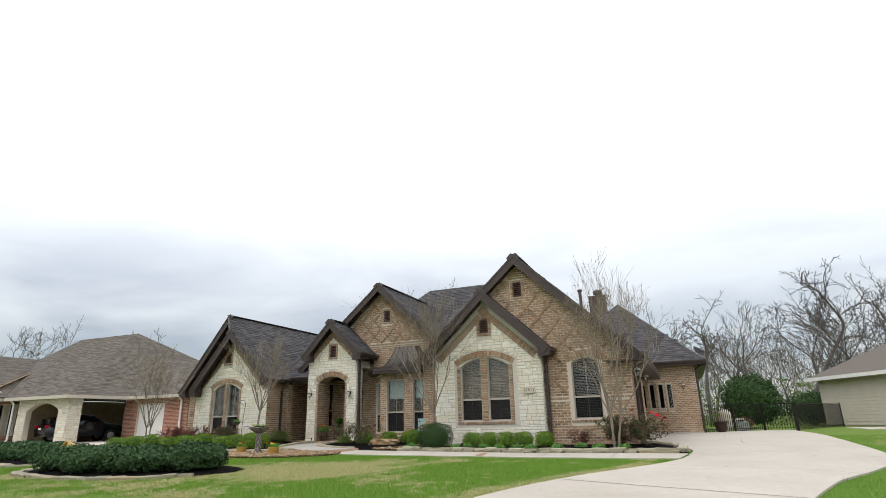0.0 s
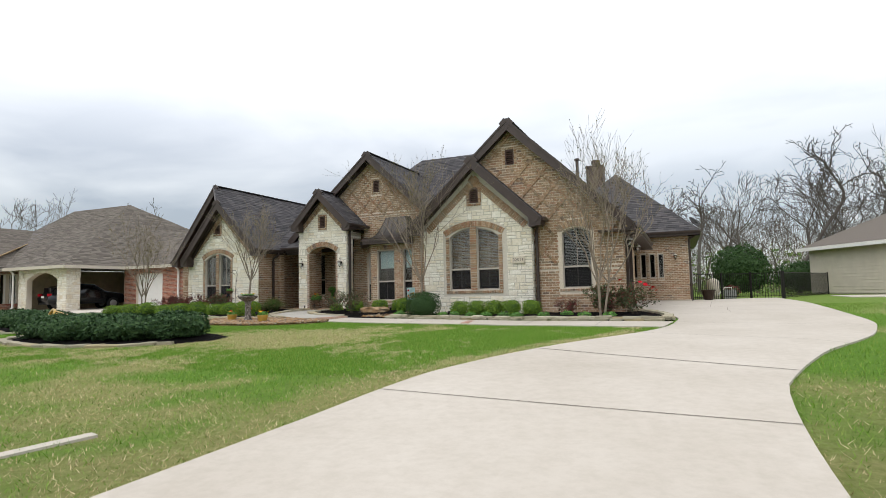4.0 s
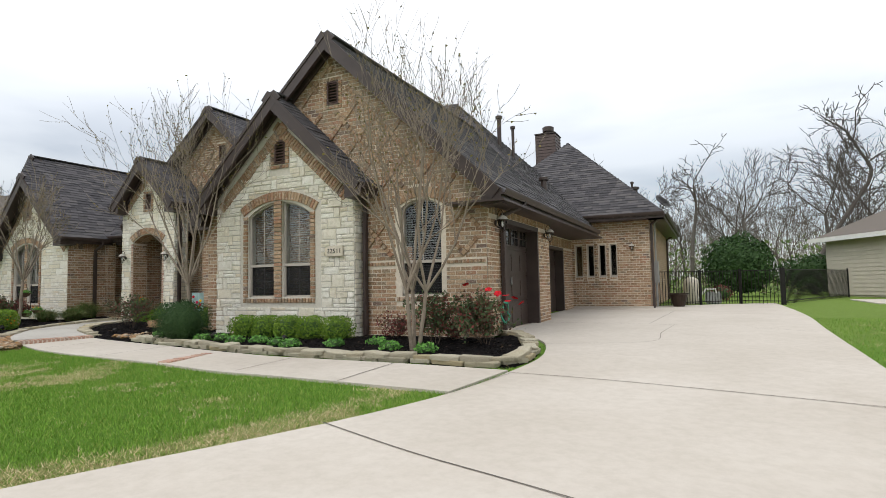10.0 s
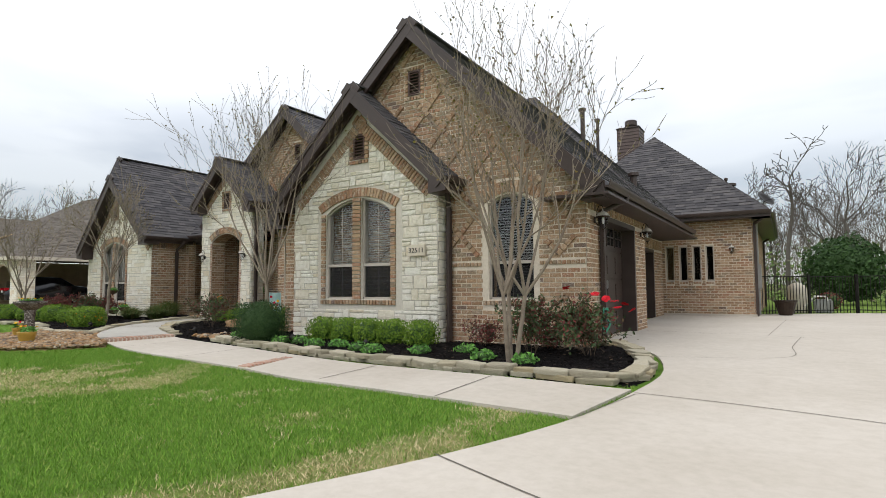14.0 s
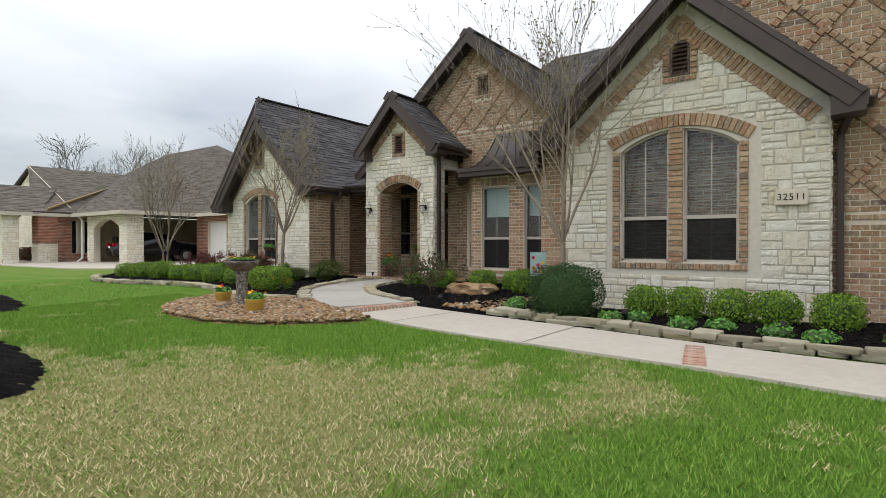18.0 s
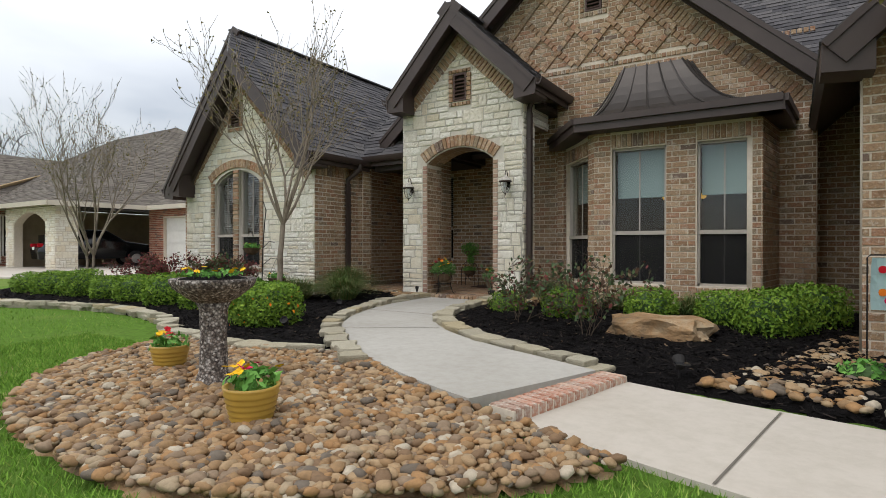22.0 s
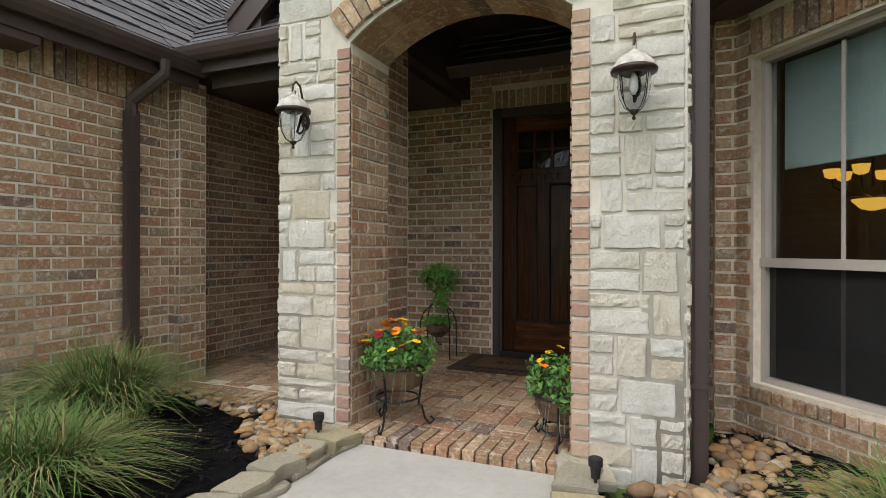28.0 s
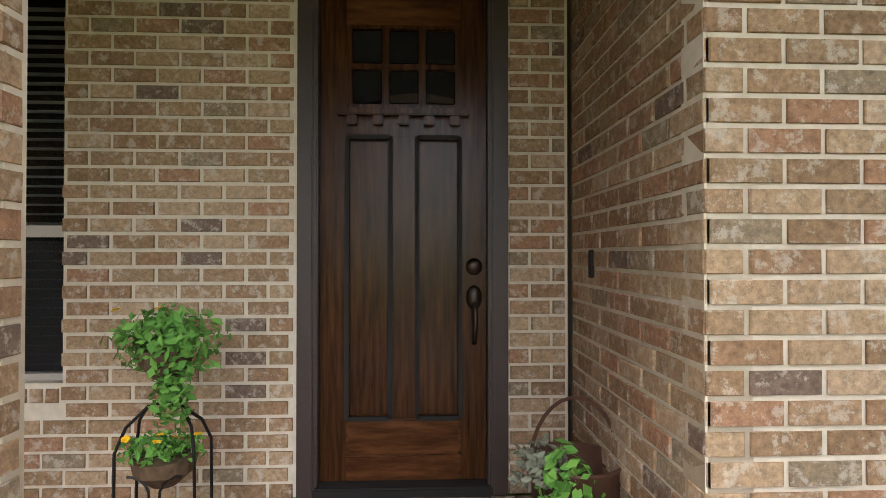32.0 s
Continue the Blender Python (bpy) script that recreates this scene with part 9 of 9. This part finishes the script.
bm = bmesh.new()
pts = [(-0.5, -0.5, 2.75), (8, -0.5, 2.75), (8, 6.5, 2.75), (-0.5, 6.5, 2.75), (2.6, 3.0, 4.6), (5.2, 3.0, 4.6)]
vs = [bm.verts.new(p) for p in pts]
for f in ((0, 1, 5, 4), (1, 2, 5), (2, 3, 4, 5), (3, 0, 4), (3, 2, 1, 0)):
    bm.faces.new([vs[i] for i in f])
part("roof", bm, M_SHINGLE2, sh)
bm = bmesh.new()
beam(bm, (-0.52, -0.5, 2.72), (8, -0.5, 2.72), (0, 1, 0), (0, 0, 1), 0.05, 0.2)
beam(bm, (-0.5, -0.52, 2.72), (-0.5, 6.5, 2.72), (1, 0, 0), (0, 0, 1), 0.05, 0.2)
part("fascia", bm, M_WHITE, sh)
solid("garage_apron", boxm(6.5, 16, 31.5, 35.5, 0.44, 0.50), M_CONC, "pale concrete apron by the neighbour's garage", "driveway", kind="structure")


def iron_fence(p0, p1, h=1.2, name="iron_fence", label="black iron picket fence"):
    f_ = thing(name, (*p0, gz(*p0)), label, "fence")
    L = math.hypot(p1[0] - p0[0], p1[1] - p0[1])
    f_.rotation_euler[2] = math.atan2(p1[1] - p0[1], p1[0] - p0[0])
    for x in (0.0, L):
        part("post", boxm(x - 0.03, x + 0.03, -0.03, 0.03, 0, h + 0.06, bevel=0.006), M_IRON, f_)
    for z in (0.1, h - 0.02):
        part("rail", boxm(0, L, -0.012, 0.012, z, z + 0.03), M_IRON, f_)
    n = max(2, int(L / 0.11))
    me = None
    for k in range(1, n):
        if me is None:
            bm = boxm(-0.008, 0.008, -0.008, 0.008, 0.02, h)
            me = bpy.data.meshes.new("picket")
            bm.to_mesh(me)
            bm.free()
            me.materials.append(M_IRON)
        o = new("picket", me)
        o.parent = f_
        o.location = (k * L / n, 0, 0)
    return f_


iron_fence((WX + 0.06, 29.5), (1.2, 30.7))
iron_fence((1.22, 30.72), (2.5, 31.6), name="iron_gate", label="black iron picket gate, closed")
iron_fence((2.54, 31.62), (3.75, 31.2), name="iron_gate", label="black iron picket gate, closed")
iron_fence((3.8, 31.2), (7.0, 38.2))
part("gate_panel", boxm(3.72, 3.86, 31.1, 31.3, 0.45, 1.75), M_IRON, [o for o in scene.objects if o.name.startswith("iron_fence")][-1]).matrix_parent_inverse = [o for o in scene.objects if o.name.startswith("iron_fence")][-1].matrix_basis.inverted()
ac = thing("pool_equipment", (0.9, 31.9, 0.47), "cream pool filter tank and pump beside the wall", "pool equipment")
bm = bmesh.new()
lathe(bm, [(0.28, 0), (0.3, 0.05), (0.3, 0.75), (0.26, 0.9), (0.12, 1.0), (0.02, 1.02)], 20)
smooth(part("tank", bm, M_TAN, ac))
part("pump", boxm(0.45, 1.0, -0.2, 0.15, 0.0, 0.45, bevel=0.05), M_GREY, ac)
bm = bmesh.new()
tube(bm, [(0.2, -0.2, 0.2), (0.5, -0.25, 0.55), (0.8, -0.2, 0.55), (0.9, -0.1, 0.1)], 0.035, 8)
part("pipe", bm, M_WHITE, ac)
pt = thing("patio_pot", (0.55, 29.1, 0.49), "large dark planter on a stand by the fence", "planter")
bm = bmesh.new()
lathe(bm, [(0.16, 0.0), (0.2, 0.06), (0.29, 0.40), (0.32, 0.42), (0.32, 0.46), (0.26, 0.46), (0.22, 0.2), (0.01, 0.2)], 18)
part("pot_body", bm, M_BRONZE, pt)
mb = thing("meter_box", (WX + 0.02, 29.0, 1.3), "grey electric meter boxes with conduit", "meter box")
part("box_body", boxm(0, 0.14, 0, 0.42, 0.0, 0.75, bevel=0.015), M_GREY, mb)
part("small_box", boxm(0, 0.1, 0.5, 0.75, 0.1, 0.4, bevel=0.015), M_GREY, mb)
bm = bmesh.new()
tube(bm, [(0.06, 0.2, 0.75), (0.06, 0.2, 2.1)], 0.03, 8)
tube(bm, [(0.06, 0.12, 0.0), (0.06, 0.12, -0.8)], 0.03, 8)
tube(bm, [(0.06, 0.3, 0.0), (0.06, 0.3, -0.8)], 0.025, 8)
part("conduit", bm, M_GREY, mb)
ds = thing("satellite_dish", (0.05, 29.8, 3.62), "dark satellite dish on the roof edge", "satellite dish")
bm = bmesh.new()
lathe(bm, [(0.01, 0.0), (0.12, 0.015), (0.24, 0.05), (0.30, 0.085), (0.30, 0.095), (0.23, 0.06), (0.1, 0.025), (0.01, 0.012)], 22)
bmesh.ops.transform(bm, matrix=pose(0.05, 0, 0.5, 50, 0, 60), verts=bm.verts)
smooth(part("dish", bm, M_IRON, ds))
bm = bmesh.new()
tube(bm, [(0, 0, -0.05), (0, 0, 0.35), (0.05, 0, 0.48)], 0.02, 6)
tube(bm, [(0.05, 0, 0.48), (0.3, -0.2, 0.5)], 0.012, 5)
part("mast", bm, M_IRON, ds)
shrub((2.9, 40.5, 0.45), 3.2, 3.2, 3.2, M_HEDGE, "large rounded evergreen shrub behind the fence", 7000, 0.10, name="evergreen_shrub")
shrub((8.2, 43.0, 0.45), 7.5, 2.4, 2.3, M_HEDGE, "broad evergreen hedge behind the fence", 7000, 0.09, name="evergreen_hedge")
shrub((2.0, 35.5, 0.45), 0.9, 0.8, 0.7, L_RED, "reddish shrub behind the gate", 500, 0.05, name="red_shrub")

# ---- bare woods ----
woods = []
for k in range(5):
    r_ = np.random.default_rng(500 + k)
    out = []
    grow(r_, (0, 0, -0.2), (r_.normal() * 0.06, r_.normal() * 0.06, 1), 5.2, 0.17, 4, 0.40, 0.06, 2, out, 0.12, 0.64)
    tr = thing("bare_tree", (0, -400 - 10 * k, 0), "tall leafless grey-barked woodland tree", "tree", "bare trees behind the houses")
    part("trunk", segs_mesh("trunk", [s[:4] for s in out if s[4] >= 3], 7), M_BARK2, tr)
    part("crown", segs_mesh("crown", [(s[0], s[1], max(s[2], 0.016), max(s[3], 0.013)) for s in out if s[4] < 3], 3), M_BARK2, tr, kind="stuff")
    woods.append(tr)
spots = []
for k in range(46):
    spots.append((rng.uniform(-6, 48), rng.uniform(46, 74), rng.uniform(0.75, 1.05)))
for k in range(20):
    spots.append((rng.uniform(-75, -8), rng.uniform(50, 78), rng.uniform(0.7, 1.0)))
spots += [(13.5, 44.5, 0.95), (9.5, 46.0, 0.9), (21, 45, 0.9), (16, 52, 0.9), (-58, 48, 1.15), (-66, 40, 1.1), (-84, 38, 1.5), (-75, 37, 1.2), (-72, 41, 1.3)]
for k, (x, y, s) in enumerate(spots):
    w_ = woods[k % 5]
    if k < 5:
        w_.matrix_basis = pose(x, y, 0.4, 0, 0, rng.uniform(0, 360)) @ Matrix.Diagonal((s, s, s, 1))
    else:
        o = copy_thing(w_, pose(x, y, 0.4, 0, 0, rng.uniform(0, 360)))
        o.scale = (s, s, s)
# a dead leaning tree and a broken snag in front of the woods
for pts_, seed in (([(6.6, 44.0, 0.3), (6.9, 44.0, 2.2), (8.3, 44.0, 4.7), (9.4, 44.0, 6.6), (9.0, 44.0, 7.9), (8.5, 44.0, 9.0)], 71), ([(0.7, 46.0, 0.3), (0.8, 46.0, 3.4), (1.1, 46.0, 5.6), (1.0, 46.0, 7.2)], 72), ([(12.2, 46.0, 0.3), (12.0, 46.0, 3.6), (12.4, 46.0, 6.4), (11.8, 46.0, 8.4)], 73)):
    r_ = np.random.default_rng(seed)
    tr = thing("dead_tree", pts_[0], "tall crooked leafless dead tree with broken limbs", "tree", "dead trees before the woods")
    out, P0_ = [], np.array(pts_[0])
    line = catmull([tuple(np.array(p) - P0_) for p in pts_], 4)
    for i, (p, q) in enumerate(zip(line, line[1:])):
        f0, f1 = i / len(line), (i + 1) / len(line)
        out.append((np.array(p), np.array(q), 0.14 * (1 - 0.70 * f0), 0.14 * (1 - 0.70 * f1), 4))
        if f0 > 0.4:
            sd = np.array((r_.choice((-1, 1)) * r_.uniform(0.5, 1.0), r_.normal() * 0.4, r_.uniform(0.3, 0.9)))
            grow(r_, q, sd / np.linalg.norm(sd), r_.uniform(1.0, 2.2), 0.042, 2, 0.45, 0.05, 2, out, 0.28, 0.6)
    part("trunk", segs_mesh("trunk", [s[:4] for s in out if s[4] == 4], 8), M_BARK2, tr)
    part("limbs", segs_mesh("limbs", [(s[0], s[1], max(s[2], 0.02), max(s[3], 0.015)) for s in out if s[4] < 4], 4), M_BARK2, tr, kind="stuff")
# undergrowth and fallen brush at the wood's edge
V, F = [], []
n = 26000
P_ = np.c_[rng.uniform(-70, 55, n), rng.uniform(44, 60, n), np.zeros(n)]
P_[:, 2] = 0.45 + rng.random(n) ** 2.2 * np.where(P_[:, 0] > -4, 3.4, 1.8)
a, b = rng.normal(size=(n, 3)), rng.normal(size=(n, 3))
a /= np.linalg.norm(a, axis=1)[:, None]
b /= np.linalg.norm(b, axis=1)[:, None]
V = np.stack([P_ - a * 0.16, P_ + b * 0.09, P_ + a * 0.16, P_ - b * 0.09], 1).reshape(-1, 3)
solid("undergrowth", mesh_of("undergrowth", V, np.arange(4 * n).reshape(-1, 4)), M_UNDER, "pale green and brown woodland undergrowth", "undergrowth", kind="stuff")
n = 110000
P_ = np.c_[rng.uniform(-80, 60, n), rng.uniform(56, 84, n), np.zeros(n)]
P_[:, 2] = 0.4 + rng.random(n) ** 1.25 * (6.4 + 2.0 * np.sin(P_[:, 0] * 0.31) * np.sin(P_[:, 0] * 0.13 + 1.0))
q = rng.uniform(0, 6.28, n)
d = np.stack([np.cos(q) * 0.35, np.sin(q) * 0.35, rng.uniform(0.3, 1.3, n)], 1)
w = np.stack([-np.sin(q), np.cos(q), np.zeros(n)], 1) * 0.018
V = np.stack([P_ - w, P_ + w, P_ + d], 1).reshape(-1, 3)
solid("distant_branches", mesh_of("distant_branches", V, np.arange(3 * n).reshape(-1, 3)), M_TWIG, "grey tangle of distant bare woodland branches", "woods", kind="stuff")

# single bricks of the porch wall beside the door
brick_me = {}
for q_ in PORCH_BRICKS:
    (a, b), (c, d) = q_[0], q_[2]
    key = (round(c - a, 2), round(d - b, 3))
    if key not in brick_me:
        bm = bmesh.new()
        box(bm, -key[0] / 2, key[0] / 2, -0.012, 0.012, -key[1] / 2, key[1] / 2)
        for v in bm.verts:
            if v.co.y < 0:
                v.co.x *= 0.975
                v.co.z *= 0.94
        me = bpy.data.meshes.new("brick")
        bm.to_mesh(me)
        bm.free()
        me.materials.append(M_BRICK_ONE)
        brick_me[key] = me
    o = new("brick", brick_me[key])
    o.parent = porch_back
    o.matrix_basis = pose((a + c) / 2, PY + 0.005 + rng.uniform(-0.0015, 0.0015), (b + d) / 2, rng.uniform(-0.6, 0.6), 0, rng.uniform(-0.5, 0.5))
